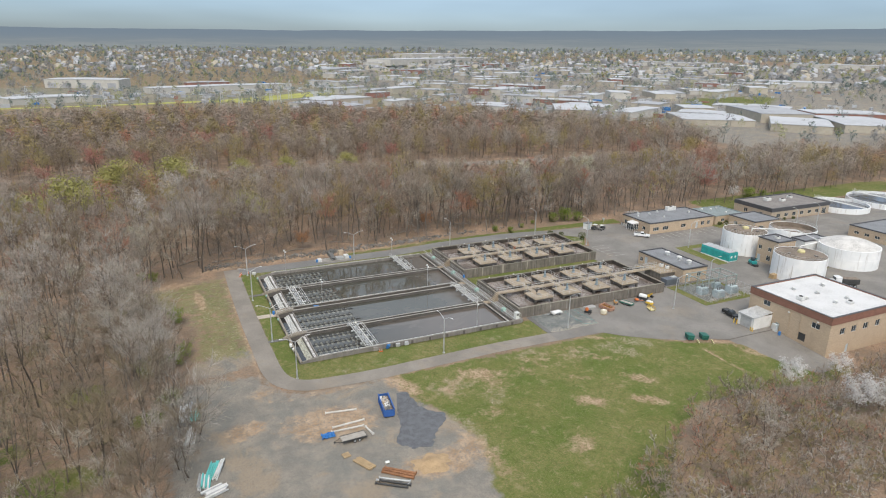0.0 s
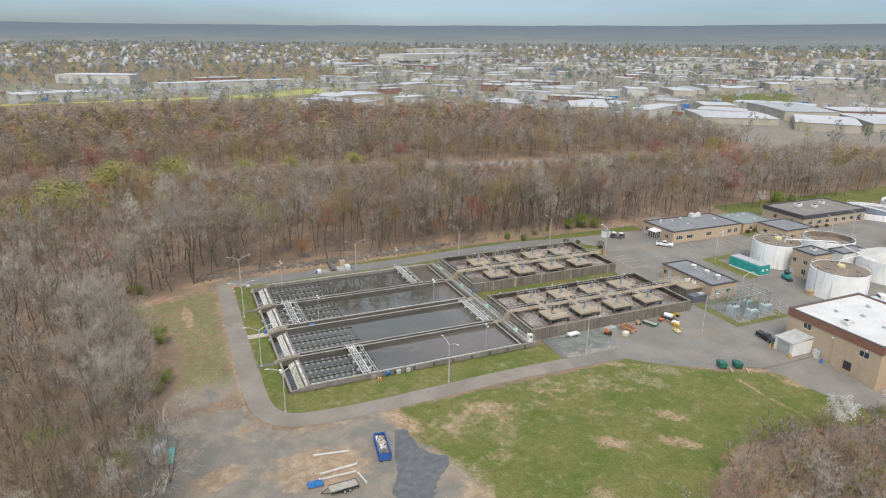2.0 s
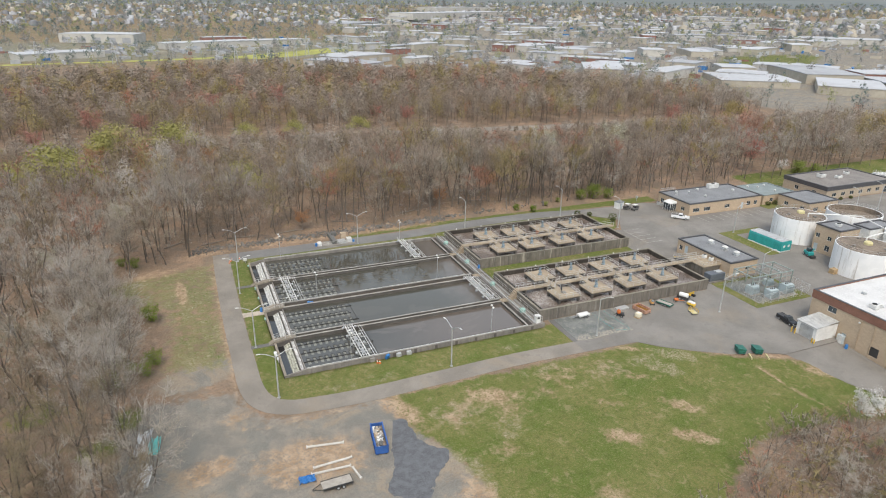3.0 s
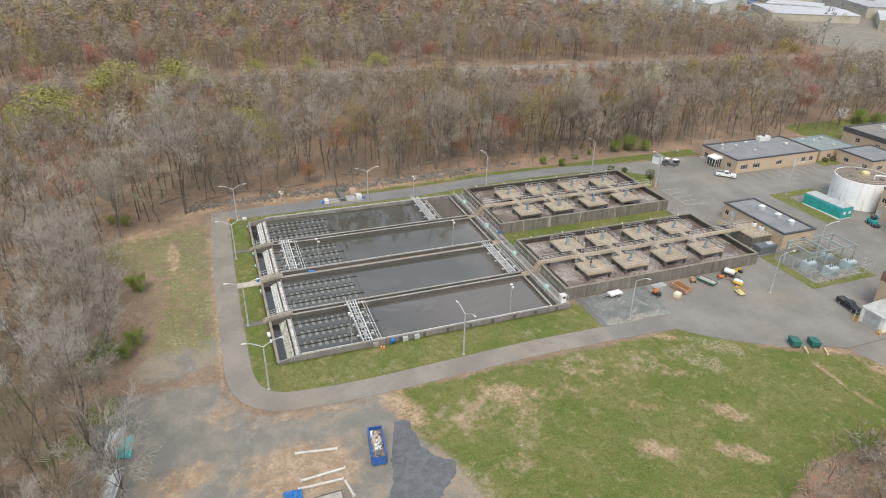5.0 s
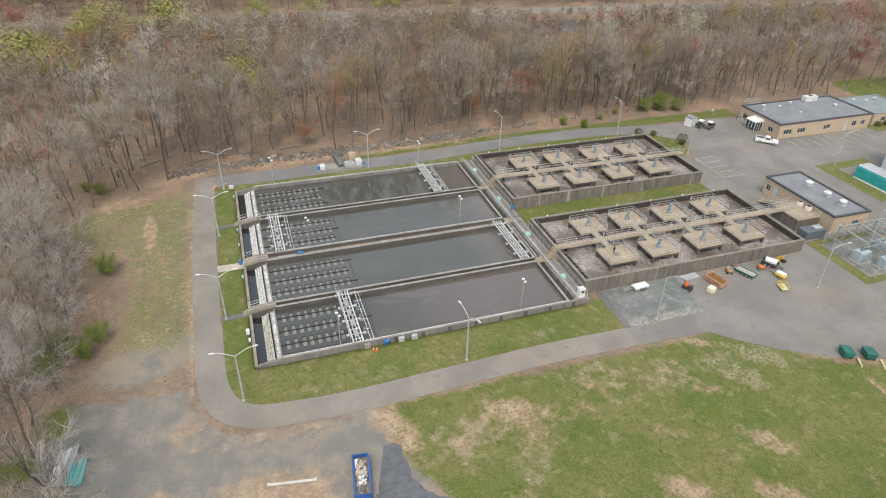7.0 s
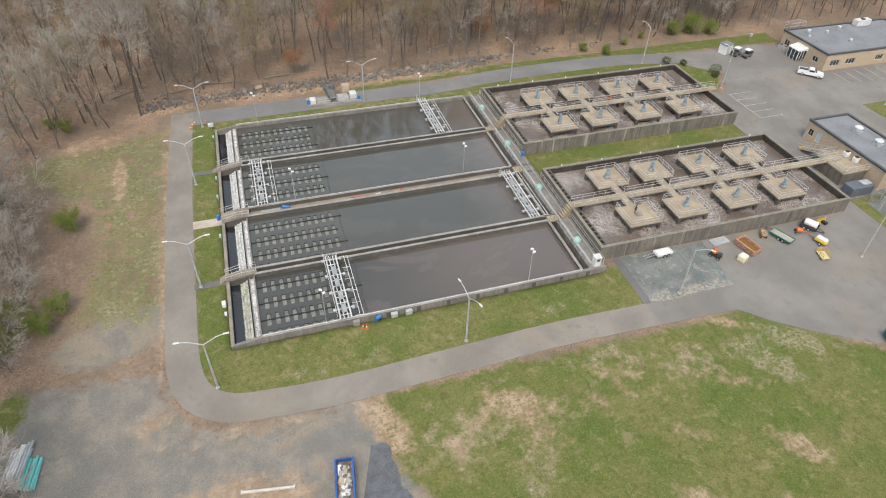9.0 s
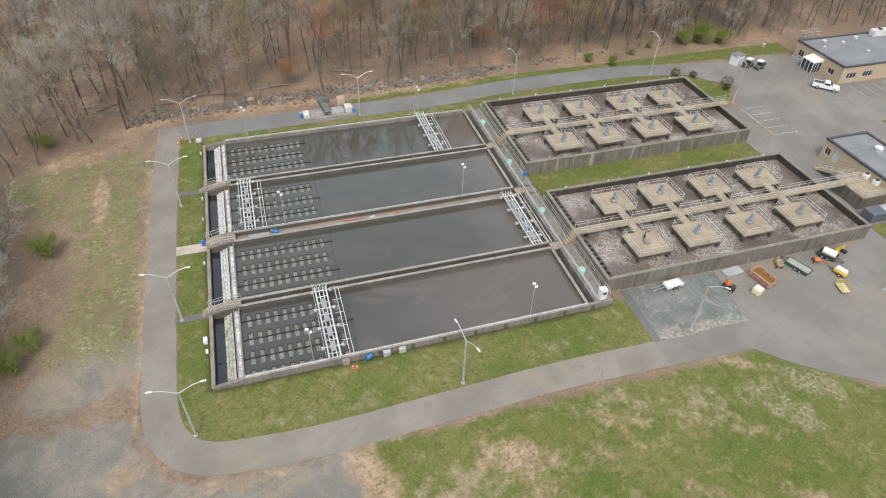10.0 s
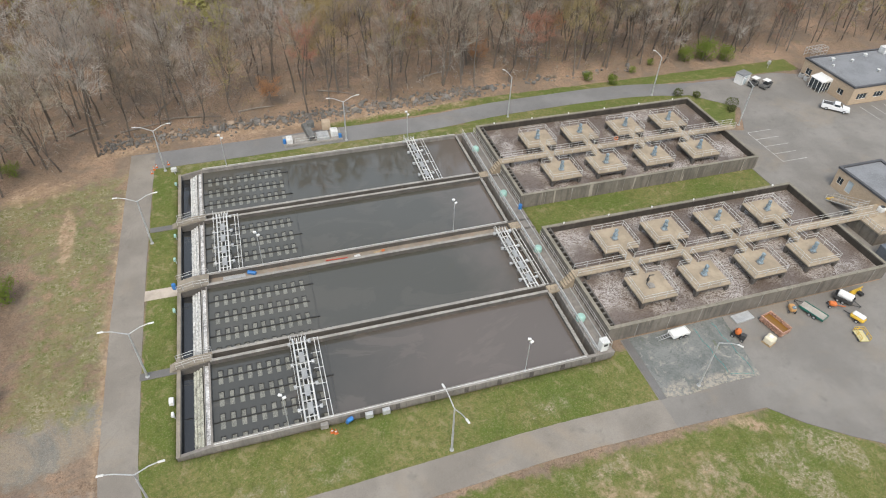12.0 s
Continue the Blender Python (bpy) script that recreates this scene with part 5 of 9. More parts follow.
def landing():
    """Concrete stair landing between the walkway and the blower building."""
    s = thing("stair_landing", 99.0, 8.2, 0, "concrete landing with steel stairs beside the blower building", "stair landing")
    bm = bmesh.new()
    box(bm, 2.6, 7.9, 0.2, 6.2, -0.1, 2.36)
    part("base", bm, CONCRETE_WALL, s)
    bm = bmesh.new()
    box(bm, 2.4, 8.0, 0, 6.4, 2.37, 2.6)
    part("deck", bm, CONCRETE_TAN, s)
    bm = bmesh.new()
    rail(bm, [(2.5, 3.6, 2.6), (2.5, 0.1, 2.6), (7.8, 0.1, 2.6)], 1.05, 1.3)
    rail(bm, [(2.5, 5.2, 2.6), (2.5, 6.3, 2.6), (6.0, 6.3, 2.6)], 1.05, 1.3)
    part("railing", bm, RAIL, s)
    for k in range(9):
        bm = bmesh.new()
        box(bm, 4.2, 5.6, 6.5 + k * 0.62, 7.1 + k * 0.62, 2.4 - k * 0.26, 2.5 - k * 0.26)
        part("tread", bm, YELLOW if k == 8 else CONCRETE_TAN, s)
    for x in (4.15, 5.65):
        bm = bmesh.new()
        tube(bm, (x, 6.4, 2.4), (x, 12.1, 0.1), 0.09, n=4)
        rail(bm, [(x, 6.5, 2.5), (x, 12.1, 0.1)], 1.0, 1.2)
        part("stringer", bm, RAIL, s)
    # Cooling units on the landing's edge.
    for k, (x, y) in enumerate(((7.0, 4.6), (7.2, 2.6))):
        u = thing("cooling_unit", 99.0 + x, 8.2 + y, 2.6, "white outdoor cooling unit with dark fan", "cooling unit", "cooling units")
        bm = bmesh.new()
        box(bm, -0.45, 0.45, -0.45, 0.45, 0, 0.9)
        bevel(bm, 0.08)
        part("casing", bm, WHITE, u)
        bm = bmesh.new()
        lathe(bm, [(0.0, 0.92), (0.34, 0.92), (0.36, 0.98), (0.3, 0.99)], 12)
        part("fan", bm, DARK_STEEL, u)
    g = thing("generator", 102.6, 5.6, 0.06, "blue-grey steel generator cabinet on a concrete base", "generator")
    bm = bmesh.new()
    box(bm, -2.6, 2.6, -1.3, 1.3, 0, 0.3)
    part("plinth", bm, CONCRETE, g)
    bm = bmesh.new()
    box(bm, -2.3, 2.3, -1.1, 1.1, 0.3, 2.1)
    bevel(bm, 0.08)
    part("cabinet", bm, GENERATOR, g)
    bm = bmesh.new()
    box(bm, 0.2, 1.9, -0.6, 0.6, 2.1, 2.3)
    part("hatch", bm, GALV, g)


GENERATOR = worn("slate_grey_cabinet", (0.11, 0.125, 0.145), 0.75, 1.3, 0.5)
landing()

# Two-storey brick building with the white roof.
brick_hall = building(105, 127.6, -38.6, -18.0, 7.6, "two-storey tan block building with brown band and white roof", roof=ROOF_WHITE, trim=TRIM_BROWN, band=1.6, base=-2.4, openings=[
    ("w", 15.0, 4.5, 1.9, 1.3, "window"), ("w", 2.4, 3.9, 2.0, 1.3, "window"), ("w", 5.2, -0.2, 1.9, 1.9, "hatch"), ("w", 11.9, -0.6, 1.0, 2.2, "door"),
    ("s", 3.4, 3.2, 1.7, 1.5, "window"), ("s", 7.2, 3.2, 1.7, 1.5, "window"), ("s", 11.2, 3.2, 1.7, 1.5, "window"), ("s", 15.4, 3.2, 1.7, 1.5, "window"), ("s", 6.4, -1.6, 1.0, 2.1, "door")])
for x, y, s in ((110.3, -28.3, 0.8), (116, -27, 0.8), (114.5, -32.5, 0.7), (119.5, -31.8, 0.7), (113, -23, 0.7), (122, -24, 0.8)):
    roof_vent(x, y, 7.45, s)
roof_unit(108.6, -28.2, 7.45, 1.2, 1.6, 0.9)
roof_unit(117.4, -34.0, 7.45, 1.4, 1.2, 0.6)


for y, z in ((3.0, 5.6), (10.0, 5.2), (17.6, 3.2)):
    bm = bmesh.new()
    cbox(bm, (-0.12, y, z), (0.24, 0.4, 0.3))
    bevel(bm, 0.06)
    part("wall_lamp", bm, WHITE_STEEL, brick_hall, "small white wall lamp")
for y in (6.9, 9.6):
    bm = bmesh.new()
    tube(bm, (-0.08, y, -0.9), (-0.08, y, 6.0), 0.06, n=6)
    part("downpipe", bm, BRICK, brick_hall)


def annex():
    a = thing("loading_annex", 99.0, -24.7, 0, "white metal loading annex with grey roller door", "annex")
    a.scale = (1.13, 0.66, 0.92)
    bm = bmesh.new()
    for b in ((0, 0.15, 0, 1.0), (0, 0.15, 5.6, 6.6)):
        box(bm, *b, gz(99, -25) - 0.3, 3.2)
    box(bm, 0, 0.15, 1.0, 5.6, 2.9, 3.2)
    box(bm, 0.15, 5.25, 0, 0.15, -1.4, 3.3)
    box(bm, 0.15, 5.25, 6.45, 6.6, -1.0, 3.3)
    part("wall", bm, WHITE, a)
    bm = bmesh.new()
    wedge(bm, [(-0.2, 3.2), (5.25, 3.75), (5.25, 3.9), (-0.2, 3.35)], -0.15, 6.75)
    part("roof", bm, GALV, a)
    for k in range(12):
        bm = bmesh.new()
        y = 0.0 + k * 0.6
        wedge(bm, [(-0.2, 3.352), (5.2, 3.9), (5.2, 3.96), (-0.2, 3.41)], y, y + 0.08)
        part("rib", bm, WHITE_STEEL, a)
    for k in range(10):
        bm = bmesh.new()
        box(bm, 0.06, 0.12, 1.02, 5.58, -0.5 + k * 0.34, -0.18 + k * 0.34)
        part("door_slat", bm, GALV, a)
    for y in (5.2, 4.4, 0.5, 0.0):
        d = thing("bollard", 98.4, -25.1 + y, gz(98.4, -25.1 + y), "short yellow steel bollard", "bollard", "bollards at the roller door")
        bm = bmesh.new()
        lathe(bm, [(0.13, 0), (0.13, 1.1), (0.1, 1.2), (0, 1.22)], 10)
        part("post", bm, YELLOW, d)


annex()
building(189, 222, 43.6, 61, 4.6, "long low building with dark fascia and grey roof", wall=BRICK_GREY, roof=ROOF_BROWN, trim=DARK_TRIM, band=1.3, openings=[("s", 3 + 4.4 * k, 1.0, 2.0, 1.3, "window") for k in range(6)] + [("w", 4, 1.0, 1.6, 1.4, "window"), ("w", 11, 1.0, 1.6, 1.4, "window"), ("s", 29, 0.1, 2.4, 2.4, "window")])
roof_unit(200, 55, 4.4, 2.6, 2.0, 1.2)
roof_unit(205, 52, 4.4, 2.2, 1.6, 1.0)
roof_unit(213, 55, 4.4, 1.6, 1.6, 1.0)
building(169, 182, 34.2, 45.8, 3.9, "small tan block building with grey flat roof", openings=[("w", 1.5, 1.0, 1.6, 1.2, "window"), ("w", 7.5, 1.0, 1.6, 1.2, "window"), ("s", 2.2, 1.0, 2.2, 1.2, "window"), ("s", 7.4, 1.0, 2.2, 1.2, "window")])
building(164, 178, 47.2, 59, 3.4, "low tan building with grey-blue roof", roof=ROOF_TEAL, trim=ROOF_TEAL, band=0.2, openings=[("w", 3, 0.9, 1.5, 1.2, "window"), ("s", 3, 0.9, 1.6, 1.2, "window")])
for x, y in ((167, 57), (170, 55.5), (174, 56.5), (172, 50)):
    roof_vent(x, y, 3.25, 0.6)
building(198, 218, -8, 19.2, 4.0, "long tan block building with grey-blue roof", openings=[("w", 2 + 3.6 * k, 1.3, 1.7, 1.0, "window") for k in range(7)])


# ---- round tanks ----
def digester(x, y, r, h, kind, label):
    d = thing("digester_tank", x, y, 0, label, "tank", "round digester tanks")
    n = 48
    bm = bmesh.new()
    lathe(bm, [(r, -0.2), (r, h * 0.5), (r + 0.03, h * 0.5), (r + 0.03, h * 0.53), (r, h * 0.53), (r, h), (r - 0.3, h), (r - 0.3, h - (2.6 if kind == "open" else 0.25))], n)
    part("shell", bm, TANK_PAINT, d, smooth=True)
    bm = bmesh.new()
    if kind == "open":
        rows = [(0.0, h - 1.5), (r * 0.6, h - 1.55), (r - 0.34, h - 1.6)]
    elif kind == "dome":
        rows = [(0.0, h + 2.2), (1.0, h + 2.15), (r * 0.35, h + 1.85), (r * 0.65, h + 1.2), (r * 0.88, h + 0.4), (r - 0.28, h - 0.1)]
    else:
        rows = [(0.0, h + 0.45), (r * 0.5, h + 0.3), (r * 0.95, h + 0.02), (r - 0.28, h - 0.2)]
    lathe(bm, rows, n)
    part("cover", bm, {"open": ROOF_DIRTY, "dome": DOME, "flat": ROOF_DIRTY}[kind], d, smooth=True)
    if kind == "open":
        bm = bmesh.new()
        lathe(bm, [(r - 0.31, h - 0.05), (r - 0.33, h - 1.7)], n)
        part("lining", bm, ROOF_DIRTY, d, "brown-stained inner wall", smooth=True)
    bm = bmesh.new()
    k = 40
    ring = [(math.cos(i * 2 * math.pi / k) * (r - 0.15), math.sin(i * 2 * math.pi / k) * (r - 0.15), h) for i in range(k + 1)]
    if kind != "dome":
        rail(bm, ring, 0.9, 2.0, 0.03)
        part("railing", bm, RAIL, d)
    else:
        bm.free()
    if kind == "flat":
        bm = bmesh.new()
        lathe(bm, [(0.0, h + 0.2), (1.0, h + 0.2), (1.0, h + 0.9), (0.75, h + 1.15), (0.0, h + 1.2)], 16)
        part("hatch", bm, PALE_YELLOW, d, "pale yellow roof hatch")
        for q in range(3):
            bm = bmesh.new()
            a = 1.1 + q * 1.9
            cbox(bm, (math.cos(a) * r * 0.6, math.sin(a) * r * 0.6, h + 0.45), (0.9, 0.7, 0.35), q * 30)
            part("manhole", bm, CONCRETE, d)
    return d


PALE_YELLOW = worn("pale_yellow_steel", (0.62, 0.55, 0.30), 0.75, 1.1)
DOME = worn("grey_white_dome", (0.60, 0.58, 0.55), 0.68, 1.15, 0.7, 0, 0.3, 3)
digester(147.6, 20.6, 6.7, 7.0, "flat", "white round digester tank with weathered brown roof")
digester(141.8, -3.4, 7.0, 7.0, "flat", "white round digester tank with streaks and brown roof")
digester(168.0, 19.0, 7.2, 6.2, "open", "white round open tank with brown inside")
digester(167.6, -0.6, 8.4, 6.0, "dome", "white round tank with a pale domed cover")
building(143.5, 151, 5.2, 12.2, 7.6, "tall tan block house between the digester tanks", openings=[("w", 2.0, 4.0, 1.2, 1.2, "window"), ("w", 2.0, 1.0, 1.4, 1.6, "window"), ("w", 5.4, 0.1, 1.2, 2.2, "door"), ("w", 5.4, 4.0, 1.2, 1.2, "window")])
roof_unit(147, 8.6, 7.4, 1.3, 1.3, 0.8)
building(157.5, 168, 6.6, 11.5, 6.0, "white control house between round tanks", wall=WHITE, openings=[("w", 1.0, 1.2, 1.1, 1.8, "window"), ("w", 3.0, 1.2, 1.1, 1.8, "window")])


def gas_pipe():
    p = thing("gas_pipe", 0, 0, 0, "white gas pipe between the digester roofs", "pipe")
    bm = bmesh.new()
    for a, b in (((146, 17, 8.6), (157.5, 10, 8.6)), ((157.5, 10, 8.6), (153, -1, 8.6)), ((153, -1, 8.6), (143, -2, 8.6)), ((146, 17, 8.6), (146, 17, 7.6)), ((143, -2, 8.6), (143, -2, 7.8))):
        tube(bm, a, b, 0.17, n=8)
    part("pipe", bm, WHITE, p, smooth=True)


gas_pipe()
for x, y, r, label in ((234, 47.5, 11.2, "round white-walled clarifier with dark water"), (262, 45.5, 15, "wide round white-walled clarifier")):
    c = thing("round_clarifier", x, y, 0, label, "clarifier", "round clarifiers")
    bm = bmesh.new()
    lathe(bm, [(r, -0.2), (r, 2.2), (r - 0.4, 2.2), (r - 0.4, 0.8)], 48)
    part("shell", bm, TANK_PAINT, c, smooth=True)
    bm = bmesh.new()
    lathe(bm, [(0.0, 1.2), (r - 0.4, 1.2)], 48)
    part("water_surface", bm, WATER_CHANNEL, c)
    bm = bmesh.new()
    box(bm, -0.7, 0.7, -r + 0.2, r - 0.2, 2.3, 2.5)
    rail(bm, [(-0.7, -r + 0.3, 2.5), (-0.7, r - 0.3, 2.5)], 1.0, 2.0)
    rail(bm, [(0.7, -r + 0.3, 2.5), (0.7, r - 0.3, 2.5)], 1.0, 2.0)
    part("bridge", bm, WHITE_STEEL, c)

MACHINE = worn("dark_grey_machine", (0.12, 0.12, 0.115), 0.6, 1.6, 0.6)
TIMBER_PALE = worn("tan_crate", (0.46, 0.36, 0.26), 0.8, 1.1, 0.8)
BLUE_PLASTIC = worn("blue_plastic", (0.03, 0.18, 0.46), 0.75, 1.2, 0.45)

# ---- street lamps and poles ----
def lamp_mesh(h, arms):
    """Pole, and for each arm (dx, dy) its bracket and its head."""
    bm = bmesh.new()
    lathe(bm, [(0.26, 0), (0.26, 0.12), (0.14, 0.16), (0.13, h * 0.4), (0.085, h)], 8)
    pole = mesh_of("pole", bm, GALV, smooth=True)
    bits = []
    for dx, dy in arms:
        n = math.hypot(dx, dy)
        bm = bmesh.new()
        tube(bm, (0, 0, h - 0.05), (dx * 0.55, dy * 0.55, h + 0.75), 0.07, 0.06, 6)
        tube(bm, (dx * 0.55, dy * 0.55, h + 0.75), (dx * 0.86, dy * 0.86, h + 0.95), 0.06, 0.05, 6)
        bracket = mesh_of("bracket", bm, GALV)
        bm = bmesh.new()
        cbox(bm, (dx * 0.97, dy * 0.97, h + 0.96), (0.66, 0.24, 0.13), math.degrees(math.atan2(dy, dx)))
        bevel(bm, 0.05)
        bits.append((bracket, mesh_of("lamp_head", bm, WHITE_STEEL)))
    return pole, bits


def street_lamp(x, y, meshes, label):
    t = thing("street_lamp", x, y, gz(x, y) + 0.02, label, "street lamp", "street lamps of the works")
    part("pole", meshes[0], None, t)
    for b, hd in meshes[1]:
        o = part("bracket", b, None, t)
        part("lamp_head", hd, None, o)


ACROSS = lamp_mesh(7.8, ((-2.7, 0.1), (2.7, 0.1)))
ALONG = lamp_mesh(7.8, ((-0.5, 2.4), (0.6, -2.4)))
EAST = lamp_mesh(8.0, ((2.4, -0.6),))
NORTH = lamp_mesh(8.4, ((-1.2, 1.4),))
for x, y in ((-2.2, -5.7), (-3.7, 12.3), (-4.0, 37.6), (-2.5, 56.6), (28.9, 58.7)):
    street_lamp(x, y, ACROSS, "tall galvanised street lamp with two arms")
street_lamp(28.4, -7.0, ALONG, "tall galvanised street lamp with two arms on the grass")
PAD = lamp_mesh(8.0, ((1.3, -1.7),))
street_lamp(60.0, -7.0, PAD, "tall galvanised street lamp with one arm by the gravel pad")
for x, y in ((91.2, -7.8), (133.5, 29.7), (110.6, -0.4)):
    street_lamp(x, y, EAST, "tall galvanised street lamp with one arm")
for x, y in ((61.0, 59.3), (93.8, 60.2), (104.2, 45.1), (182, 28), (196, 30)):
    street_lamp(x, y, NORTH, "tall galvanised street lamp with one arm")


def wall_pole(x, y):
    t = thing("light_pole", x, y, RIM + 0.1, "slim galvanised light pole on the basin wall", "light pole", "light poles on the basin")
    bm = bmesh.new()
    lathe(bm, [(0.13, 0), (0.13, 0.05), (0.06, 0.08), (0.05, 6.0)], 6)
    part("pole", bm, GALV, t)
    for k, s in enumerate((-1, 1)):
        bm = bmesh.new()
        cbox(bm, (s * 0.18, -0.05, 6.05 - 0.6 * k), (0.42, 0.3, 0.3), 20 * s, 20)
        bevel(bm, 0.05)
        part("floodlight", bm, WHITE, t)


for x, y in ((11.7, 0.2), (40.0, 0.2), (11.3, 27.7), (39.6, 27.7), (7.6, 54.2), (39.3, 54.2)):
    wall_pole(x, y)


# ---- outlet walkway fittings ----
def outlet_walkway():
    w = thing("outlet_walkway", 49.7, 0, 0.72, "walkway with double handrails along the outlet channel", "walkway")
    for x, breaks in ((0.1, ((0.4, 12.0), (13.6, 25.4), (28, 40), (41.7, 54.2))), (2.35, ((0.8, 11.6), (13.7, 23.4), (31.6, 40.2), (42.4, 54.2)))):
        for a, b in breaks:
            fenced(w, [(x, a, 0), (x, b, 0)], RAIL, 1.1, 1.6, 0.035)
    bm = bmesh.new()
    tube(bm, (0.55, 0.6, 0.2), (0.55, 54, 0.2), 0.14, n=8)
    part("pipe", bm, GALV, w, "galvanised pipe on the walkway", smooth=True)
    bm = bmesh.new()
    tube(bm, (1.9, 0.6, 0.12), (1.9, 54, 0.12), 0.07, n=6)
    part("pipe", bm, GALV, w, smooth=True)
    for y, x in ((12.65, 1.6), (41.3, 1.6)):
        for k in range(6):
            bm = bmesh.new()
            box(bm, 1.0 + 0.28 * k, 1.3 + 0.28 * k, y - 0.66, y + 0.66, 0, 0.33 * (k + 1))
            part("step", bm, CONCRETE_TAN, w)
    for y in (6.2, 20.4, 34.6, 48.4):
        bm = bmesh.new()
        lathe(bm, [(0.62, 0.0), (0.62, 0.55), (0.45, 0.78), (0.0, 0.86)], 12, (0.75, y))
        part("gate_cover", bm, PALE_TEAL, w, "pale teal rounded gate cover", smooth=True)
    for y in (12.4, 26.7, 40.8):
        bm = bmesh.new()
        box(bm, -1.2, 0.4, y - 0.7, y + 0.7, -0.1, 0.14)
        rail(bm, [(-1.2, y - 0.65, 0.14), (0.3, y - 0.65, 0.14)], 1.05, 0.8)
        part("gate_slab", bm, CONCRETE_TAN, w)


outlet_walkway()


def simple(name, x, y, z, label, category, pieces, group="", rz=0.0):
    """A small thing from named boxes: (part, centre, size, material, bevel[, turn])."""
    t = thing(name, x, y, z, label, category, group, rz=rz)
    for nm, c, s, m, bv, *turn in pieces:
        bm = bmesh.new()
        cbox(bm, c, s, *turn)
        if bv:
            bevel(bm, bv)
        part(nm, bm, m, t)
    return t


def wheel(t, x, y, r, w=0.22, axis="y"):
    bm = bmesh.new()
    d = Vector((0, w / 2, 0)) if axis == "y" else Vector((w / 2, 0, 0))
    c = Vector((x, y, r))
    tube(bm, c - d, c + d, r, n=14)
    bevel(bm, r * 0.12)
    o = part("wheel", bm, BLACK, t)
    bm = bmesh.new()
    tube(bm, c - d * 1.06, c + d * 1.06, r * 0.55, n=10)
    part("rim", bm, GALV, o)


simple("sampler_cabinet", 50.9, 0.9, 0.72, "white sampler cabinet at the end of the walkway", "cabinet", [("body", (0, 0, 0.8), (1.0, 0.95, 1.6), WHITE, 0.06), ("vent", (0, -0.49, 1.2), (0.5, 0.04, 0.4), DARK_STEEL, 0), ("roof", (0, 0, 1.63), (1.1, 1.05, 0.08), WHITE_STEEL, 0.02)])
for x, y, z in ((-0.75, 26.9, 0.0), (51.7, 30.4, 0.73), (17.9, 59.9, 0.22), (27.9, 59.4, 0.22)):
    b = thing("barrel", x, y, z, "blue plastic barrel standing by the wall", "barrel", "blue barrels")
    bm = bmesh.new()
    lathe(bm, [(0, 0), (0.27, 0), (0.3, 0.15), (0.28, 0.3), (0.3, 0.45), (0.28, 0.6), (0.3, 0.75), (0.26, 0.9), (0, 0.9)], 14)
    part("body", bm, BLUE_PLASTIC, b, smooth=True)
for y, m in ((3.9, 0), (20.4, 1), (30.6, 1), (36.0, 1), (49.6, 1)):
    simple("junction_box", -0.62, y + 1.5, 0, "pale teal control box on the basin wall", "control box", [("post", (0.1, 0, 0.45), (0.08, 0.08, 0.9), GALV, 0), ("box", (0, 0, 0.8), (0.3, 0.55, 0.4), PALE_TEAL if m else WHITE, 0.04)], "control boxes")
simple("control_box", -0.75, 7.2, 0, "white control box beside the basin wall", "control box", [("post", (0, 0, 0.4), (0.1, 0.1, 0.8), GALV, 0), ("box", (0, 0, 0.9), (0.5, 0.85, 0.55), WHITE, 0.04)], "control boxes")
simple("control_box", -0.9, 55.2, 0, "pale grey control box at the basin corner", "control box", [("post", (0, 0, 0.4), (0.1, 0.1, 0.8), GALV, 0), ("box", (0, 0, 0.95), (0.9, 0.6, 0.6), WHITE_STEEL, 0.04)], "control boxes")
simple("tarp", 18.3, -0.55, 0, "blue tarp bundle leaning on the basin wall", "tarp", [("cloth", (0, 0, 0.55), (0.8, 0.5, 1.15), BLUE_PLASTIC, 0.12, 25, 25)])
simple("tarp", 9.6, 27.0, 0.1, "blue tarp bundle on the middle walkway", "tarp", [("cloth", (0, 0, 0.3), (1.3, 0.5, 0.5), BLUE_PLASTIC, 0.12, -25)])
simple("grating", 7.2, 26.7, 0.1, "grey steel grating on the middle walkway", "grating", [("panel", (0, 0, 0.05), (3.0, 1.3, 0.1), GALV, 0.01)])
for x in (15.5, 20.6, 22.6):
    simple("wall_hatch", x, -0.35, 0, "grey hatch box at the basin's south wall", "hatch", [("box", (0, 0, 0.35), (0.9, 0.5, 0.75), CONCRETE_PALE if x < 20 else GALV, 0.04)], "hatch boxes")


def cone(x, y):
    t = thing("traffic_cone", x, y, gz(x, y) + 0.02, "small orange traffic cone on the grass", "traffic cone", "traffic cones")
    bm = bmesh.new()
    box(bm, -0.22, 0.22, -0.22, 0.22, 0.0, 0.05)
    part("base", bm, ORANGE, t)
    bm = bmesh.new()
    lathe(bm, [(0.17, 0.05), (0.04, 0.75), (0.0, 0.75)], 10)
    part("body", bm, ORANGE, t)
    bm = bmesh.new()
    lathe(bm, [(0.125, 0.3), (0.088, 0.5)], 10)
    part("band", bm, WHITE, t)


for x, y in ((16.6, -1.4), (-4.6, 56.3), (-4.3, 57.4), (-3.9, 58.0), (-2.0, 58.4), (16.2, -1.2)):
    cone(x, y)


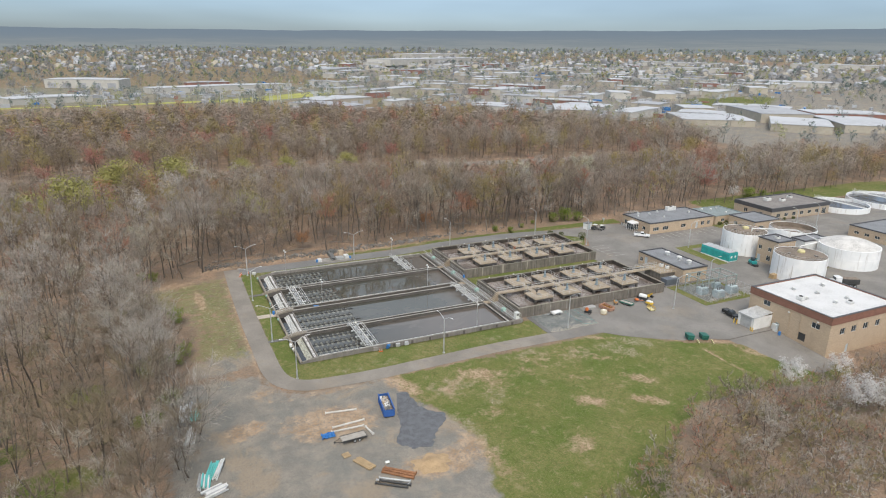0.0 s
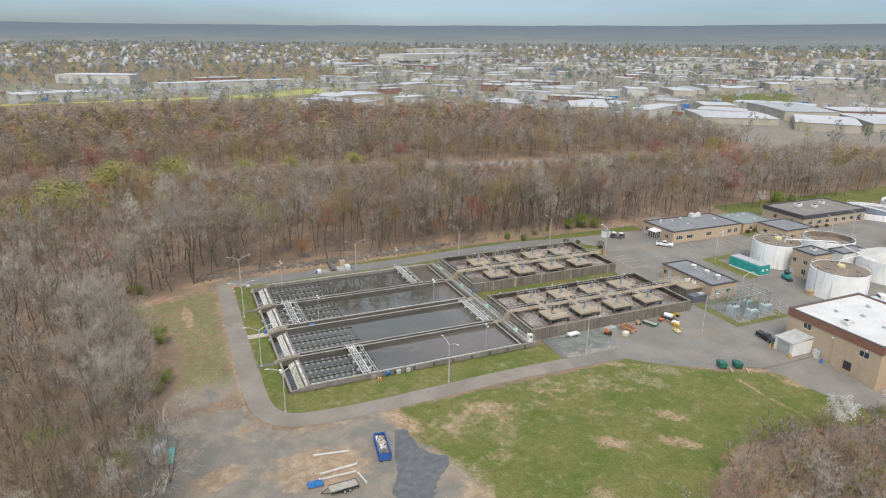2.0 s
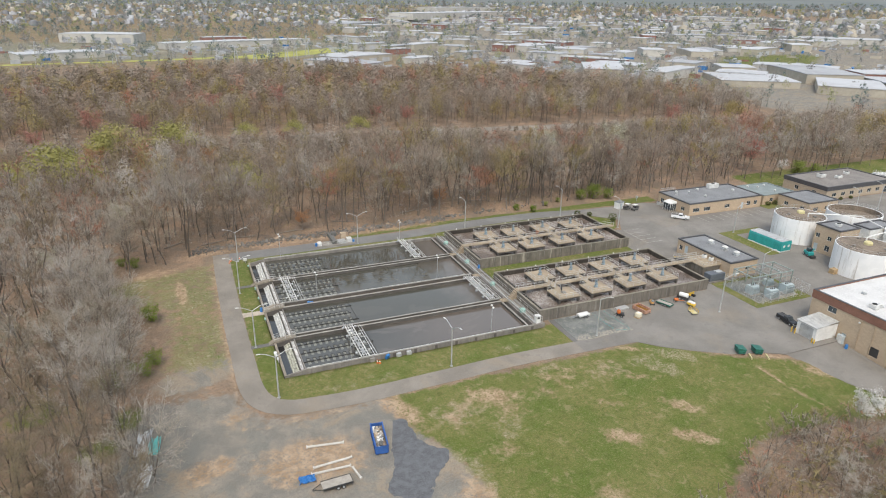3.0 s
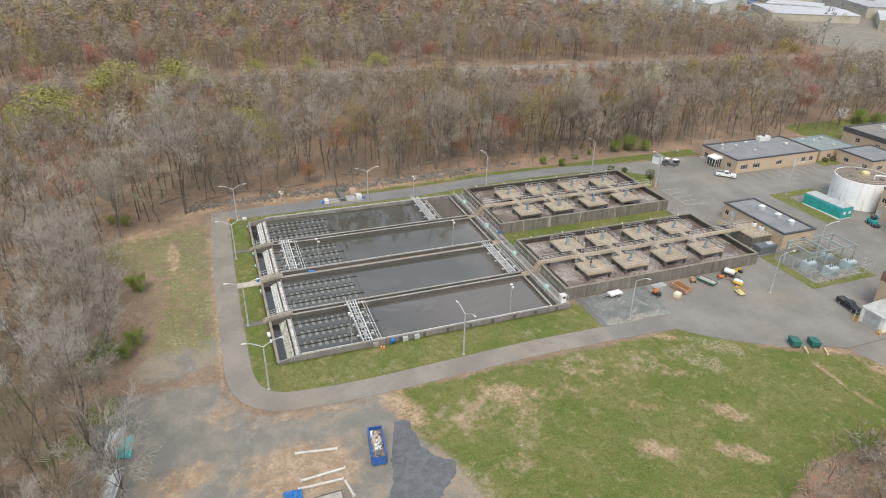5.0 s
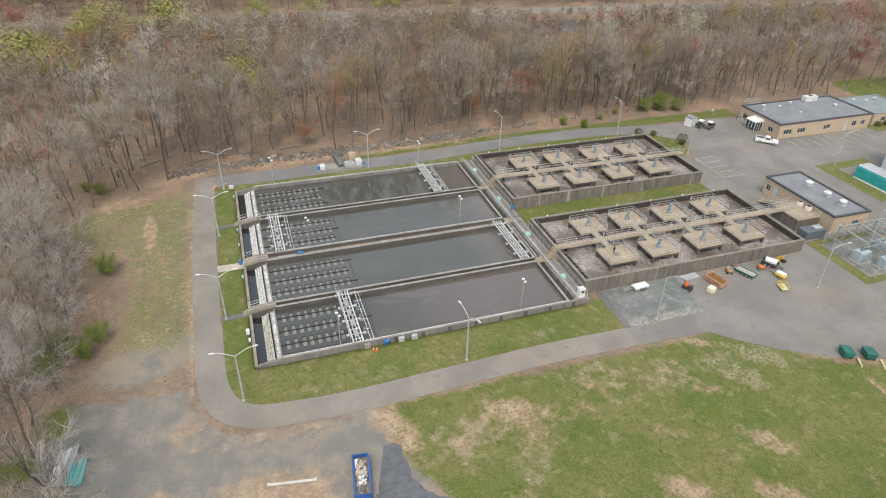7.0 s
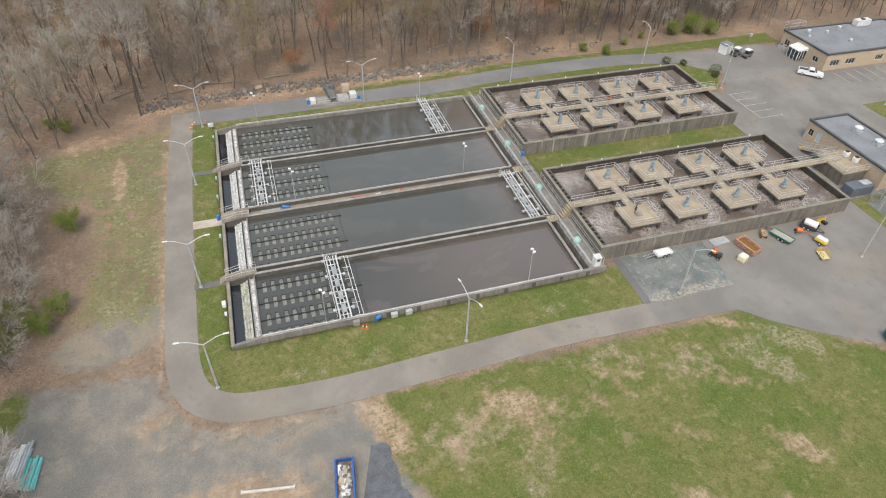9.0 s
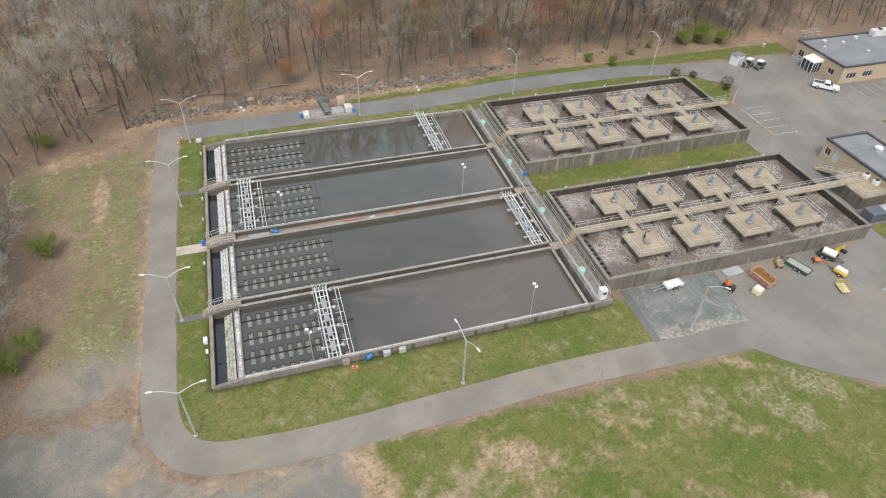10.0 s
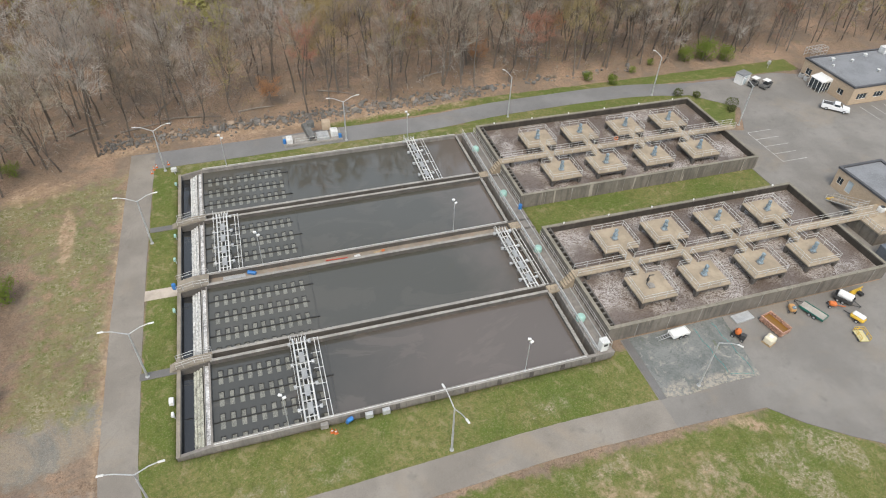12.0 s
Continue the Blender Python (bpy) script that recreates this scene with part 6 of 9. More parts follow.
# ---- grit screen north of the basin ----
def grit_screen():
    t = thing("grit_screen", 23, 60.6, 0.05, "grit screen with white tanks and dark inclined conveyor", "grit screen")
    for nm, c, s, m, bv, *turn in (
            ("slab", (0, 0, 0.1), (10.6, 3.6, 0.2), CONCRETE_PALE, 0.02), ("tank", (-4.2, -0.3, 0.6), (1.1, 1.6, 0.9), WHITE_STEEL, 0.08), ("tank", (4.0, 0.2, 0.7), (1.3, 1.7, 1.1), WHITE_STEEL, 0.08),
            ("conveyor", (-0.6, 0.3, 1.5), (1.2, 3.2, 1.0), MACHINE, 0.06, 20, 32), ("hopper", (0.0, 1.2, 2.4), (1.3, 1.2, 1.1), MACHINE, 0.08), ("platform", (1.8, -0.4, 0.6), (2.2, 2.2, 0.7), GALV, 0.03),
            ("crate", (2.9, 2.2, 1.3), (1.5, 1.3, 1.6), TIMBER_PALE, 0.03), ("kerb", (0, -1.7, 0.3), (10.2, 0.2, 0.3), CONCRETE_PALE, 0.02)):
        bm = bmesh.new()
        cbox(bm, c, s, *turn)
        bevel(bm, bv)
        part(nm, bm, m, t)
    fenced(t, [(-3.2, -1.4, 0.2), (2.9, -1.4, 0.2)], RAIL, 1.1, 1.2)



grit_screen()


# ---- hoses on the gravel pad and repair goods on the middle walkway ----
for a, b in (((64.6, 1.2), (64.8, -6.4)), ((67.6, 1.3), (68.0, -7.2)), ((64.9, -6.6), (67.9, -7.4))):
    t = thing("hose", a[0], a[1], 0.1, "thin teal hose lying on the gravel pad", "hose", "hoses on the gravel pad")
    bm = bmesh.new()
    line = [(a[0] + (b[0] - a[0]) * k / 10 + 0.12 * math.sin(k * 1.7), a[1] + (b[1] - a[1]) * k / 10) for k in range(11)]
    for p, q in zip(line, line[1:]):
        tube(bm, (p[0] - a[0], p[1] - a[1], 0.03), (q[0] - a[0], q[1] - a[1], 0.03), 0.022, n=5)
    part("tube", bm, TEAL, t)

simple("red_pole", 21.6, 26.9, 0.1, "long red pole lying on the middle walkway", "pole", [("shaft", (0, 0, 0.08), (3.2, 0.14, 0.14), RED, 0.03)], rz=-3)
simple("board", 27.7, 26.85, 0.1, "tan boards lying on the middle walkway", "boards", [("plank", (0, 0.15, 0.04), (1.3, 0.24, 0.07), TIMBER, 0.01, 6), ("plank", (0.1, -0.2, 0.04), (1.0, 0.22, 0.07), TIMBER_PALE, 0.01, -9), ("sack", (0.8, 0.1, 0.15), (0.5, 0.4, 0.3), ORANGE, 0.1)])
simple("board", 24.6, 26.9, 0.1, "pale boards lying on the middle walkway", "boards", [("plank", (0, 0, 0.05), (0.9, 0.5, 0.08), WHITE_STEEL, 0.02, 12)])

simple("meter_cabinet", 104.4, -26.2, -0.5, "pale blue-grey meter cabinet against the brick wall", "cabinet", [("body", (0, 0, 0.95), (0.7, 1.3, 1.9), DOOR_PAINT, 0.04), ("door", (-0.37, 0, 0.95), (0.04, 1.1, 1.7), WHITE_STEEL, 0), ("base", (0, 0, 0.0), (0.8, 1.4, 0.2), CONCRETE, 0)])
b = thing("barrel", 103.6, -28.2, gz(103.6, -28.2) + 0.06, "blue plastic barrel standing by the brick wall", "barrel", "blue barrels")
bm = bmesh.new()
lathe(bm, [(0, 0), (0.27, 0), (0.3, 0.15), (0.28, 0.3), (0.3, 0.45), (0.28, 0.6), (0.3, 0.75), (0.26, 0.9), (0, 0.9)], 14)
part("body", bm, BLUE_PLASTIC, b, smooth=True)

# ---- substation ----
def substation():
    f = thing("fence", 0, 0, 0.06, "galvanised chain-link fence round the substation", "fence")
    pts = [(103.4, 3.2), (103.0, -8.6), (117.6, -8.2), (118.2, 3.2), (103.4, 3.2)]
    for (ax, ay), (bx, by) in zip(pts, pts[1:]):
        n = round(math.hypot(bx - ax, by - ay) / 2.4)
        for k in range(n):
            bm = bmesh.new()
            x, y = ax + (bx - ax) * k / n, ay + (by - ay) * k / n
            tube(bm, (x, y, 0), (x, y, 2.4), 0.05, n=6)
            part("post", bm, GALV, f)
        bm = bmesh.new()
        for z in (0.1, 0.5, 0.9, 1.3, 1.7, 2.05, 2.35):
            tube(bm, (ax, ay, z), (bx, by, z), 0.012 if z < 2.3 else 0.035, n=4, caps=False)
        m = round(math.hypot(bx - ax, by - ay) / 0.45)
        for k in range(m):
            x, y = ax + (bx - ax) * k / m, ay + (by - ay) * k / m
            tube(bm, (x, y, 0.1), (x + (bx - ax) / m * 3, y + (by - ay) / m * 3, 2.35), 0.008, n=3, caps=False)
        part("mesh_panel", bm, GALV, f)
    for x, y, s in ((105.2, -3.4, 1.0), (107.6, -6.6, 1.0), (113.2, -5.8, 1.05), (112.4, -1.4, 0.8)):
        t = thing("transformer", x, y, 0.08, "pale blue-grey transformer with cooling fins", "transformer", "transformers in the substation")
        bm = bmesh.new()
        box(bm, -1.5 * s, 1.5 * s, -1.3 * s, 1.3 * s, 0, 0.2)
        part("plinth", bm, CONCRETE_PALE, t)
        bm = bmesh.new()
        box(bm, -1.15 * s, 1.15 * s, -0.8 * s, 0.8 * s, 0.2, 2.2 * s)
        bevel(bm, 0.06)
        part("tank", bm, TRANSFORMER, t)
        for k in range(7):
            for e in (-1, 1):
                bm = bmesh.new()
                cbox(bm, ((-0.9 + 0.3 * k) * s, e * 1.02 * s, 1.15 * s), (0.07, 0.42 * s, 1.5 * s))
                part("fin", bm, TRANSFORMER, t)
        for k in range(3):
            bm = bmesh.new()
            lathe(bm, [(0.1, 2.2 * s), (0.16, 2.35 * s), (0.08, 2.5 * s), (0.14, 2.65 * s), (0.05, 2.9 * s), (0.0, 2.9 * s)], 8, ((-0.6 + 0.6 * k) * s, 0))
            part("bushing", bm, MACHINE, t)
    g = thing("substation_gantry", 0, 0, 0.08, "grey-green steel gantry of posts and beams over the substation", "gantry")
    for y in (2.0, -3.6):
        for x in (104.6, 109.0, 113.4, 117.0):
            bm = bmesh.new()
            box(bm, x - 0.09, x + 0.09, y - 0.09, y + 0.09, 0, 4.0)
            part("post", bm, GANTRY, g)
        bm = bmesh.new()
        box(bm, 104.4, 117.2, y - 0.1, y + 0.1, 4.0, 4.2)
        part("beam", bm, GANTRY, g)
        bm = bmesh.new()
        box(bm, 104.4, 117.2, y - 0.07, y + 0.07, 2.9, 3.05)
        part("beam", bm, GANTRY, g)
    for x in (104.6, 109.0, 113.4, 117.0):
        bm = bmesh.new()
        box(bm, x - 0.12, x + 0.12, -3.5, 1.9, 4.01, 4.18)
        part("beam", bm, GANTRY, g)
    for k in range(8):
        bm = bmesh.new()
        x = 105.4 + 1.5 * k
        tube(bm, (x, -3.4, 3.8), (x, 1.8, 3.8), 0.03, n=4)
        lathe(bm, [(0.1, 3.8), (0.14, 3.9), (0.1, 4.0)], 6, (x, -3.5))
        part("busbar", bm, GALV, g)


TRANSFORMER = worn("pale_blue_grey_paint", (0.40, 0.47, 0.49), 0.8, 1.1, 0.55)
GANTRY = worn("grey_green_steel", (0.26, 0.31, 0.29), 0.75, 1.2, 0.6)
substation()


# ---- teal container beside the digester ----
def container():
    t = thing("sludge_container", 135.0, 18.6, 0.06, "long teal container with grey sloped roof beside the digester", "container", rz=2)
    bm = bmesh.new()
    wedge(bm, [(-1.9, 0.3), (1.9, 0.3), (1.9, 2.5), (1.72, 2.95), (-1.72, 2.95), (-1.9, 2.5)], -5.3, 5.3)
    part("body", bm, TEAL, t)
    bm = bmesh.new()
    wedge(bm, [(-1.8, 2.96), (1.8, 2.96), (1.2, 3.1), (-1.2, 3.1)], -5.2, 5.2)
    part("roof_sheet", bm, GALV, t)
    for k in range(9):
        bm = bmesh.new()
        y = -4.9 + k * 1.22
        box(bm, -1.94, -1.9, y, y + 0.09, 0.35, 2.45)
        part("rib", bm, TEAL, t)
    bm = bmesh.new()
    box(bm, -2.05, 1.9, -5.2, 5.2, 0.0, 0.29)
    part("skid", bm, WHITE, t)
    for x in (-0.9, 0.8):
        bm = bmesh.new()
        cbox(bm, (x, -5.36, 1.6), (0.6, 0.12, 0.6))
        part("hatch", bm, WHITE, t)


container()


TAN_ORANGE = worn("tan_orange_paint", (0.55, 0.30, 0.12), 0.8, 1.1, 0.5)
SAND = worn("orange_sand", (0.41, 0.285, 0.165), 0.72, 1.2, 0.95, 0, 0.9, 9, 0.03)
AQUA = worn("turquoise_pipe", (0.12, 0.55, 0.52), 0.85, 1.1, 0.5)


# ---- vehicles ----
def pickup(x, y, rz, paint, label):
    t = thing("pickup_truck", x, y, gz(x, y) + 0.06, label, "pickup truck", "vehicles in the yard", rz=rz)
    s = 0.8 if paint is BLACK_PAINT else 0.92
    t.scale = (s, s, s)
    bm = bmesh.new()
    wedge(bm, [(-2.85, 0.45), (2.8, 0.45), (2.85, 0.8), (2.75, 1.05), (1.35, 1.18), (-0.6, 1.18), (-0.6, 1.16), (-2.85, 1.14)], -0.95, 0.95)
    bevel(bm, 0.05)
    part("body", bm, paint, t)
    bm = bmesh.new()
    a = [(-0.62, 1.15), (1.3, 1.15), (0.62, 1.82), (-0.5, 1.82)]
    wedge(bm, a, -0.86, 0.86)
    part("cab", bm, paint, t)
    bm = bmesh.new()
    wedge(bm, [(1.08, 1.2), (1.32, 1.2), (0.7, 1.79), (0.5, 1.79)], -0.78, 0.78)
    part("windscreen", bm, GLASS, t)
    for s in (-1, 1):
        bm = bmesh.new()
        box(bm, -0.45, 0.75, s * 0.87 - 0.01, s * 0.87 + 0.01, 1.24, 1.7)
        part("side_window", bm, GLASS, t)
        bm = bmesh.new()
        cbox(bm, (2.8, s * 0.7, 0.85), (0.14, 0.34, 0.2))
        part("headlight", bm, WHITE, t)
    bm = bmesh.new()
    box(bm, -2.72, -0.7, -0.79, 0.79, 1.1, 1.37)
    part("bed_cover", bm, DARK_STEEL, t)
    for b in ((-2.85, -0.66, -0.95, -0.8), (-2.85, -0.66, 0.8, 0.95), (-2.85, -2.73, -0.8, 0.8)):
        bm = bmesh.new()
        box(bm, *b, 1.14, 1.42)
        part("bed_side", bm, paint, t)
    bm = bmesh.new()
    box(bm, 2.78, 2.95, -0.9, 0.9, 0.42, 0.62)
    part("bumper", bm, GALV, t)
    for wx in (-1.75, 1.85):
        for s in (-1, 1):
            wheel(t, wx, s * 0.86, 0.4)


pickup(127.6, 45.2, -45, WHITE_PAINT, "white pickup truck parked by the office block")
pickup(101.0, -16.6, -96, BLACK_PAINT, "black pickup truck parked by the loading annex")
pickup(178.0, 9.5, 110, WHITE_PAINT, "white pickup truck among parked vehicles")
pickup(182.0, 12.5, 110, WHITE_PAINT, "white pickup truck among parked vehicles")
pickup(186.0, 14.5, 110, WHITE_PAINT, "white pickup truck among parked vehicles")
pickup(143.2, -17.2, -60, WHITE_PAINT, "white pickup truck behind the white-roofed building")


def dump_truck(x, y, rz):
    t = thing("dump_truck", x, y, 0.06, "white dump truck with dark tipping body", "dump truck", "vehicles in the yard", rz=rz)
    for nm, c, s, m, bv, *turn in (("chassis", (0, 0, 0.8), (7.0, 0.9, 0.3), DARK_STEEL, 0), ("hood", (2.9, 0, 1.4), (1.5, 1.7, 1.0), WHITE_PAINT, 0.12), ("cab", (1.5, 0, 1.95), (1.6, 2.1, 1.9), WHITE_PAINT, 0.1),
                                   ("windscreen", (2.31, 0, 2.35), (0.06, 1.8, 0.7), GLASS, 0), ("tipping_body", (-1.7, 0, 1.75), (4.4, 2.3, 1.4), DARK_STEEL, 0.04), ("load", (-1.7, 0, 2.47), (4.1, 2.0, 0.1), ROOF_DIRTY, 0)):
        bm = bmesh.new()
        cbox(bm, c, s, *turn)
        if bv:
            bevel(bm, bv)
        part(nm, bm, m, t)
    for wx in (-2.9, -1.7, 2.7):
        for s in (-1, 1):
            wheel(t, wx, s * 0.95, 0.5, 0.3)


dump_truck(146.5, -13.8, 150)


def utility_cart(x, y, rz):
    t = thing("utility_cart", x, y, 0.06, "small white and black utility cart", "utility cart", "vehicles in the yard", rz=rz)
    for nm, c, s, m, bv in (("body", (0, 0, 0.6), (2.6, 1.3, 0.5), MACHINE, 0.06), ("roof", (0.2, 0, 1.85), (1.5, 1.3, 0.08), WHITE, 0.02), ("seat", (0.1, 0, 1.0), (0.6, 1.1, 0.4), BLACK, 0.06), ("bed", (-0.95, 0, 1.0), (0.9, 1.3, 0.35), DARK_STEEL, 0.03)):
        bm = bmesh.new()
        cbox(bm, c, s)
        bevel(bm, bv)
        part(nm, bm, m, t)
    for px in (-0.45, 0.85):
        for s in (-1, 1):
            bm = bmesh.new()
            tube(bm, (px, s * 0.6, 0.8), (px, s * 0.6, 1.84), 0.03, n=4)
            part("post", bm, DARK_STEEL, t)
            wheel(t, px * 1.2 - 0.1, s * 0.6, 0.28)


utility_cart(117.8, 58.6, 20)
utility_cart(119.9, 57.2, 200)
simple("shed", 116.2, 60.6, 0, "small white shed at the edge of the car park", "shed", [("body", (0, 0, 1.1), (2.4, 2.0, 2.2), WHITE, 0.03), ("roof", (0, 0, 2.28), (2.7, 2.3, 0.16), ROOF_GREY, 0.03), ("door", (-0.3, -1.02, 0.95), (0.9, 0.04, 1.9), DOOR_PAINT, 0)], rz=15)


def excavator(x, y, rz):
    t = thing("small_loader", x, y, 0.06, "small teal loader parked by the digester", "loader", "vehicles in the yard", rz=rz)
    for nm, c, s, m, bv, *turn in (("body", (0, 0, 0.9), (2.4, 1.5, 1.0), TEAL, 0.1), ("cab", (0.1, 0, 1.8), (1.1, 1.2, 1.0), GLASS, 0.05), ("boom", (1.3, 0, 1.9), (2.0, 0.25, 0.25), TEAL, 0.03, 0, 0, -50), ("bucket", (1.9, 0, 0.4), (0.7, 1.4, 0.6), DARK_STEEL, 0.05)):
        bm = bmesh.new()
        cbox(bm, c, s, *turn)
        bevel(bm, bv)
        part(nm, bm, m, t)
    for wx in (-0.8, 0.8):
        for s in (-1, 1):
            wheel(t, wx, s * 0.75, 0.42)


excavator(138.6, 9.0, 250)
simple("wood_crate", 134.6, -1.6, 0.06, "tan timber pallet load beside the digester", "crate", [("pallet", (0, 0, 0.1), (2.4, 1.6, 0.2), TIMBER, 0.02), ("load", (0, 0, 0.7), (2.1, 1.4, 1.0), TIMBER, 0.05)])
for x, y, a in ((81.9, -22.4, -20), (84.9, -23.6, -20)):
    z = gz(x, y)
    t = thing("rubbish_bin", x, y, z + 0.05, "dark green steel rubbish container with sloped lid", "rubbish container", "green rubbish containers", rz=a)
    t.scale = (0.8, 0.8, 0.8)
    bm = bmesh.new()
    wedge(bm, [(-0.85, 0.25), (0.85, 0.25), (1.0, 1.3), (-1.0, 1.6)], -1.1, 1.1)
    bevel(bm, 0.04)
    part("body", bm, GREEN, t)
    bm = bmesh.new()
    wedge(bm, [(-1.08, 1.62), (1.08, 1.31), (1.08, 1.37), (-1.08, 1.7)], -1.15, 1.15)
    part("lid", bm, GREEN, t)
    for s in (-1, 1):
        bm = bmesh.new()
        cbox(bm, (0, s * 1.2, 0.9), (1.2, 0.12, 0.2))
        part("fork_pocket", bm, GREEN, t)
        bm = bmesh.new()
        cbox(bm, (0.7, s * 0.9, 0.12), (0.3, 0.2, 0.26))
        part("foot", bm, DARK_STEEL, t)
    b = thing("timber_stop", x + 0.6, y - 2.0, gz(x + 0.6, y - 2) + 0.03, "pale timber stop post by the bins", "post", "timber posts by the bins", rz=60)
    bm = bmesh.new()
    box(bm, -0.9, 0.9, -0.1, 0.1, 0, 0.35)
    part("post", bm, PALE_YELLOW, b)


# ---- equipment parked along the aeration tank ----
def trailer(name, x, y, rz, L, W, deck, label, sides=0.0, z=0.06, tongue=1.4, bed=None):
    t = thing(name, x, y, z, label, "trailer", "trailers and machines in the yard", rz=rz)
    t.scale = (0.86, 0.86, 0.86)
    bm = bmesh.new()
    box(bm, -L / 2, L / 2, -W / 2, W / 2, 0.55, 0.68)
    part("deck", bm, deck, t)
    for b in ((-L / 2, L / 2, -W / 2 - 0.05, -W / 2 + 0.03), (-L / 2, L / 2, W / 2 - 0.03, W / 2 + 0.05), (-L / 2 - 0.05, -L / 2 + 0.03, -W / 2, W / 2)):
        bm = bmesh.new()
        box(bm, *b, 0.45, 0.72 + sides)
        part("side", bm, bed or DARK_STEEL, t)
    bm = bmesh.new()
    tube(bm, (L / 2, -W * 0.4, 0.5), (L / 2 + tongue, 0, 0.45), 0.06, n=4)
    tube(bm, (L / 2, W * 0.4, 0.5), (L / 2 + tongue, 0, 0.45), 0.06, n=4)
    tube(bm, (L / 2 + tongue - 0.2, 0, 0.0), (L / 2 + tongue - 0.2, 0, 0.7), 0.05, n=4)
    part("drawbar", bm, DARK_STEEL, t)
    for wx in (-0.45, 0.45):
        for s in (-1, 1):
            wheel(t, wx - L * 0.08, s * (W / 2 + 0.12), 0.36)
    return t


trailer("flat_trailer", 82.2, -0.9, 110, 4.4, 1.9, PALE_TIMBER, "green flat trailer with worn deck", 0.12, bed=GREEN)
t = trailer("ladder_trailer", 62.0, 0.7, 184, 3.4, 1.5, WHITE, "white trailer with aluminium ladder frame", 0.25, 0.1, 1.2, WHITE)
bm = bmesh.new()
cbox(bm, (0, 0, 0.85), (3.2, 1.4, 0.3))
bevel(bm, 0.1)
part("cover", bm, WHITE, t)
bm = bmesh.new()
for s in (-0.35, 0.35):
    tube(bm, (1.2, s, 0.9), (4.4, s, 0.6), 0.05, n=4)
for k in range(7):
    tube(bm, (1.4 + 0.45 * k, -0.35, 0.88 - 0.04 * k), (1.4 + 0.45 * k, 0.35, 0.88 - 0.04 * k), 0.035, n=4)
part("ladder", bm, GALV, t)


def skip(x, y, z, rz, L, W, h, shell, fill, label, rubbish=0):
    """An open-topped steel container with ribs."""
    t = thing("skip_container", x, y, z, label, "skip", "open skips", rz=rz)
    for b in ((-W / 2, -W / 2 + 0.08, -L / 2, L / 2), (W / 2 - 0.08, W / 2, -L / 2, L / 2), (-W / 2 + 0.08, W / 2 - 0.08, -L / 2, -L / 2 + 0.08), (-W / 2 + 0.08, W / 2 - 0.08, L / 2 - 0.08, L / 2)):
        bm = bmesh.new()
        box(bm, *b, 0.15, h)
        part("side", bm, shell, t)
    for s in (-1, 1):
        for k in range(6):
            bm = bmesh.new()
            y0 = -L / 2 + L * (k + 0.3) / 6
            cbox(bm, (s * (W / 2 + 0.06), y0, h / 2 + 0.08), (0.12, 0.12, h - 0.2))
            part("rib", bm, shell, t)
        bm = bmesh.new()
        box(bm, s * W / 2 - 0.1, s * W / 2 + 0.1, -L / 2, L / 2, h, h + 0.1)
        part("top_rail", bm, shell, t)
        bm = bmesh.new()
        box(bm, s * 0.6 - 0.08, s * 0.6 + 0.08, -L / 2, L / 2, 0.0, 0.15)
        part("runner", bm, DARK_STEEL, t)
    bm = bmesh.new()
    box(bm, -W / 2 + 0.08, W / 2 - 0.08, -L / 2 + 0.08, L / 2 - 0.08, 0.15, h * 0.62)
    part("filling", bm, fill, t)
    rng = random.Random(4)
    for k in range(rubbish):
        bm = bmesh.new()
        s = (rng.uniform(0.3, 1.1), rng.uniform(0.3, 0.9), rng.uniform(0.1, 0.5))
        cbox(bm, (rng.uniform(-W / 2 + 0.6, W / 2 - 0.6), rng.uniform(-L / 2 + 0.6, L / 2 - 0.6), h * 0.62 + rng.uniform(0.0, 0.35)), s, rng.uniform(0, 90), rng.uniform(-25, 25), rng.uniform(-25, 25))
        part("rubbish", bm, (WHITE, PALE_TIMBER, TIMBER_PALE, MACHINE, PALE_TIMBER, WHITE_STEEL)[k % 6], t)
    return t


RUST_WATER = Nodes("rusty_water", 0.08).done((0.22, 0.11, 0.025))
PEELED = worn("peeling_rusty_paint", (0.42, 0.24, 0.17), 0.45, 1.7, 0.8, 0, 1.6, 6)
skip(75.4, -1.5, 0.06, 12, 3.5, 1.8, 0.95, PEELED, RUST_WATER, "rusty open skip holding orange-brown water")
skip(9.9, -22.7, 0.06, -8, 5.6, 1.8, 1.5, BLUE_STEEL, ROOF_DIRTY, "blue open skip half full of rubbish", 34)
simple("steel_plate", 72.2, 1.0, 0.06, "pale steel plate lying by the wall", "plate", [("plate", (0, 0, 0.15), (3.0, 1.4, 0.3), GALV, 0.03)], rz=5)
CREAM = worn("cream_plastic", (0.66, 0.60, 0.46), 0.85, 1.08, 0.5)
simple("tote_tank", 72.9, -3.6, 0.06, "small cream plastic tank on the asphalt", "tank", [("body", (0, 0, 0.6), (1.3, 1.2, 1.0), CREAM, 0.15), ("lid", (0, 0, 1.14), (0.5, 0.5, 0.12), WHITE, 0.04), ("pallet", (0, 0, 0.05), (1.4, 1.3, 0.1), TIMBER, 0)], rz=20)


def small_machine(name, x, y, rz, label, category, pieces, wheels=((-0.5, 0.55), (-0.5, -0.55)), r=0.3):
    t = simple(name, x, y, 0.06, label, category, pieces, "trailers and machines in the yard", rz)
    t.scale = (0.84, 0.84, 0.84)
    for wx, wy in wheels:
        wheel(t, wx, wy, r)
    return t


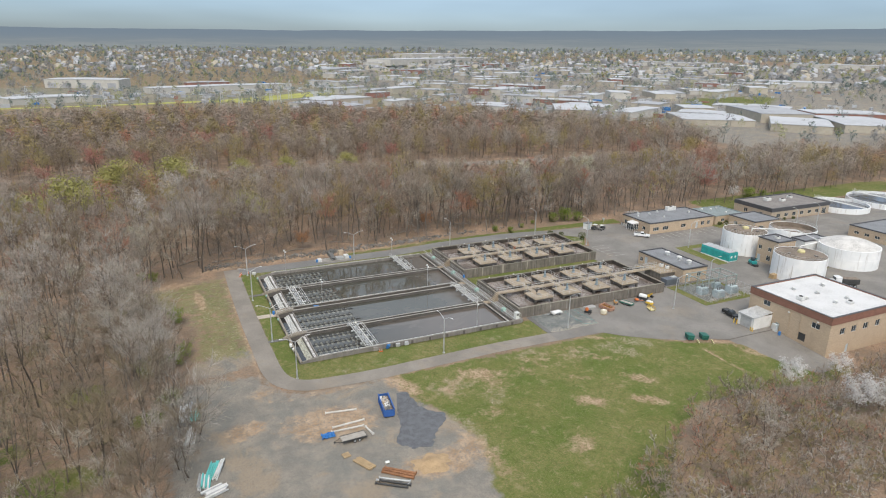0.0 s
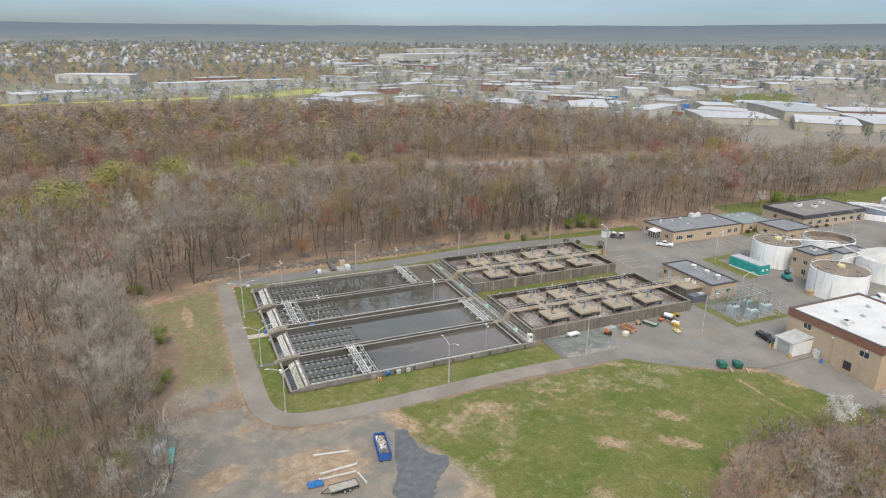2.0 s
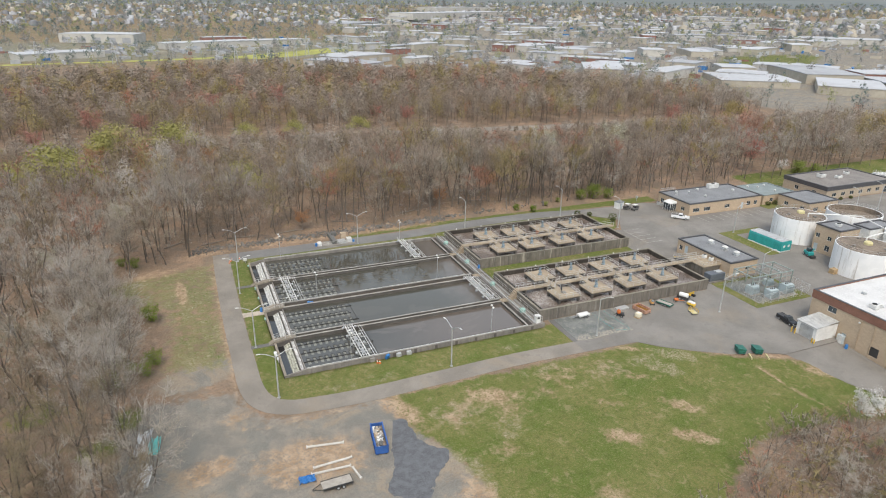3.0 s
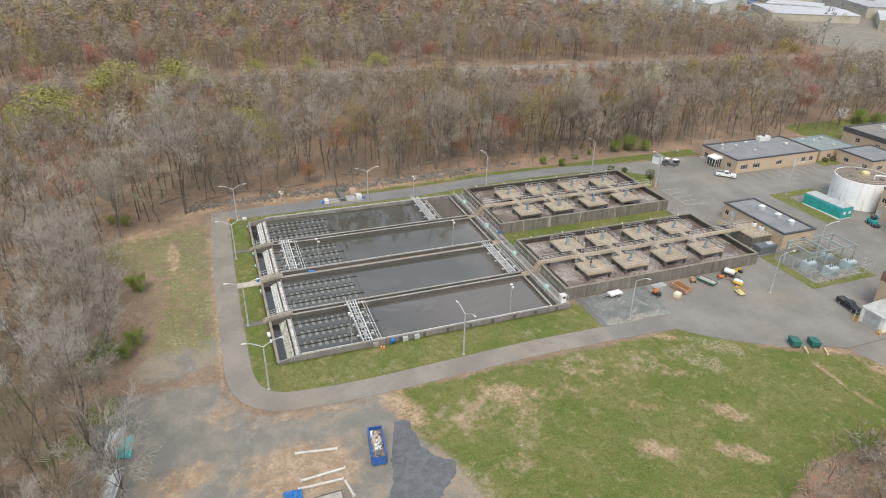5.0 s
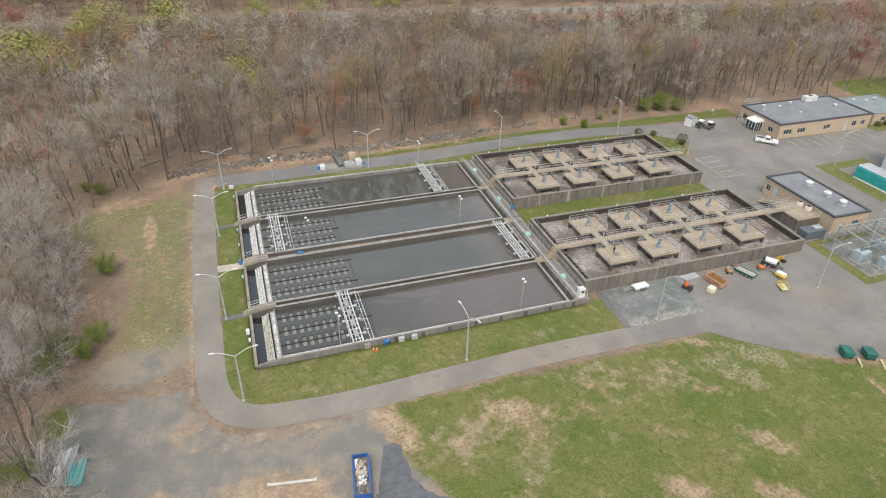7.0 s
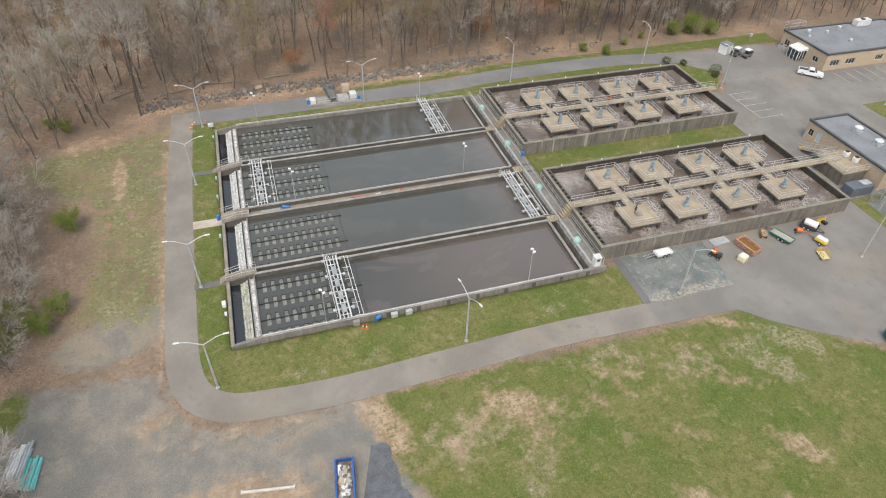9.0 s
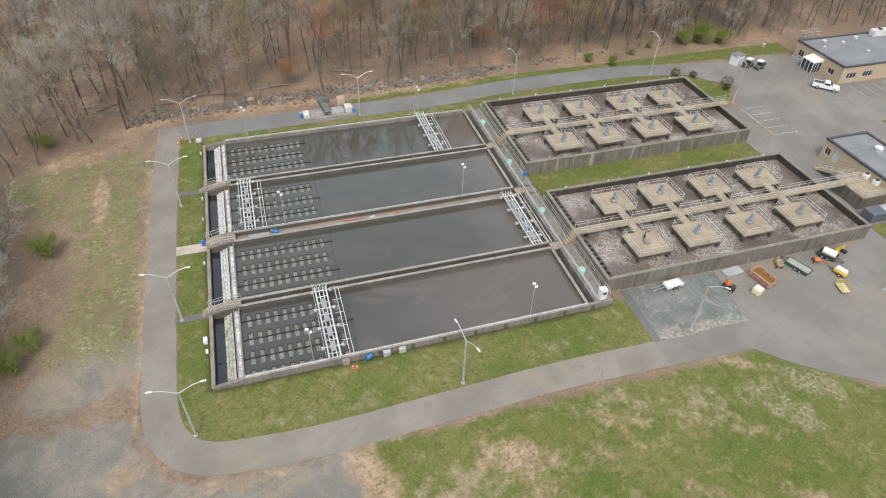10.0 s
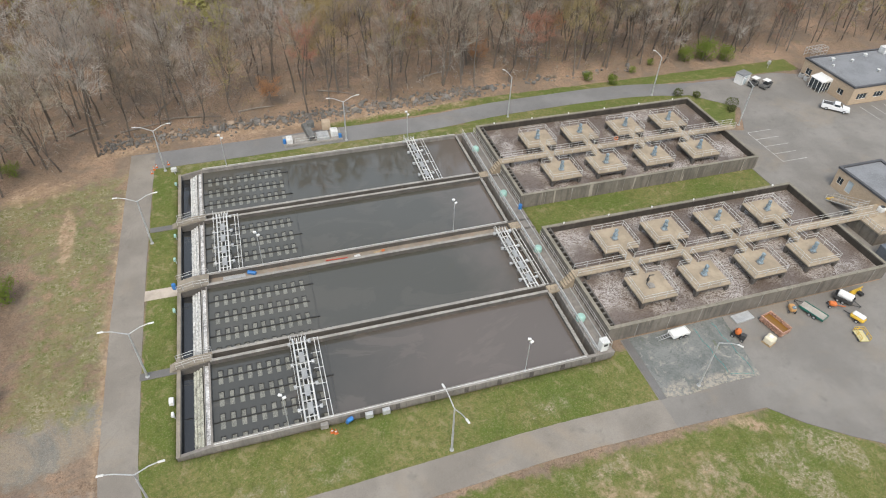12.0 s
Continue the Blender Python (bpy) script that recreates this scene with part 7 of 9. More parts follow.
four = ((-0.8, 0.6), (-0.8, -0.6), (0.8, 0.6), (0.8, -0.6))
t = small_machine("concrete_mixer", 69.5, -1.8, 300, "small towed mixer with orange drum and black frame", "mixer", [("frame", (0, 0, 0.5), (2.2, 0.9, 0.3), BLACK, 0.04), ("engine", (0.7, 0, 0.95), (0.8, 0.8, 0.7), DARK_STEEL, 0.06), ("mast", (-0.6, 0, 1.2), (0.2, 0.5, 1.3), BLACK, 0.03)], four)
bm = bmesh.new()
lathe(bm, [(0, 0.75), (0.4, 0.8), (0.55, 1.2), (0.5, 1.6), (0.25, 1.9), (0, 1.9)], 14, (-0.35, 0))
part("drum", bm, ORANGE, t, smooth=True)
small_machine("compressor", 79.6, 0.3, 70, "orange and tan towed compressor", "compressor", [("body", (0, 0, 0.85), (1.5, 1.0, 0.8), TAN_ORANGE, 0.15), ("drawbar", (1.3, 0, 0.5), (1.2, 0.1, 0.1), DARK_STEEL, 0), ("tank", (-0.5, 0, 1.4), (0.5, 0.6, 0.5), MOTOR, 0.08)])
small_machine("compressor", 85.8, -0.5, 330, "bright orange towed pump on two wheels", "pump", [("body", (0, 0, 0.75), (1.2, 0.9, 0.6), ORANGE, 0.12), ("drawbar", (1.4, 0, 0.5), (1.7, 0.12, 0.12), ORANGE, 0)])
t = trailer("tool_trailer", 88.2, 0.0, 300, 3.2, 1.8, DARK_STEEL, "black trailer carrying a white tank", 0.4)
bm = bmesh.new()
tube(bm, (-1.2, 0, 1.3), (1.3, 0, 1.3), 0.72, n=16)
bevel(bm, 0.15)
part("tank", bm, WHITE, t, smooth=True)
t = thing("roller_drum", 91.2, 0.6, 0.06, "yellow plough blade lying by the wall", "plough blade", "trailers and machines in the yard", rz=8)
bm = bmesh.new()
wedge(bm, [(0.0, 0.0), (0.5, 0.0), (0.62, 0.5), (0.35, 1.0), (0.15, 1.0), (0.35, 0.5)], -1.4, 1.4)
for v in bm.verts:
    v.co = Vector((v.co.y, v.co.x, v.co.z))
part("blade", bm, YELLOW, t)
bm = bmesh.new()
cbox(bm, (0.2, -0.5, 0.35), (0.7, 1.0, 0.5))
part("frame", bm, BLACK, t)
small_machine("compressor", 87.2, -3.6, 110, "yellow and white towed compressor with rounded hood", "compressor", [("body", (0, 0, 0.8), (2.4, 1.3, 0.7), YELLOW, 0.2), ("hood", (0, 0, 1.3), (2.1, 1.1, 0.5), WHITE, 0.2), ("drawbar", (1.8, 0, 0.5), (1.4, 0.12, 0.12), DARK_STEEL, 0)], ((-0.2, 0.7), (-0.2, -0.7)), 0.34)
t = thing("yellow_cart", 85.4, -6.2, 0.06, "yellow tubular cart frame on the asphalt", "cart", "trailers and machines in the yard", rz=75)
bm = bmesh.new()
box(bm, -1.2, 1.2, -0.8, 0.8, 0.3, 0.4)
part("deck", bm, PALE_YELLOW, t)
fenced(t, [(-1.2, -0.8, 0.4), (1.2, -0.8, 0.4), (1.2, 0.8, 0.4), (-1.2, 0.8, 0.4)], YELLOW, 0.9, 1.0, 0.05)
for sx in (-1, 1):
    wheel(t, sx * 0.8, 0.8, 0.18)
    wheel(t, sx * 0.8, -0.8, 0.18)

# The small plant is scaled down to match its size in the camera's view.
for o in list(scene.collection.objects):
    if not o.parent and o.get("group") == "trailers and machines in the yard":
        o.scale = (0.78, 0.78, 0.78)

# ---- stores in the gravel yard ----
PALE_POLE = worn("weathered_white_paint", (0.58, 0.56, 0.52), 0.75, 1.1, 0.6)


def beam_between(name, a, b, s, mat, label, group, z=0.05):
    a, b = Vector((*a, 0)), Vector((*b, 0))
    d = b - a
    t = thing(name, (a.x + b.x) / 2, (a.y + b.y) / 2, z, label, name.replace("_", " "), group, rz=math.degrees(math.atan2(d.y, d.x)))
    bm = bmesh.new()
    box(bm, -d.length / 2, d.length / 2, -s / 2, s / 2, 0, s)
    bevel(bm, 0.04)
    part("shaft", bm, mat, t)
    for e in (-1, 1):
        bm = bmesh.new()
        box(bm, e * d.length / 2 - 0.06, e * d.length / 2 + 0.06, -s * 0.7, s * 0.7, -0.02, s * 1.25)
        part("flange", bm, mat, t)


for a, b in (((-0.4, -20.0), (4.9, -20.9)), ((-0.4, -24.8), (5.2, -24.5)), ((-0.9, -26.0), (4.6, -26.2)), ((4.8, -26.7), (5.3, -29.2))):
    beam_between("lamp_column", a, b, 0.27, PALE_POLE, "white painted column lying on the ground", "white columns in the yard")
for k, (a, b) in enumerate((((3.7, -38.6), (7.5, -41.9)), ((3.4, -39.1), (7.2, -42.4)), ((4.1, -38.4), (7.9, -41.5)))):
    beam_between("steel_beam", a, b, 0.3, RUST, "rusty brown steel beam on the ground", "beams in the yard", 0.05 + 0.02 * k)
for k, (a, b) in enumerate((((2.0, -40.6), (6.0, -43.4)), ((1.6, -41.2), (5.6, -44.0)), ((2.5, -40.3), (6.4, -42.9)), ((2.4, -40.9), (6.2, -43.7)))):
    beam_between("steel_beam", a, b, 0.26, DARK_STEEL if k % 2 else GALV, "dark steel beam lying on bearers", "beams in the yard", 0.06 + 0.02 * k)
t = trailer("flat_trailer", 1.9, -29.2, 182, 4.8, 1.9, PALE_TIMBER, "flat trailer with grey timber deck", 0.08, 0.04, 1.5)
for k in range(8):
    bm = bmesh.new()
    box(bm, -2.38, 2.38, -0.93 + 0.234 * k, -0.71 + 0.234 * k, 0.684, 0.72)
    part("plank", bm, PALE_TIMBER, t)
t = thing("tarp", -1.6, -26.7, 0.03, "crumpled bright blue tarp on the ground", "tarp")
bm = bmesh.new()
bmesh.ops.create_grid(bm, x_segments=18, y_segments=14, size=1.0)
for v in bm.verts:
    v.co = Vector((v.co.x * 1.15 + 0.35 * noise.noise(v.co * 1.7), v.co.y * 0.75 + 0.35 * noise.noise(v.co * 1.7 + Vector((5, 0, 0))), 0.05 + 0.7 * abs(noise.noise(v.co * 2.6))))
bmesh.ops.solidify(bm, geom=bm.faces[:], thickness=0.03)
part("cloth", bm, BLUE_PLASTIC, t)
t = thing("plank_stack", 1.5, -36.0, 0.04, "stack of sawn timber planks on bearers", "plank stack", rz=-62)
for k in range(6):
    for j in range(2):
        bm = bmesh.new()
        cbox(bm, (0.1 * ((k * 5 + j) % 3), -0.6 + 0.24 * k, 0.12 + 0.1 * j), (3.6, 0.2, 0.08), ((k + j) % 3) - 1)
        part("plank", bm, TIMBER, t)
t = thing("pallet", -0.4, -32.9, 0.04, "pale timber pallet on the gravel", "pallet", rz=10)
for k in range(5):
    bm = bmesh.new()
    cbox(bm, (-0.5 + 0.25 * k, 0, 0.14), (0.18, 1.2, 0.04))
    part("slat", bm, TIMBER, t)
bm = bmesh.new()
for y in (-0.5, 0, 0.5):
    cbox(bm, (0, y, 0.06), (1.2, 0.1, 0.12))
part("bearer", bm, TIMBER, t)
simple("cone_weight", 4.9, -37.2, 0.04, "small white sack on the gravel", "sack", [("sack", (0, 0, 0.15), (0.7, 0.5, 0.3), WHITE, 0.1)])
t = thing("sand_heap", 11.2, -39.9, 0.0, "low heap of orange sand", "sand heap")
t.scale = (0.8, 0.62, 0.8)
bm = bmesh.new()
lathe(bm, [(4.4, -0.06), (3.4, 0.05), (2.6, 0.14), (2.1, 0.3), (1.5, 0.5), (1.0, 0.72), (0.5, 0.82), (0.0, 0.86)], 36)
for v in bm.verts:
    swell = 1 + 0.5 * noise.noise(Vector((v.co.x * 0.45, v.co.y * 0.45, 3.1)))
    v.co = Vector((v.co.x * swell, v.co.y * swell, v.co.z + 0.3 * v.co.z * noise.noise(v.co * 1.6)))
part("mound", bm, SAND, t, smooth=True)


def pipe_stack(x, y, rz, n, length, mats, label):
    t = thing("pipe_stack", x, y, 0.04, label, "pipe stack", "pipe stacks by the wood", rz=rz)
    rng = random.Random(n)
    for k in range(n):
        bm = bmesh.new()
        row, col = divmod(k, 6)
        off = rng.uniform(-0.4, 0.4)
        p = ((col - 2.5 + 0.5 * (row % 2)) * 0.3, 0.13 + row * 0.25)
        tube(bm, (off - length / 2, p[0], p[1]), (off + length / 2, p[0] + rng.uniform(-0.1, 0.1), p[1]), 0.13, n=8)
        part("pipe", bm, mats[rng.randrange(len(mats))], t)


pipe_stack(-19.6, -28.8, 70, 14, 3.8, (AQUA, AQUA, WHITE), "stack of turquoise plastic pipes")
pipe_stack(-21.3, -31.0, 80, 12, 3.0, (WHITE, GALV, AQUA), "stack of white and grey pipes")
pipe_stack(-20.0, -33.8, 20, 12, 3.2, (WHITE, GALV), "stack of white and grey pipes")
pipe_stack(-22.6, -10.6, 82, 14, 5.0, (WHITE, WHITE, GALV), "stack of long white pipes")
pipe_stack(-21.2, -11.6, 84, 8, 3.6, (AQUA, AQUA), "stack of turquoise plastic pipes")
pipe_stack(-22.4, -18.2, 80, 10, 4.2, (WHITE, GALV), "stack of long white pipes")


# ---- small things round the office block and the walkways ----
t = thing("cage_rack", 143, 68.6, 0, "galvanised cage rack standing behind the office block", "rack", rz=6)
for z in (0.3, 1.1, 1.9):
    for y in (-0.9, 0.9):
        bm = bmesh.new()
        tube(bm, (-2.6, y, z), (2.6, y, z), 0.05, n=5)
        part("rail", bm, GALV, t)
for k in range(6):
    for y in (-0.9, 0.9):
        bm = bmesh.new()
        tube(bm, (-2.6 + 1.04 * k, y, 0), (-2.6 + 1.04 * k, y, 1.95), 0.05, n=5)
        part("post", bm, GALV, t)
    bm = bmesh.new()
    tube(bm, (-2.6 + 1.04 * k, -0.9, 1.9), (-2.6 + 1.04 * k, 0.9, 1.9), 0.05, n=5)
    part("cross_bar", bm, GALV, t)
for x, y in ((131.2, 59.4), (131.3, 57.9)):
    u = thing("cooling_unit", x, y, 0.06, "grey outdoor cooling unit against the office wall", "cooling unit", "cooling units")
    bm = bmesh.new()
    box(bm, -0.4, 0.4, -0.5, 0.5, 0, 0.95)
    bevel(bm, 0.06)
    part("casing", bm, GALV, u)
    bm = bmesh.new()
    lathe(bm, [(0.0, 0.97), (0.3, 0.97), (0.32, 1.02), (0.26, 1.03)], 12)
    part("fan", bm, DARK_STEEL, u)
simple("service_box", 127.0, 65.4, 0, "grey service box on a post in the grass", "service box", [("post", (0.1, 0, 0.6), (0.1, 0.1, 1.2), GALV, 0), ("box", (0, 0, 1.3), (0.7, 0.5, 0.8), GALV, 0.04)], rz=15)
t = thing("lifebuoy", 74.7, 41.98, DECK + 0.62, "orange lifebuoy hanging on the walkway railing", "lifebuoy")
bm = bmesh.new()
ring = [(0.34 * math.cos(k * math.pi / 8), 0.0, 0.34 * math.sin(k * math.pi / 8)) for k in range(17)]
for p, q in zip(ring, ring[1:]):
    tube(bm, p, q, 0.09, n=8)
part("ring", bm, ORANGE, t)

# ---- rock bank along the wood and garden shrubs ----
def make_rocks():
    rng = np.random.default_rng(21)
    forms = []
    for k in range(6):
        bm = bmesh.new()
        bmesh.ops.create_icosphere(bm, subdivisions=2, radius=0.5)
        s = rng.uniform(0.7, 1.2, 3)
        for v in bm.verts:
            n = noise.noise(v.co * 2.1 + Vector((k * 7.3, 0, 0)))
            v.co = Vector((v.co.x * s[0], v.co.y * s[1], v.co.z * s[2] * 0.75)) * (1 + 0.55 * n)
            v.co = Vector([round(c * 5.5) / 5.5 * 0.5 + c * 0.5 for c in v.co])
        forms.append((bm, s))
    meshes = []
    for bm, _ in forms:
        pair = []
        for m in (ROCK, ROCK_TAN):
            me = bpy.data.meshes.new("stone")
            bm.to_mesh(me)
            me.materials.append(m)
            pair.append(me)
        bm.free()
        meshes.append(pair)
    bank = thing("rock_bank", 20, 69, 0, "bank of rough grey and tan boulders along the wood", "boulders")
    for k in range(300):
        x = rng.uniform(-12, 96)
        mid = np.interp(x, [-12, 10, 40, 70, 96], [67.0, 68.6, 69.2, 72.0, 72.6])
        y = mid + rng.normal(0, 0.75)
        if x > 76 and rng.random() < 0.5:
            x -= 50
            y = np.interp(x, [-12, 10, 40], [67.0, 68.6, 69.2]) + rng.normal(0, 1.0)
        big = rng.random() < 0.16
        s = rng.uniform(0.95, 1.4) if big else rng.uniform(0.4, 0.85)
        o = new("stone", meshes[rng.integers(6)][int(rng.random() < 0.3)])
        o.parent = bank
        o.matrix_basis = pose(x - 20, y - 69, 0.2 * s, rng.uniform(-20, 20), rng.uniform(-20, 20), rng.uniform(0, 360)) @ Matrix.Diagonal((s * rng.uniform(0.8, 1.3), s, s * rng.uniform(0.7, 1.1), 1))
    # Smaller stones between, too many to tell apart.
    base = bmesh.new()
    bmesh.ops.create_icosphere(base, subdivisions=1, radius=0.5)
    v0 = np.array([v.co[:] for v in base.verts])
    t0 = np.array([[v.index for v in f.verts] for f in base.faces])
    base.free()
    n = 900
    x = rng.uniform(-14, 60, n)
    y = np.interp(x, [-12, 10, 40, 70], [67.0, 68.8, 69.6, 72.0]) + rng.normal(0, 1.3, n)
    vs = v0[None] * rng.uniform(0.7, 1.3, (n, len(v0), 1)) * rng.uniform(0.25, 0.7, (n, 1, 1)) * rng.uniform(0.6, 1.3, (n, 1, 3)) + np.stack([x - 20, y - 69, np.full(n, 0.12)], 1)[:, None]
    rubble = part("rubble", tri_mesh("rubble", vs.reshape(-1, 3), (t0[None] + (np.arange(n) * len(v0))[:, None, None]).reshape(-1, 3), ROCK_SMALL), None, bank)
    tagged(rubble, kind="stuff")
    for k, (x, y, a, n) in enumerate(((-6, 72, 12, 9), (2, 73.5, -8, 11), (-16, 74, 30, 8), (14, 74, 5, 7), (30, 77, -25, 8), (-3, 79, 60, 7), (52, 80, 15, 8), (76, 83, -20, 9))):
        t = thing("fallen_log", x, y, 0.2, "grey fallen log on the leaf litter", "log", "fallen logs", rz=a)
        bm = bmesh.new()
        tube(bm, (-n / 2, 0, 0), (0, 0.25, 0.05), 0.18, 0.14, 7)
        tube(bm, (0, 0.25, 0.05), (n / 2, -0.2, 0.15), 0.14, 0.06, 7)
        tube(bm, (n * 0.1, 0.1, 0.1), (n * 0.3, 1.2, 0.9), 0.09, 0.03, 5)
        tube(bm, (-n * 0.1, 0, 0.1), (n * 0.1, -1.0, 0.6), 0.08, 0.03, 5)
        part("stem", bm, LOG_GREY, t)


def make_rock_mat(name, colour):
    n = Nodes(name, 0.92)
    c = n.mix(n.each(), tuple(v * 0.65 for v in colour), tuple(v * 1.25 for v in colour))
    c = n.mix(n.maths("MULTIPLY", n.ramp(n.noise(2.2, 6, 0.7), 0.45, 0.7), 0.6), c, tuple(v * 0.5 for v in colour))
    n.bump(n.noise(5, 5), 0.5, 0.05)
    return n.done(c)


LOG_GREY = make_bark("weathered_log", (0.21, 0.18, 0.15), (0.28, 0.245, 0.21), 0.2)
ROCK_SMALL = make_bark("small_grey_stone", (0.16, 0.148, 0.135), (0.24, 0.215, 0.19))
ROCK = make_rock_mat("grey_boulder", (0.175, 0.165, 0.152))
ROCK_TAN = make_rock_mat("tan_boulder", (0.30, 0.23, 0.17))
make_rocks()


def clipped_shrub(x, y, r):
    t = thing("shrub", x, y, 0.02, "small round dark green garden shrub", "shrub", "garden shrubs")
    rng = np.random.default_rng(int(x * 10))
    n = 420
    d = rng.normal(0, 1, (n, 3))
    d /= np.linalg.norm(d, axis=1)[:, None]
    c = d * r * rng.uniform(0.7, 1.05, n)[:, None] * (1, 1, 0.8) + (0, 0, r * 0.85)
    u, w = rng.normal(0, 1, (n, 3)), rng.normal(0, 1, (n, 3))
    v = np.stack([c, c + u * 0.13, c + w * 0.13], 1).reshape(-1, 3)
    part("crown", tri_mesh("crown", v, np.arange(3 * n).reshape(-1, 3), LEAF_DARK), None, t)
    bm = bmesh.new()
    for k in range(4):
        tube(bm, (0, 0, 0), (0.4 * r * math.cos(k * 1.6), 0.4 * r * math.sin(k * 1.6), r), 0.05, 0.02, 5)
    part("stem", bm, BARK, t)


for x, y, r in ((99.0, 58.6, 1.0), (102.6, 57.2, 0.75), (107.2, 51.8, 1.25), (106.2, 50.2, 0.8), (168.5, 46.2, 0.9), (165.6, 46.4, 0.8), (163.6, 50, 0.7), (191, 42.4, 0.6), (195, 42.4, 0.6), (200, 42.4, 0.6)):
    clipped_shrub(x, y, r)

# ---- woods ----
def branchy(rng, h, spread, leaders, limbs, twigs, fat, sides=4, leaf=0.0, fork=0.4, bow=0.55, stout=1.0):
    """A tree: wood (trunk, leaders and limbs) and crown (branchlets and fine twigs, or small leaves), each as places and triangles.
    leaders: stems above the fork; limbs: boughs on each; twigs: how many in all; fat: the width of a twig; bow: how far the leaders splay."""
    wv, wt, cv = [], [], []

    def unit(v):
        return v / (np.linalg.norm(v) + 1e-9)

    def stick(a, b, r0, r1, n):
        d = unit(b - a)
        u = unit(np.cross(d, (0.3, 0.9, 0.1)))
        w = np.cross(d, u)
        k = len(wv)
        for c, r in ((a, r0), (b, r1)):
            for i in range(n):
                t = i * 2 * np.pi / n
                wv.append(c + (u * np.cos(t) + w * np.sin(t)) * r)
        for i in range(n):
            j = (i + 1) % n
            wt.append((k + i, k + j, k + n + j))
            wt.append((k + i, k + n + j, k + n + i))

    heart = np.array((0, 0, h * (0.3 + 0.35 * fork)))
    up = np.array((0, 0, 1.0))

    def blade(a, b, w):
        """A thin twig that lies broadside to the open side of the crown."""
        open_side = unit(unit((a + b) / 2 - heart) * 0.7 + up * 0.45 + rng.normal(0, 0.32, 3))
        side = unit(np.cross(b - a, open_side)) * w / 2
        cv.extend((a - side, a + side, b))

    r = (0.0074 * h + 0.02) * stout
    knee = np.array((rng.normal(0, 0.02) * h, rng.normal(0, 0.02) * h, h * fork * 0.5))
    top = knee + np.array((rng.normal(0, 0.025) * h, rng.normal(0, 0.025) * h, h * fork * 0.5))
    stick(np.array((0, 0, -0.3)), knee, r * 1.15, r * 0.92, sides)
    stick(knee, top, r * 0.92, r * 0.8, sides)
    arms = [(knee, top)]
    first = rng.uniform(0, 6.28)
    for k in range(leaders):
        t = first + k * 6.283 / leaders + rng.uniform(-0.4, 0.4)
        way = np.array((np.cos(t), np.sin(t), 0))
        out = spread * bow * rng.uniform(0.5, 1.05) * (0.35 if k == 0 and leaders > 2 else 1.0)
        rise = h * (1 - fork) * rng.uniform(0.72, 0.92)
        mid = top + way * out * 0.55 + up * rise * 0.45
        end = top + way * out + up * rise
        rr = r * (0.62 if k == 0 else 0.5)
        stick(top, mid, rr, rr * 0.62, max(sides - 1, 3))
        stick(mid, end, rr * 0.62, 0.025, 3)
        arms += [(mid, end), (mid, end)]
        for j in range(limbs):
            f = (j + rng.random()) / limbs
            base = top + (mid - top) * (f * 2) if f < 0.5 else mid + (end - mid) * (f * 2 - 1)
            t2 = t + (j % 2 * 2 - 1) * rng.uniform(0.3, 1.5)
            way2 = np.array((np.cos(t2), np.sin(t2), 0))
            reach = spread * rng.uniform(0.45, 0.8) * (1.0 - 0.5 * f)
            tip = base + way2 * reach + up * min(reach * rng.uniform(0.55, 1.25), h * 0.97 - base[2])
            stick(base, tip, rr * 0.42, 0.02, 3)
            arms += [(base, tip)] * 3
    for k in range(max(twigs // 7, 1)):
        a, b = arms[rng.integers(len(arms))]
        f = rng.uniform(0.2, 1.0) ** 0.8
        at = a + (b - a) * f
        d = unit(unit(b - a) * 0.6 + unit(at - heart) * 0.6 + rng.normal(0, 0.62, 3))
        n = spread * rng.uniform(0.2, 0.42) * (1.15 - 0.3 * f)
        tip = at + d * n
        blade(at, tip, fat * 1.7)
        for _ in range(6):
            q = at + (tip - at) * rng.uniform(0.2, 1.0)
            if leaf:
                for _ in range(4):
                    c = q + rng.normal(0, 0.5, 3)
                    z = leaf * rng.uniform(0.5, 1.3)
                    face = unit(unit(c - heart) + up * 0.6 + rng.normal(0, 0.5, 3))
                    e1 = unit(np.cross(face, rng.normal(0, 1, 3)))
                    cv.extend((c, c + e1 * z, c + unit(e1 * 0.4 + np.cross(face, e1)) * z))
            else:
                e = unit(d * 0.4 + unit(q - heart) * 0.25 + rng.normal(0, 0.6, 3))
                blade(q, q + e * n * rng.uniform(0.4, 0.8), fat)
    cv = np.array(cv)
    return np.array(wv), np.array(wt), cv, np.arange(len(cv)).reshape(-1, 3)


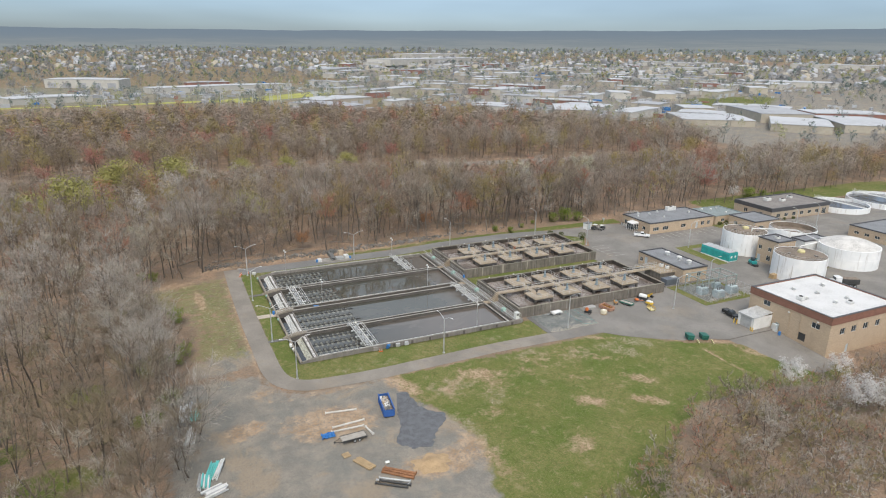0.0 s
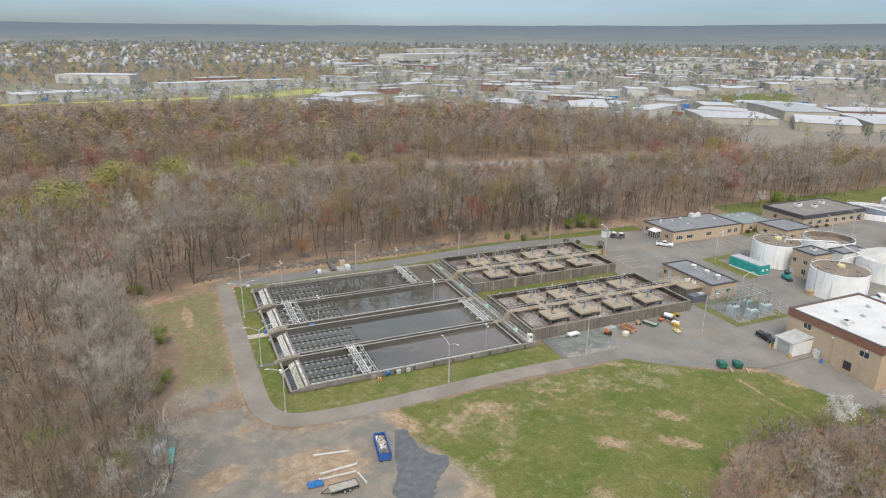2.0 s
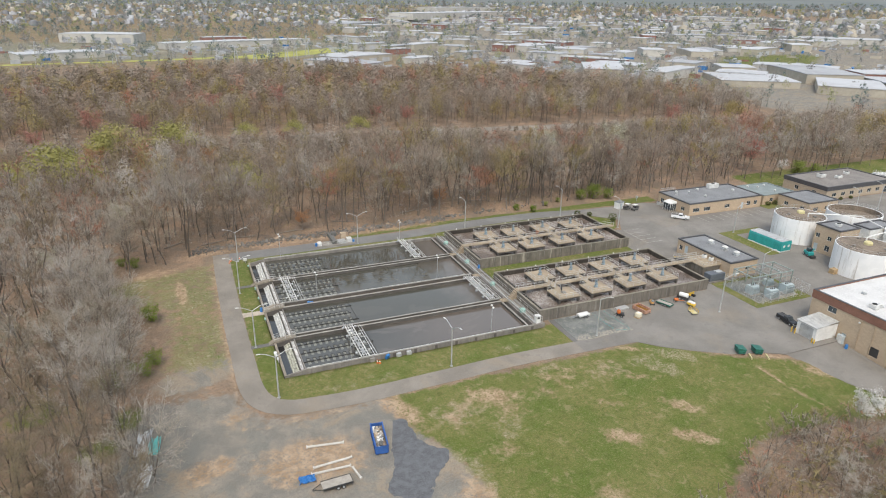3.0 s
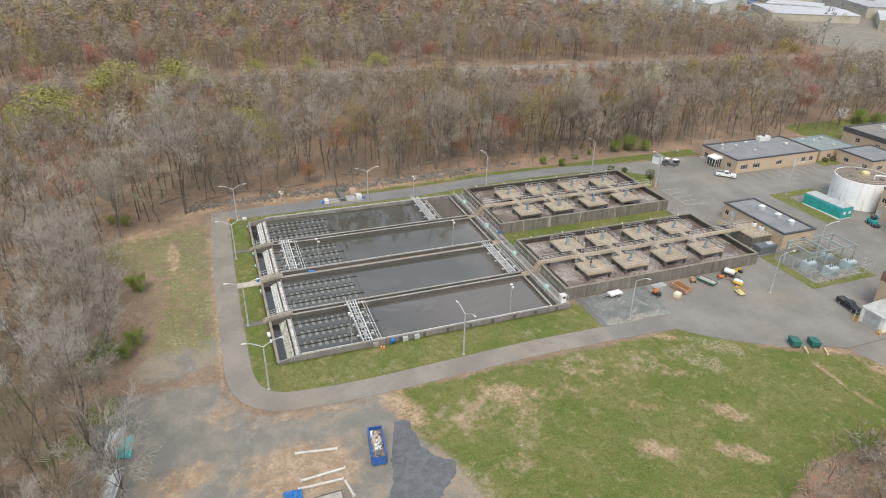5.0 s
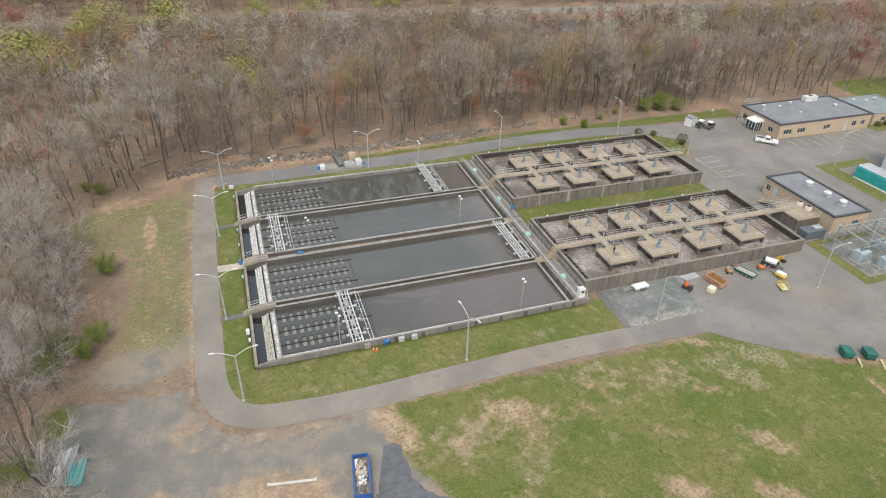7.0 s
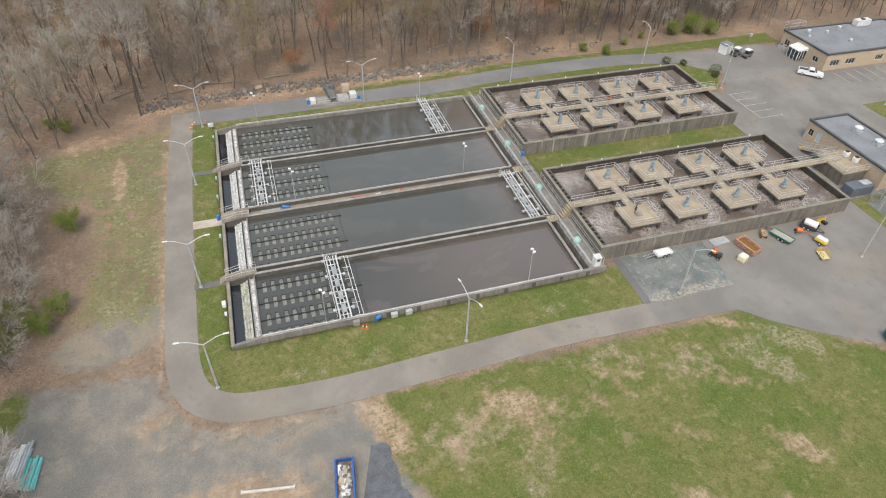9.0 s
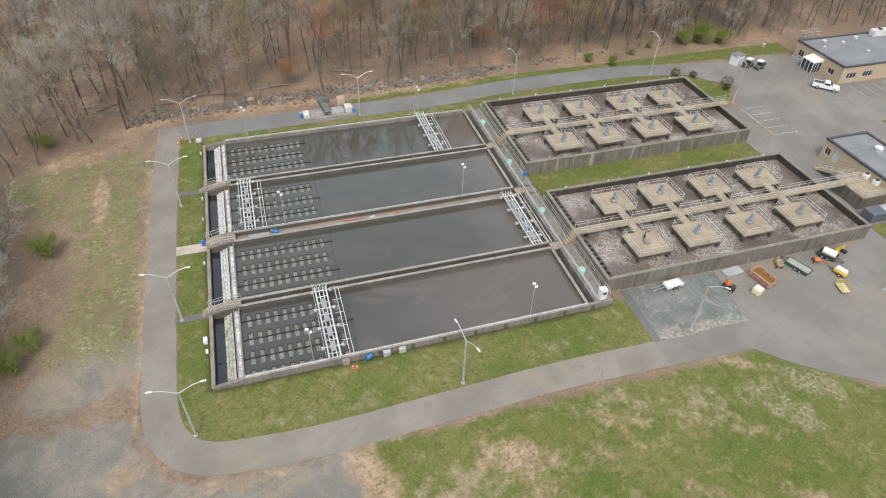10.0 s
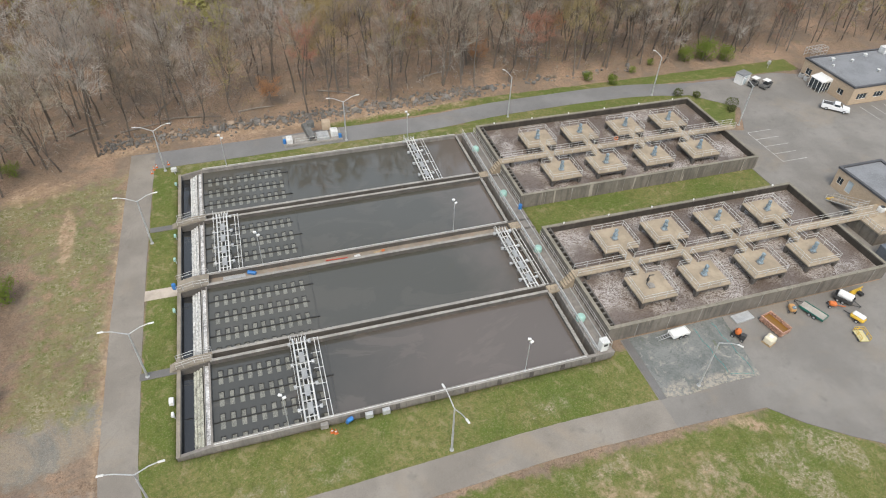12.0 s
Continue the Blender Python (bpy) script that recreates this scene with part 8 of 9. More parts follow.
def domed(rng, h, spread, lobes, n, size, slim=0.5):
    """A tree further off: a stem with forks, and a rounded crown of small tufts of twigs gathered in lobes."""
    wv, wt = [], []
    r = 0.0078 * h + 0.02
    rods = [((0, 0, -0.3), (rng.normal(0, 0.3), rng.normal(0, 0.3), h * 0.5), r, r * 0.7)]
    turn = rng.uniform(0, 6.28)
    for k in range(2):
        t = turn + k * 2.7
        rods.append((rods[0][1], (spread * 0.45 * math.cos(t), spread * 0.45 * math.sin(t), h * 0.85), r * 0.6, 0.03))
    for a, b, r0, r1 in rods:
        k = len(wv)
        for c, q in ((a, r0), (b, r1)):
            wv += [(c[0] + q * math.cos(i * 2.094), c[1] + q * math.sin(i * 2.094), c[2]) for i in range(3)]
        for i in range(3):
            j = (i + 1) % 3
            wt += [(k + i, k + j, k + 3 + j), (k + i, k + 3 + j, k + 3 + i)]
    base, tall = h * 0.3, h * 0.68
    t = rng.uniform(0, 2 * np.pi, lobes)
    f = np.linspace(0.2, 1.0, lobes)
    out = spread * 0.66 * np.sqrt(1 - (f * 0.93) ** 2) * rng.uniform(0.7, 1.15, lobes)
    heart = np.stack([out * np.cos(t), out * np.sin(t), base + tall * f * 0.82], 1)
    which = rng.integers(0, lobes, n)
    c = heart[which] + rng.normal(0, 1, (n, 3)) * (spread * 0.2, spread * 0.2, tall * 0.13)
    face = (c - (0, 0, base + tall * 0.35)) / spread * 0.8 + (c - heart[which]) / spread * 1.6 + (0, 0, 0.08) + rng.normal(0, 0.16, (n, 3))
    e1 = np.cross(face, rng.normal(0, 1, (n, 3)))
    e1 /= np.linalg.norm(e1, axis=1)[:, None] + 1e-9
    e2 = np.cross(face, e1)
    e2 /= np.linalg.norm(e2, axis=1)[:, None] + 1e-9
    z = size * rng.uniform(0.55, 1.35, (n, 1))
    v = np.stack([c - e1 * z * slim, c + e1 * z * slim, c + e2 * z * rng.uniform(0.8, 1.7, (n, 1)) * (0.5 / slim) ** 0.6], 1).reshape(-1, 3)
    return np.array(wv), np.array(wt), v, np.arange(3 * n).reshape(-1, 3)


def planted(template, spots, rng):
    """One set of places and triangles for a template set at many spots (x, y, z, scale)."""
    v, t = template
    n = len(spots)
    turn = rng.random(n) * 2 * np.pi
    c, s = np.cos(turn) * spots[:, 3], np.sin(turn) * spots[:, 3]
    tall = spots[:, 3] * rng.uniform(0.88, 1.14, n)
    x = v[None, :, 0] * c[:, None] - v[None, :, 1] * s[:, None] + spots[:, None, 0]
    y = v[None, :, 0] * s[:, None] + v[None, :, 1] * c[:, None] + spots[:, None, 1]
    z = v[None, :, 2] * tall[:, None] + spots[:, None, 2]
    return np.stack([x, y, z], -1).reshape(-1, 3), (t[None] + (np.arange(n) * len(v))[:, None, None]).reshape(-1, 3)


ROAD_LINE = lambda x: np.interp(x, [-240, -84, 4, 99, 216, 420], [219, 211, 208, 197, 185, 165])
WOOD_FAR = lambda x: np.interp(x, [-400, -114, -46, 60, 124, 194, 253, 302, 330, 460], [400, 405, 430, 435, 413, 395, 350, 262, 170, 150])


# Trees in early leaf, bud or blossom: material, words, form, squatness, and (x, y, size) for each.
EARLY = (
    (LEAF_YELLOW, "tree in yellow-green early leaf", 0, 0.9, ((-34, 170, 1.45), (-14.8, 174, 1.4), (-51.5, 135, 1.5), (-42, 133, 1.1), (-40, 176, 1.1), (5, 108.5, 1.15), (16, 199.5, 0.8), (38, 203, 0.75), (69, 202, 0.8), (-47, 146, 1.0), (-63, 133, 1.1), (-118, 190, 1.2), (-95, 120, 0.9))),
    (LEAF_OCHRE, "tree in ochre spring bud", 0, 0.85, ((38.6, 109.6, 1.0), (52, 95, 0.85), (191, 134, 1.25), (208, 130, 1.4), (217, 127, 1.3), (274, 168, 1.2), (30, 107, 0.9), (1, 140, 0.9), (90, 120, 0.8))),
    (LEAF_RED, "tree covered in red spring buds", 1, 0.95, ((-67, 199, 0.9), (-48, 223, 1.2), (5.7, 262, 1.25), (40, 276, 1.3), (75, 344, 1.3), (-28, 222, 1.0), (83, 222, 0.9), (98, 214, 0.9), (196, 82, 1.1), (206, 97, 1.2), (201, 88, 1.0), (230, 167, 1.1), (190, 260, 1.2), (110, 310, 1.2), (-90, 300, 1.3))),
    (LEAF_ORANGE, "tree in orange-brown spring bud", 1, 0.9, ((-3, 149, 0.9), (-12.6, 135, 0.9), (48, 132, 0.95), (78, 154, 1.0), (17, 74.5, 0.55), (112, 94, 0.85), (62, 81, 0.6), (-20, 90, 0.7), (84, 90, 0.7), (-42, 160, 0.9))),
    (LEAF_SILVER, "tree in pale silvery bud", 1, 1.1, ((118.5, 111.6, 1.2), (148, 107.7, 1.3), (73.6, 102.5, 0.95), (140, 106, 1.0), (-30, 88, 0.7), (56, 106, 0.7), (-44, 60, 0.6), (-58, 40, 0.7))),
    (BLOSSOM, "tree in white blossom", 1, 1.0, ((82.5, -47, 0.58), (97.4, -46.6, 0.52), (86, -57.5, 0.72), (91, -58.5, 0.66), (103, -60, 0.5), (202.5, 73.6, 0.55))),
)


def wooded(x, y):
    """Whether a tree may stand here."""
    north = (y > np.interp(x, [-30, -10, 20, 60, 100, 140, 190, 460], [52, 65, 70, 71.5, 73, 71, 70, 84])) & (y < WOOD_FAR(x)) & (np.abs(y - ROAD_LINE(x)) > 8.5)
    pond = ((x - 143) / 31) ** 2 + ((y - 166) / 12.5) ** 2 < 1
    west = (x < np.interp(y, [-80, -30, -8, 8, 22, 34, 44, 52, 70], [-24, -22.5, -22, -24.5, -25.5, -27, -32, -34, -12])) & (y <= 70) & (y > -112) & (x > -170)
    south = (y < np.interp(x, [20, 30, 44, 56, 66, 76, 84, 100, 120, 160], [-62, -57, -53.5, -49, -43.5, -44, -46, -47, -44, -44])) & (y > -84) & (x > 26) & (x < 150)
    free = np.ones(np.shape(x), bool)
    for row in EARLY:
        for px, py, size in row[4]:
            free &= np.hypot(x - px, y - py + 3) > 6.2 * size
    return ((north & ~pond) | west | south) & free


def scatter(rng, x0, x1, y0, y1, gap):
    gx, gy = np.meshgrid(np.arange(x0, x1, gap), np.arange(y0, y1, gap))
    x = gx.ravel() + rng.uniform(-0.48, 0.48, gx.size) * gap
    y = gy.ravel() + rng.uniform(-0.48, 0.48, gx.size) * gap
    ok = wooded(x, y)
    return x[ok], y[ok]


def make_woods():
    rng = np.random.default_rng(11)
    near = [branchy(rng, h, sp, n, 5, 1750, 0.044, 5, fork=f) for h, sp, n, f in ((17, 5.0, 3, 0.38), (15, 4.4, 2, 0.42), (18.5, 5.2, 3, 0.45), (16, 5.4, 4, 0.25), (14, 4.6, 3, 0.18), (18, 4.4, 2, 0.5))]
    deep = [branchy(rng, h, sp, n, 3, 640, 0.085, 3, fork=f) for h, sp, n, f in ((17, 5.0, 3, 0.34), (15, 4.6, 2, 0.4), (18.5, 5.0, 3, 0.42), (14, 4.8, 3, 0.2))]
    mid = [domed(rng, h, sp, n, 340, 0.56, 0.2) for h, sp, n in ((15, 4.6, 8), (16.5, 4.9, 9), (13, 4.4, 7), (15.5, 5.2, 10))]
    far = [domed(rng, h, sp, n, 250, 0.8, 0.36) for h, sp, n in ((15, 5.2, 7), (13, 4.9, 6), (14.5, 5.6, 8))]
    budding = [branchy(rng, h, sp, 3, 5, n, 0.05, 4, lf, fork=f) for h, sp, n, lf, f in ((12, 6.4, 860, 0.36, 0.25), (12, 4.6, 760, 0.34, 0.3))] + [branchy(rng, 5.0, 3.4, 5, 3, 420, 0.05, 4, 0.36, fork=0.06)]
    # Broad domes of young leaf.
    budding[0] = budding[0][:2] + domed(rng, 12.5, 7.0, 16, 2400, 0.4, 0.4)[2:]
    shrub = [branchy(rng, 3.0, 2.0, 4, 1, 130, 0.08, 3, fork=0.05, bow=0.9, stout=0.5) for _ in range(3)]
    brush = [branchy(rng, 3.0, 1.7, 3, 1, 42, 0.055, 3, fork=0.08, bow=0.7, stout=0.6) for _ in range(3)]

    nx, ny = scatter(rng, -75, 235, -112, 112, 5.5)
    qx, qy = scatter(rng, 52, 150, 72, 104, 6.2)
    nx, ny = np.r_[nx, qx], np.r_[ny, qy]
    mx, my = scatter(rng, -190, 330, 112, 262, 6.0)
    ex, ey = scatter(rng, -170, -75, -30, 112, 6.4)
    fx, fy = scatter(rng, -330, 460, 262, 440, 7.2)
    gx, gy = scatter(rng, 235, 440, 60, 112, 6.2)
    mx, my = np.r_[mx, ex, gx], np.r_[my, ey, gy]
    patch = lambda x, y, s: np.sin(x * s + 1.3) * np.cos(y * s * 0.9 + 0.4) + np.sin((x + y) * s * 1.7) * 0.5

    def sort(x, y, rng):
        """0 brown, 1 pale grey, 2 red, 3 olive, 4 darkened for shade, mostly south-west, by drifts across the wood."""
        k = np.zeros(len(x), int)
        u = rng.random(len(x))
        k[(u < 0.16)] = 1
        k[(patch(x, y, 0.05) > 0.35) & (u < 0.5)] = 1
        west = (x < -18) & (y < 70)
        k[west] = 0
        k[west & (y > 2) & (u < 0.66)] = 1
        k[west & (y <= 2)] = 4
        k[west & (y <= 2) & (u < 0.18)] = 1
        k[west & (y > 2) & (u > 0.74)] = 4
        k[(x < -12) & (x > -90) & (y >= 70) & (y < 108) & (u < 0.62)] = 1
        k[(y > 215) & (u < 0.5)] = 0
        k[(y > 215) & (u > 0.72) & (u < 0.93)] = 3
        k[(u > 0.79) & (u < 0.9) & ~west] = 3
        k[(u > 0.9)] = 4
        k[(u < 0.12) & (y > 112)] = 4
        k[(u > 0.95)] = 2
        k[(patch(x, y, 0.031) > 0.9) & (u < 0.35)] = 3
        k[(np.hypot(x - 232, y - 118) < 16) & (u < 0.8)] = 2
        return k

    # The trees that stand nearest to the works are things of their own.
    twigs = (TWIG_BROWN, TWIG_GREY, TWIG_RED, TWIG_OLIVE, TWIG_DARKENED)
    words = ("bare grey-brown tree with fine twigs at the wood's edge", "bare pale grey tree with fine twigs", "tree with red spring buds", "tree with olive-green spring buds", "bare tree with fine twigs in darkened brown")
    trunk = [tri_mesh("trunk", t[0], t[1], BARK) for t in near]
    crown = [[tri_mesh("crown", t[2], t[3], m) for m in twigs] for t in near]
    front = ((ny > 60) & (ny < 84) & (nx > -30) & (nx < 130)) | ((nx > -36) & (nx < -10) & (ny > -60) & (ny < 60)) | ((ny < -40) & (ny > -70) & (nx > 40) & (nx < 120))
    kinds = sort(nx, ny, rng)
    order = np.flatnonzero(front)[:300]
    for i in order:
        k, q = rng.integers(len(near)), kinds[i]
        t = thing("tree", nx[i], ny[i], gz(nx[i], ny[i]), words[q], "tree", "bare trees round the works", rz=float(rng.random() * 360))
        s = float(rng.uniform(0.75, 1.08)) * (1.2 if 55 < ny[i] and nx[i] > -20 else 1.0) * (0.4 if ny[i] < -40 and nx[i] > 20 else 1.0)
        t.scale = (s, s, s * float(rng.uniform(0.9, 1.1)))
        part("trunk", trunk[k], None, t)
        part("crown", crown[k][q], None, t)
    rest = np.ones(len(nx), bool)
    rest[order] = False

    def joined(name, label, forms, x, y, kinds, lo, hi, thin=True):
        wood_v, wood_t, count = [], [], 0
        crown_v, crown_t, counts = [[] for _ in twigs], [[] for _ in twigs], [0] * len(twigs)
        which = rng.integers(0, len(forms), len(x))
        size = rng.uniform(lo, hi, len(x))
        # Trees south of the public road and before the pond are shrunk to keep both in the camera's view.
        gap = ROAD_LINE(x) - y
        if thin:
            size = np.where((gap > 0) & (gap < 52), size * (0.14 + 0.76 * gap / 52), size)
            size = np.where((np.abs(x - 140) < 36) & (y > 108) & (y < 190), size * 0.42, size)
            if lo < 0.65:
                size = np.where((y < -40) & (x > 20), size * 0.45, size)
        z = ground_z(x, y)
        for f, form in enumerate(forms):
            for q in range(len(twigs)):
                m = (which == f) & (kinds == q)
                if not m.any():
                    continue
                spots = np.stack([x[m], y[m], z[m], size[m]], 1)
                state = rng.bit_generator.state
                v, t = planted(form[:2], spots, rng)
                wood_v.append(v)
                wood_t.append(t + count)
                count += len(v)
                rng.bit_generator.state = state
                v, t = planted(form[2:], spots, rng)
                crown_v[q].append(v)
                crown_t[q].append(t + counts[q])
                counts[q] += len(v)
        top = thing(name, 0, 0, 0, label, "woods", kind="stuff")
        part("trunks", tri_mesh("trunks", np.concatenate(wood_v), np.concatenate(wood_t), BARK), None, top)
        for q, m in enumerate(twigs):
            if crown_v[q]:
                part("crowns", tri_mesh("crowns", np.concatenate(crown_v[q]), np.concatenate(crown_t[q]), m), None, top)

    joined("woods", "bare spring wood of grey-brown trees", deep, nx[rest], ny[rest], kinds[rest], 0.62, 1.2)
    # Brush and saplings under the trees and along the edge of the wood.
    bx, by = scatter(rng, -60, 200, -85, 118, 4.2)
    keep = (rng.random(len(bx)) < np.where(by < -35, 0.9, np.where(((by > 62) & (by < 88)) | (bx < -20), 0.92, 0.5)))
    bx, by = bx[keep], by[keep]
    kind = sort(bx, by, rng)
    kind[(by < -35) & (bx > 76) & (rng.random(len(bx)) < 0.4)] = 2
    joined("undergrowth", "leafless brush and saplings on the woodland floor", brush, bx, by, kind, 0.5, 1.3)
    # A denser fringe behind the rocks.
    bx, by = scatter(rng, -14, 136, 70, 98, 2.9)
    joined("undergrowth", "leafless brush along the wood's edge", brush, bx, by, sort(bx, by, rng), 0.45, 1.15)
    # A thicket of shrubs between the field and the brick building.
    tx, ty = scatter(rng, 26, 150, -72, -40, 2.5)
    u = rng.random(len(tx))
    kind = np.where(u < 0.36, 1, np.where(u < 0.74, 0, np.where(u < 0.9, 3, 2)))
    kind[(tx > 76) & (u > 0.66)] = 2
    joined("thicket", "dense leafless shrubs in grey, olive and red-brown", shrub, tx, ty, kind, 0.9, 1.9)
    joined("woods", "bare spring wood on both sides of the public road", mid, mx, my, sort(mx, my, rng), 0.62, 1.22)
    joined("woods", "far bare wood before the town", far, fx, fy, sort(fx, fy, rng), 0.65, 1.25)

    # Saplings along the public road and round the pond, lower towards the road to keep it in the camera's view.
    sx, sy = scatter(rng, -190, 330, 130, 222, 4.2)
    gap = ROAD_LINE(sx) - sy
    keep = (gap > 7.5) & (gap < 46) & (rng.random(len(sx)) < 0.85)
    sx, sy, gap = sx[keep], sy[keep], gap[keep]
    joined("undergrowth", "young saplings beside the public road", far, sx, sy, sort(sx, sy, rng), 0.13 + 0.009 * gap, 0.2 + 0.012 * gap, False)

    # Single trees in early leaf or blossom.
    made = {}

    def leafy(x, y, s, mat, words, form=0, squat=1.0, wide=1.0):
        if (form, mat) not in made:
            made[form, mat] = tri_mesh("trunk", *budding[form][:2], BARK), tri_mesh("crown", *budding[form][2:], mat)
        t = thing("tree", x, y, gz(x, y), words, "tree", "trees in early leaf")
        t.scale = (s * wide, s * wide, s * squat)
        part("trunk", made[form, mat][0], None, t)
        part("crown", made[form, mat][1], None, t)

    for mat, words, form, squat, spots in EARLY:
        for x, y, s in spots:
            leafy(x, y, s, mat, words, form, squat, 1.25 if mat is LEAF_YELLOW else 1.0)
    many = branchy(rng, 13, 6.0, 6, 4, 1700, 0.05, 5, fork=0.1, bow=0.8)
    stems, haze = tri_mesh("trunk", *many[:2], BARK), tri_mesh("crown", *many[2:], TWIG_GREY)
    for k, (x, y, s, words) in enumerate([(-21.2, -20.0, 1.0, "bare grey many-stemmed tree beside the stacked pipes")] + [(x, y, s, "pale grey many-stemmed tree at the meadow's edge") for x, y, s in ((-26.5, 10, 0.75), (-26.0, 17.5, 0.85), (-28.5, 24, 0.9), (-27.5, 31.5, 0.8), (-32, 37, 0.95), (-31.5, 13, 0.95), (-34, 21, 1.05), (-25.5, 3.5, 0.7), (-35, 30, 1.0), (-31, 5, 0.9), (-37, 43, 0.9), (-23.5, -14.5, 0.7), (-24.5, -26, 0.8))]):
        t = thing("tree", x, y, 0.0, words, "tree", "bare trees round the works", rz=k * 71.0)
        t.scale = (s, s, s)
        part("trunk", stems, None, t)
        part("crown", haze, None, t)
    for x, y, s in ((110, 73, 0.5), (115, 72.5, 0.7), (119.5, 71, 0.5), (88, 66.6, 0.3), (83.5, 69.5, 0.3), (212, 74, 0.7), (216, 76, 0.6), (220, 73, 0.5), (-26, 61, 0.36), (-29, 63, 0.3), (-21.8, 30.3, 0.5), (-21.0, 12.4, 0.42), (-22.6, 9.2, 0.4), (101, 73, 0.22), (95, 70.5, 0.22), (89, 69, 0.16), (-33, 40, 0.3)):
        leafy(x, y, s * 1.3, LEAF_GREEN, "green shrub in fresh leaf", 2, 1.0)


make_woods()
bm = bmesh.new()
shore = curve([(116, 166), (120, 172), (132, 175), (146, 174), (158, 173), (168, 169), (171, 163), (163, 158.5), (150, 157), (138, 158), (126, 157.5), (119, 160)], 4)
slab(bm, shore[-2::-1], -0.4, 0.06)
# Brown colour stands in for murk and for the reflection of the trees.
POND = worn("pond_murk_and_reflection", (0.062, 0.05, 0.04), 0.7, 1.2, 0.3, 0, 0.15, 2)
tagged(part("pond", bm, POND), "pond coloured brown for murk and reflected bare trees", "pond", kind="structure")

# ---- the town beyond the woods ----
FAR_WHITE = worn("far_white_roof", (0.47, 0.48, 0.50), 0.85, 1.05, 0.8, 0, 0.02, 0.2)
FAR_GREY = worn("far_grey_roof", (0.36, 0.37, 0.39), 0.8, 1.1, 0.8, 0, 0.02, 0.2)
FAR_SLATE = worn("far_slate_roof", (0.20, 0.205, 0.215), 0.8, 1.1, 0.8, 0, 0.02, 0.2)
FAR_WALL = worn("far_pale_wall", (0.50, 0.48, 0.44), 0.85, 1.05, 0.8, 0, 0.02, 0.2)
FAR_TAN = worn("far_tan_wall", (0.44, 0.40, 0.33), 0.85, 1.05, 0.8, 0, 0.02, 0.2)
FAR_RED = worn("far_red_wall", (0.30, 0.155, 0.125), 0.85, 1.05, 0.8, 0, 0.02, 0.2)


# Tree colours paled and greyed to paint in the haze of distance.
TOWN_GREY = make_leaf("hazed_bare_trees", (0.30, 0.295, 0.285), (0.37, 0.36, 0.345))
TOWN_LEAF = make_leaf("hazed_budding_trees", (0.34, 0.35, 0.19), (0.41, 0.41, 0.25))
TOWN_GREEN = make_leaf("hazed_evergreens", (0.19, 0.235, 0.215), (0.25, 0.29, 0.265))


def warehouse(x, y, L, W, h, turn, label, roof=None, wall=None, bays=0):
    b = thing("warehouse", x, y, gz(x, y), label, "warehouse", "warehouses of the far town", rz=turn)
    bm = bmesh.new()
    box(bm, -L / 2, L / 2, -W / 2, W / 2, -2, h)
    part("wall", bm, wall or FAR_WALL, b)
    bm = bmesh.new()
    wedge(bm, [(-L / 2 - 0.4, h + 0.01), (L / 2 + 0.4, h + 0.01), (L / 2 + 0.4, h + 0.3), (0, h + 1.0), (-L / 2 - 0.4, h + 0.3)], -W / 2 - 0.4, W / 2 + 0.4)
    part("roof", bm, roof or FAR_WHITE, b)
    for k in range(bays):
        bm = bmesh.new()
        a = -L / 2 + L * (k + 0.5) / bays
        box(bm, a - L / bays * 0.28, a + L / bays * 0.28, -W / 2 - 0.15, -W / 2, 0.2, h * 0.62)
        part("door", bm, FAR_WHITE if wall else FAR_GREY, b)


warehouse(-90, 890, 95, 40, 11, -20, "long pale warehouse with white roof", bays=5)
warehouse(-115, 662, 78, 30, 6, 25, "low white-roofed store in the far town")
warehouse(70, 800, 190, 26, 7, 20, "very long low white-roofed shed")
warehouse(330, 1180, 140, 50, 9, 45, "grey-white works building in the far town", FAR_GREY)
warehouse(720, 1520, 560, 70, 12, 34, "very long white factory roof")
warehouse(560, 1420, 220, 50, 9, 34, "long white factory wing in the far town")
warehouse(800, 1750, 300, 70, 14, 30, "far white factory in the far town")
warehouse(520, 318, 84, 46, 8, 63, "large grey warehouse with white dock doors", FAR_GREY, FAR_TAN, 6)
warehouse(436, 310, 62, 60, 5, 60, "low white-roofed warehouse in the far town", wall=FAR_TAN)
warehouse(474, 248, 66, 44, 6, 40, "white-roofed warehouse in the far town", wall=FAR_TAN, bays=4)
warehouse(530, 235, 80, 50, 6, 55, "wide white-roofed warehouse in the far town", wall=FAR_TAN)
warehouse(595, 292, 70, 40, 6, -30, "brick store with pale roof", wall=FAR_RED)
warehouse(466, 640, 110, 30, 5, 18, "long grey-roofed shed in the far town", FAR_GREY)
warehouse(1085, 965, 110, 30, 10, -52, "white office block in the far town")
warehouse(640, 1000, 90, 40, 7, 30, "white-roofed works in the far town")
warehouse(820, 760, 120, 36, 7, -20, "grey works roof in the far town", FAR_GREY)
warehouse(960, 640, 140, 60, 7, -40, "white-roofed depot in the far town")
warehouse(1240, 1180, 200, 60, 9, -50, "white-roofed depot in the far town")
warehouse(1500, 900, 240, 60, 9, -60, "far white depot in the far town")
warehouse(240, 650, 30, 12, 6, 20, "small red shed in the far town", wall=FAR_RED)
warehouse(60, 870, 60, 14, 7, 15, "red-walled shed in the far town", wall=FAR_RED)


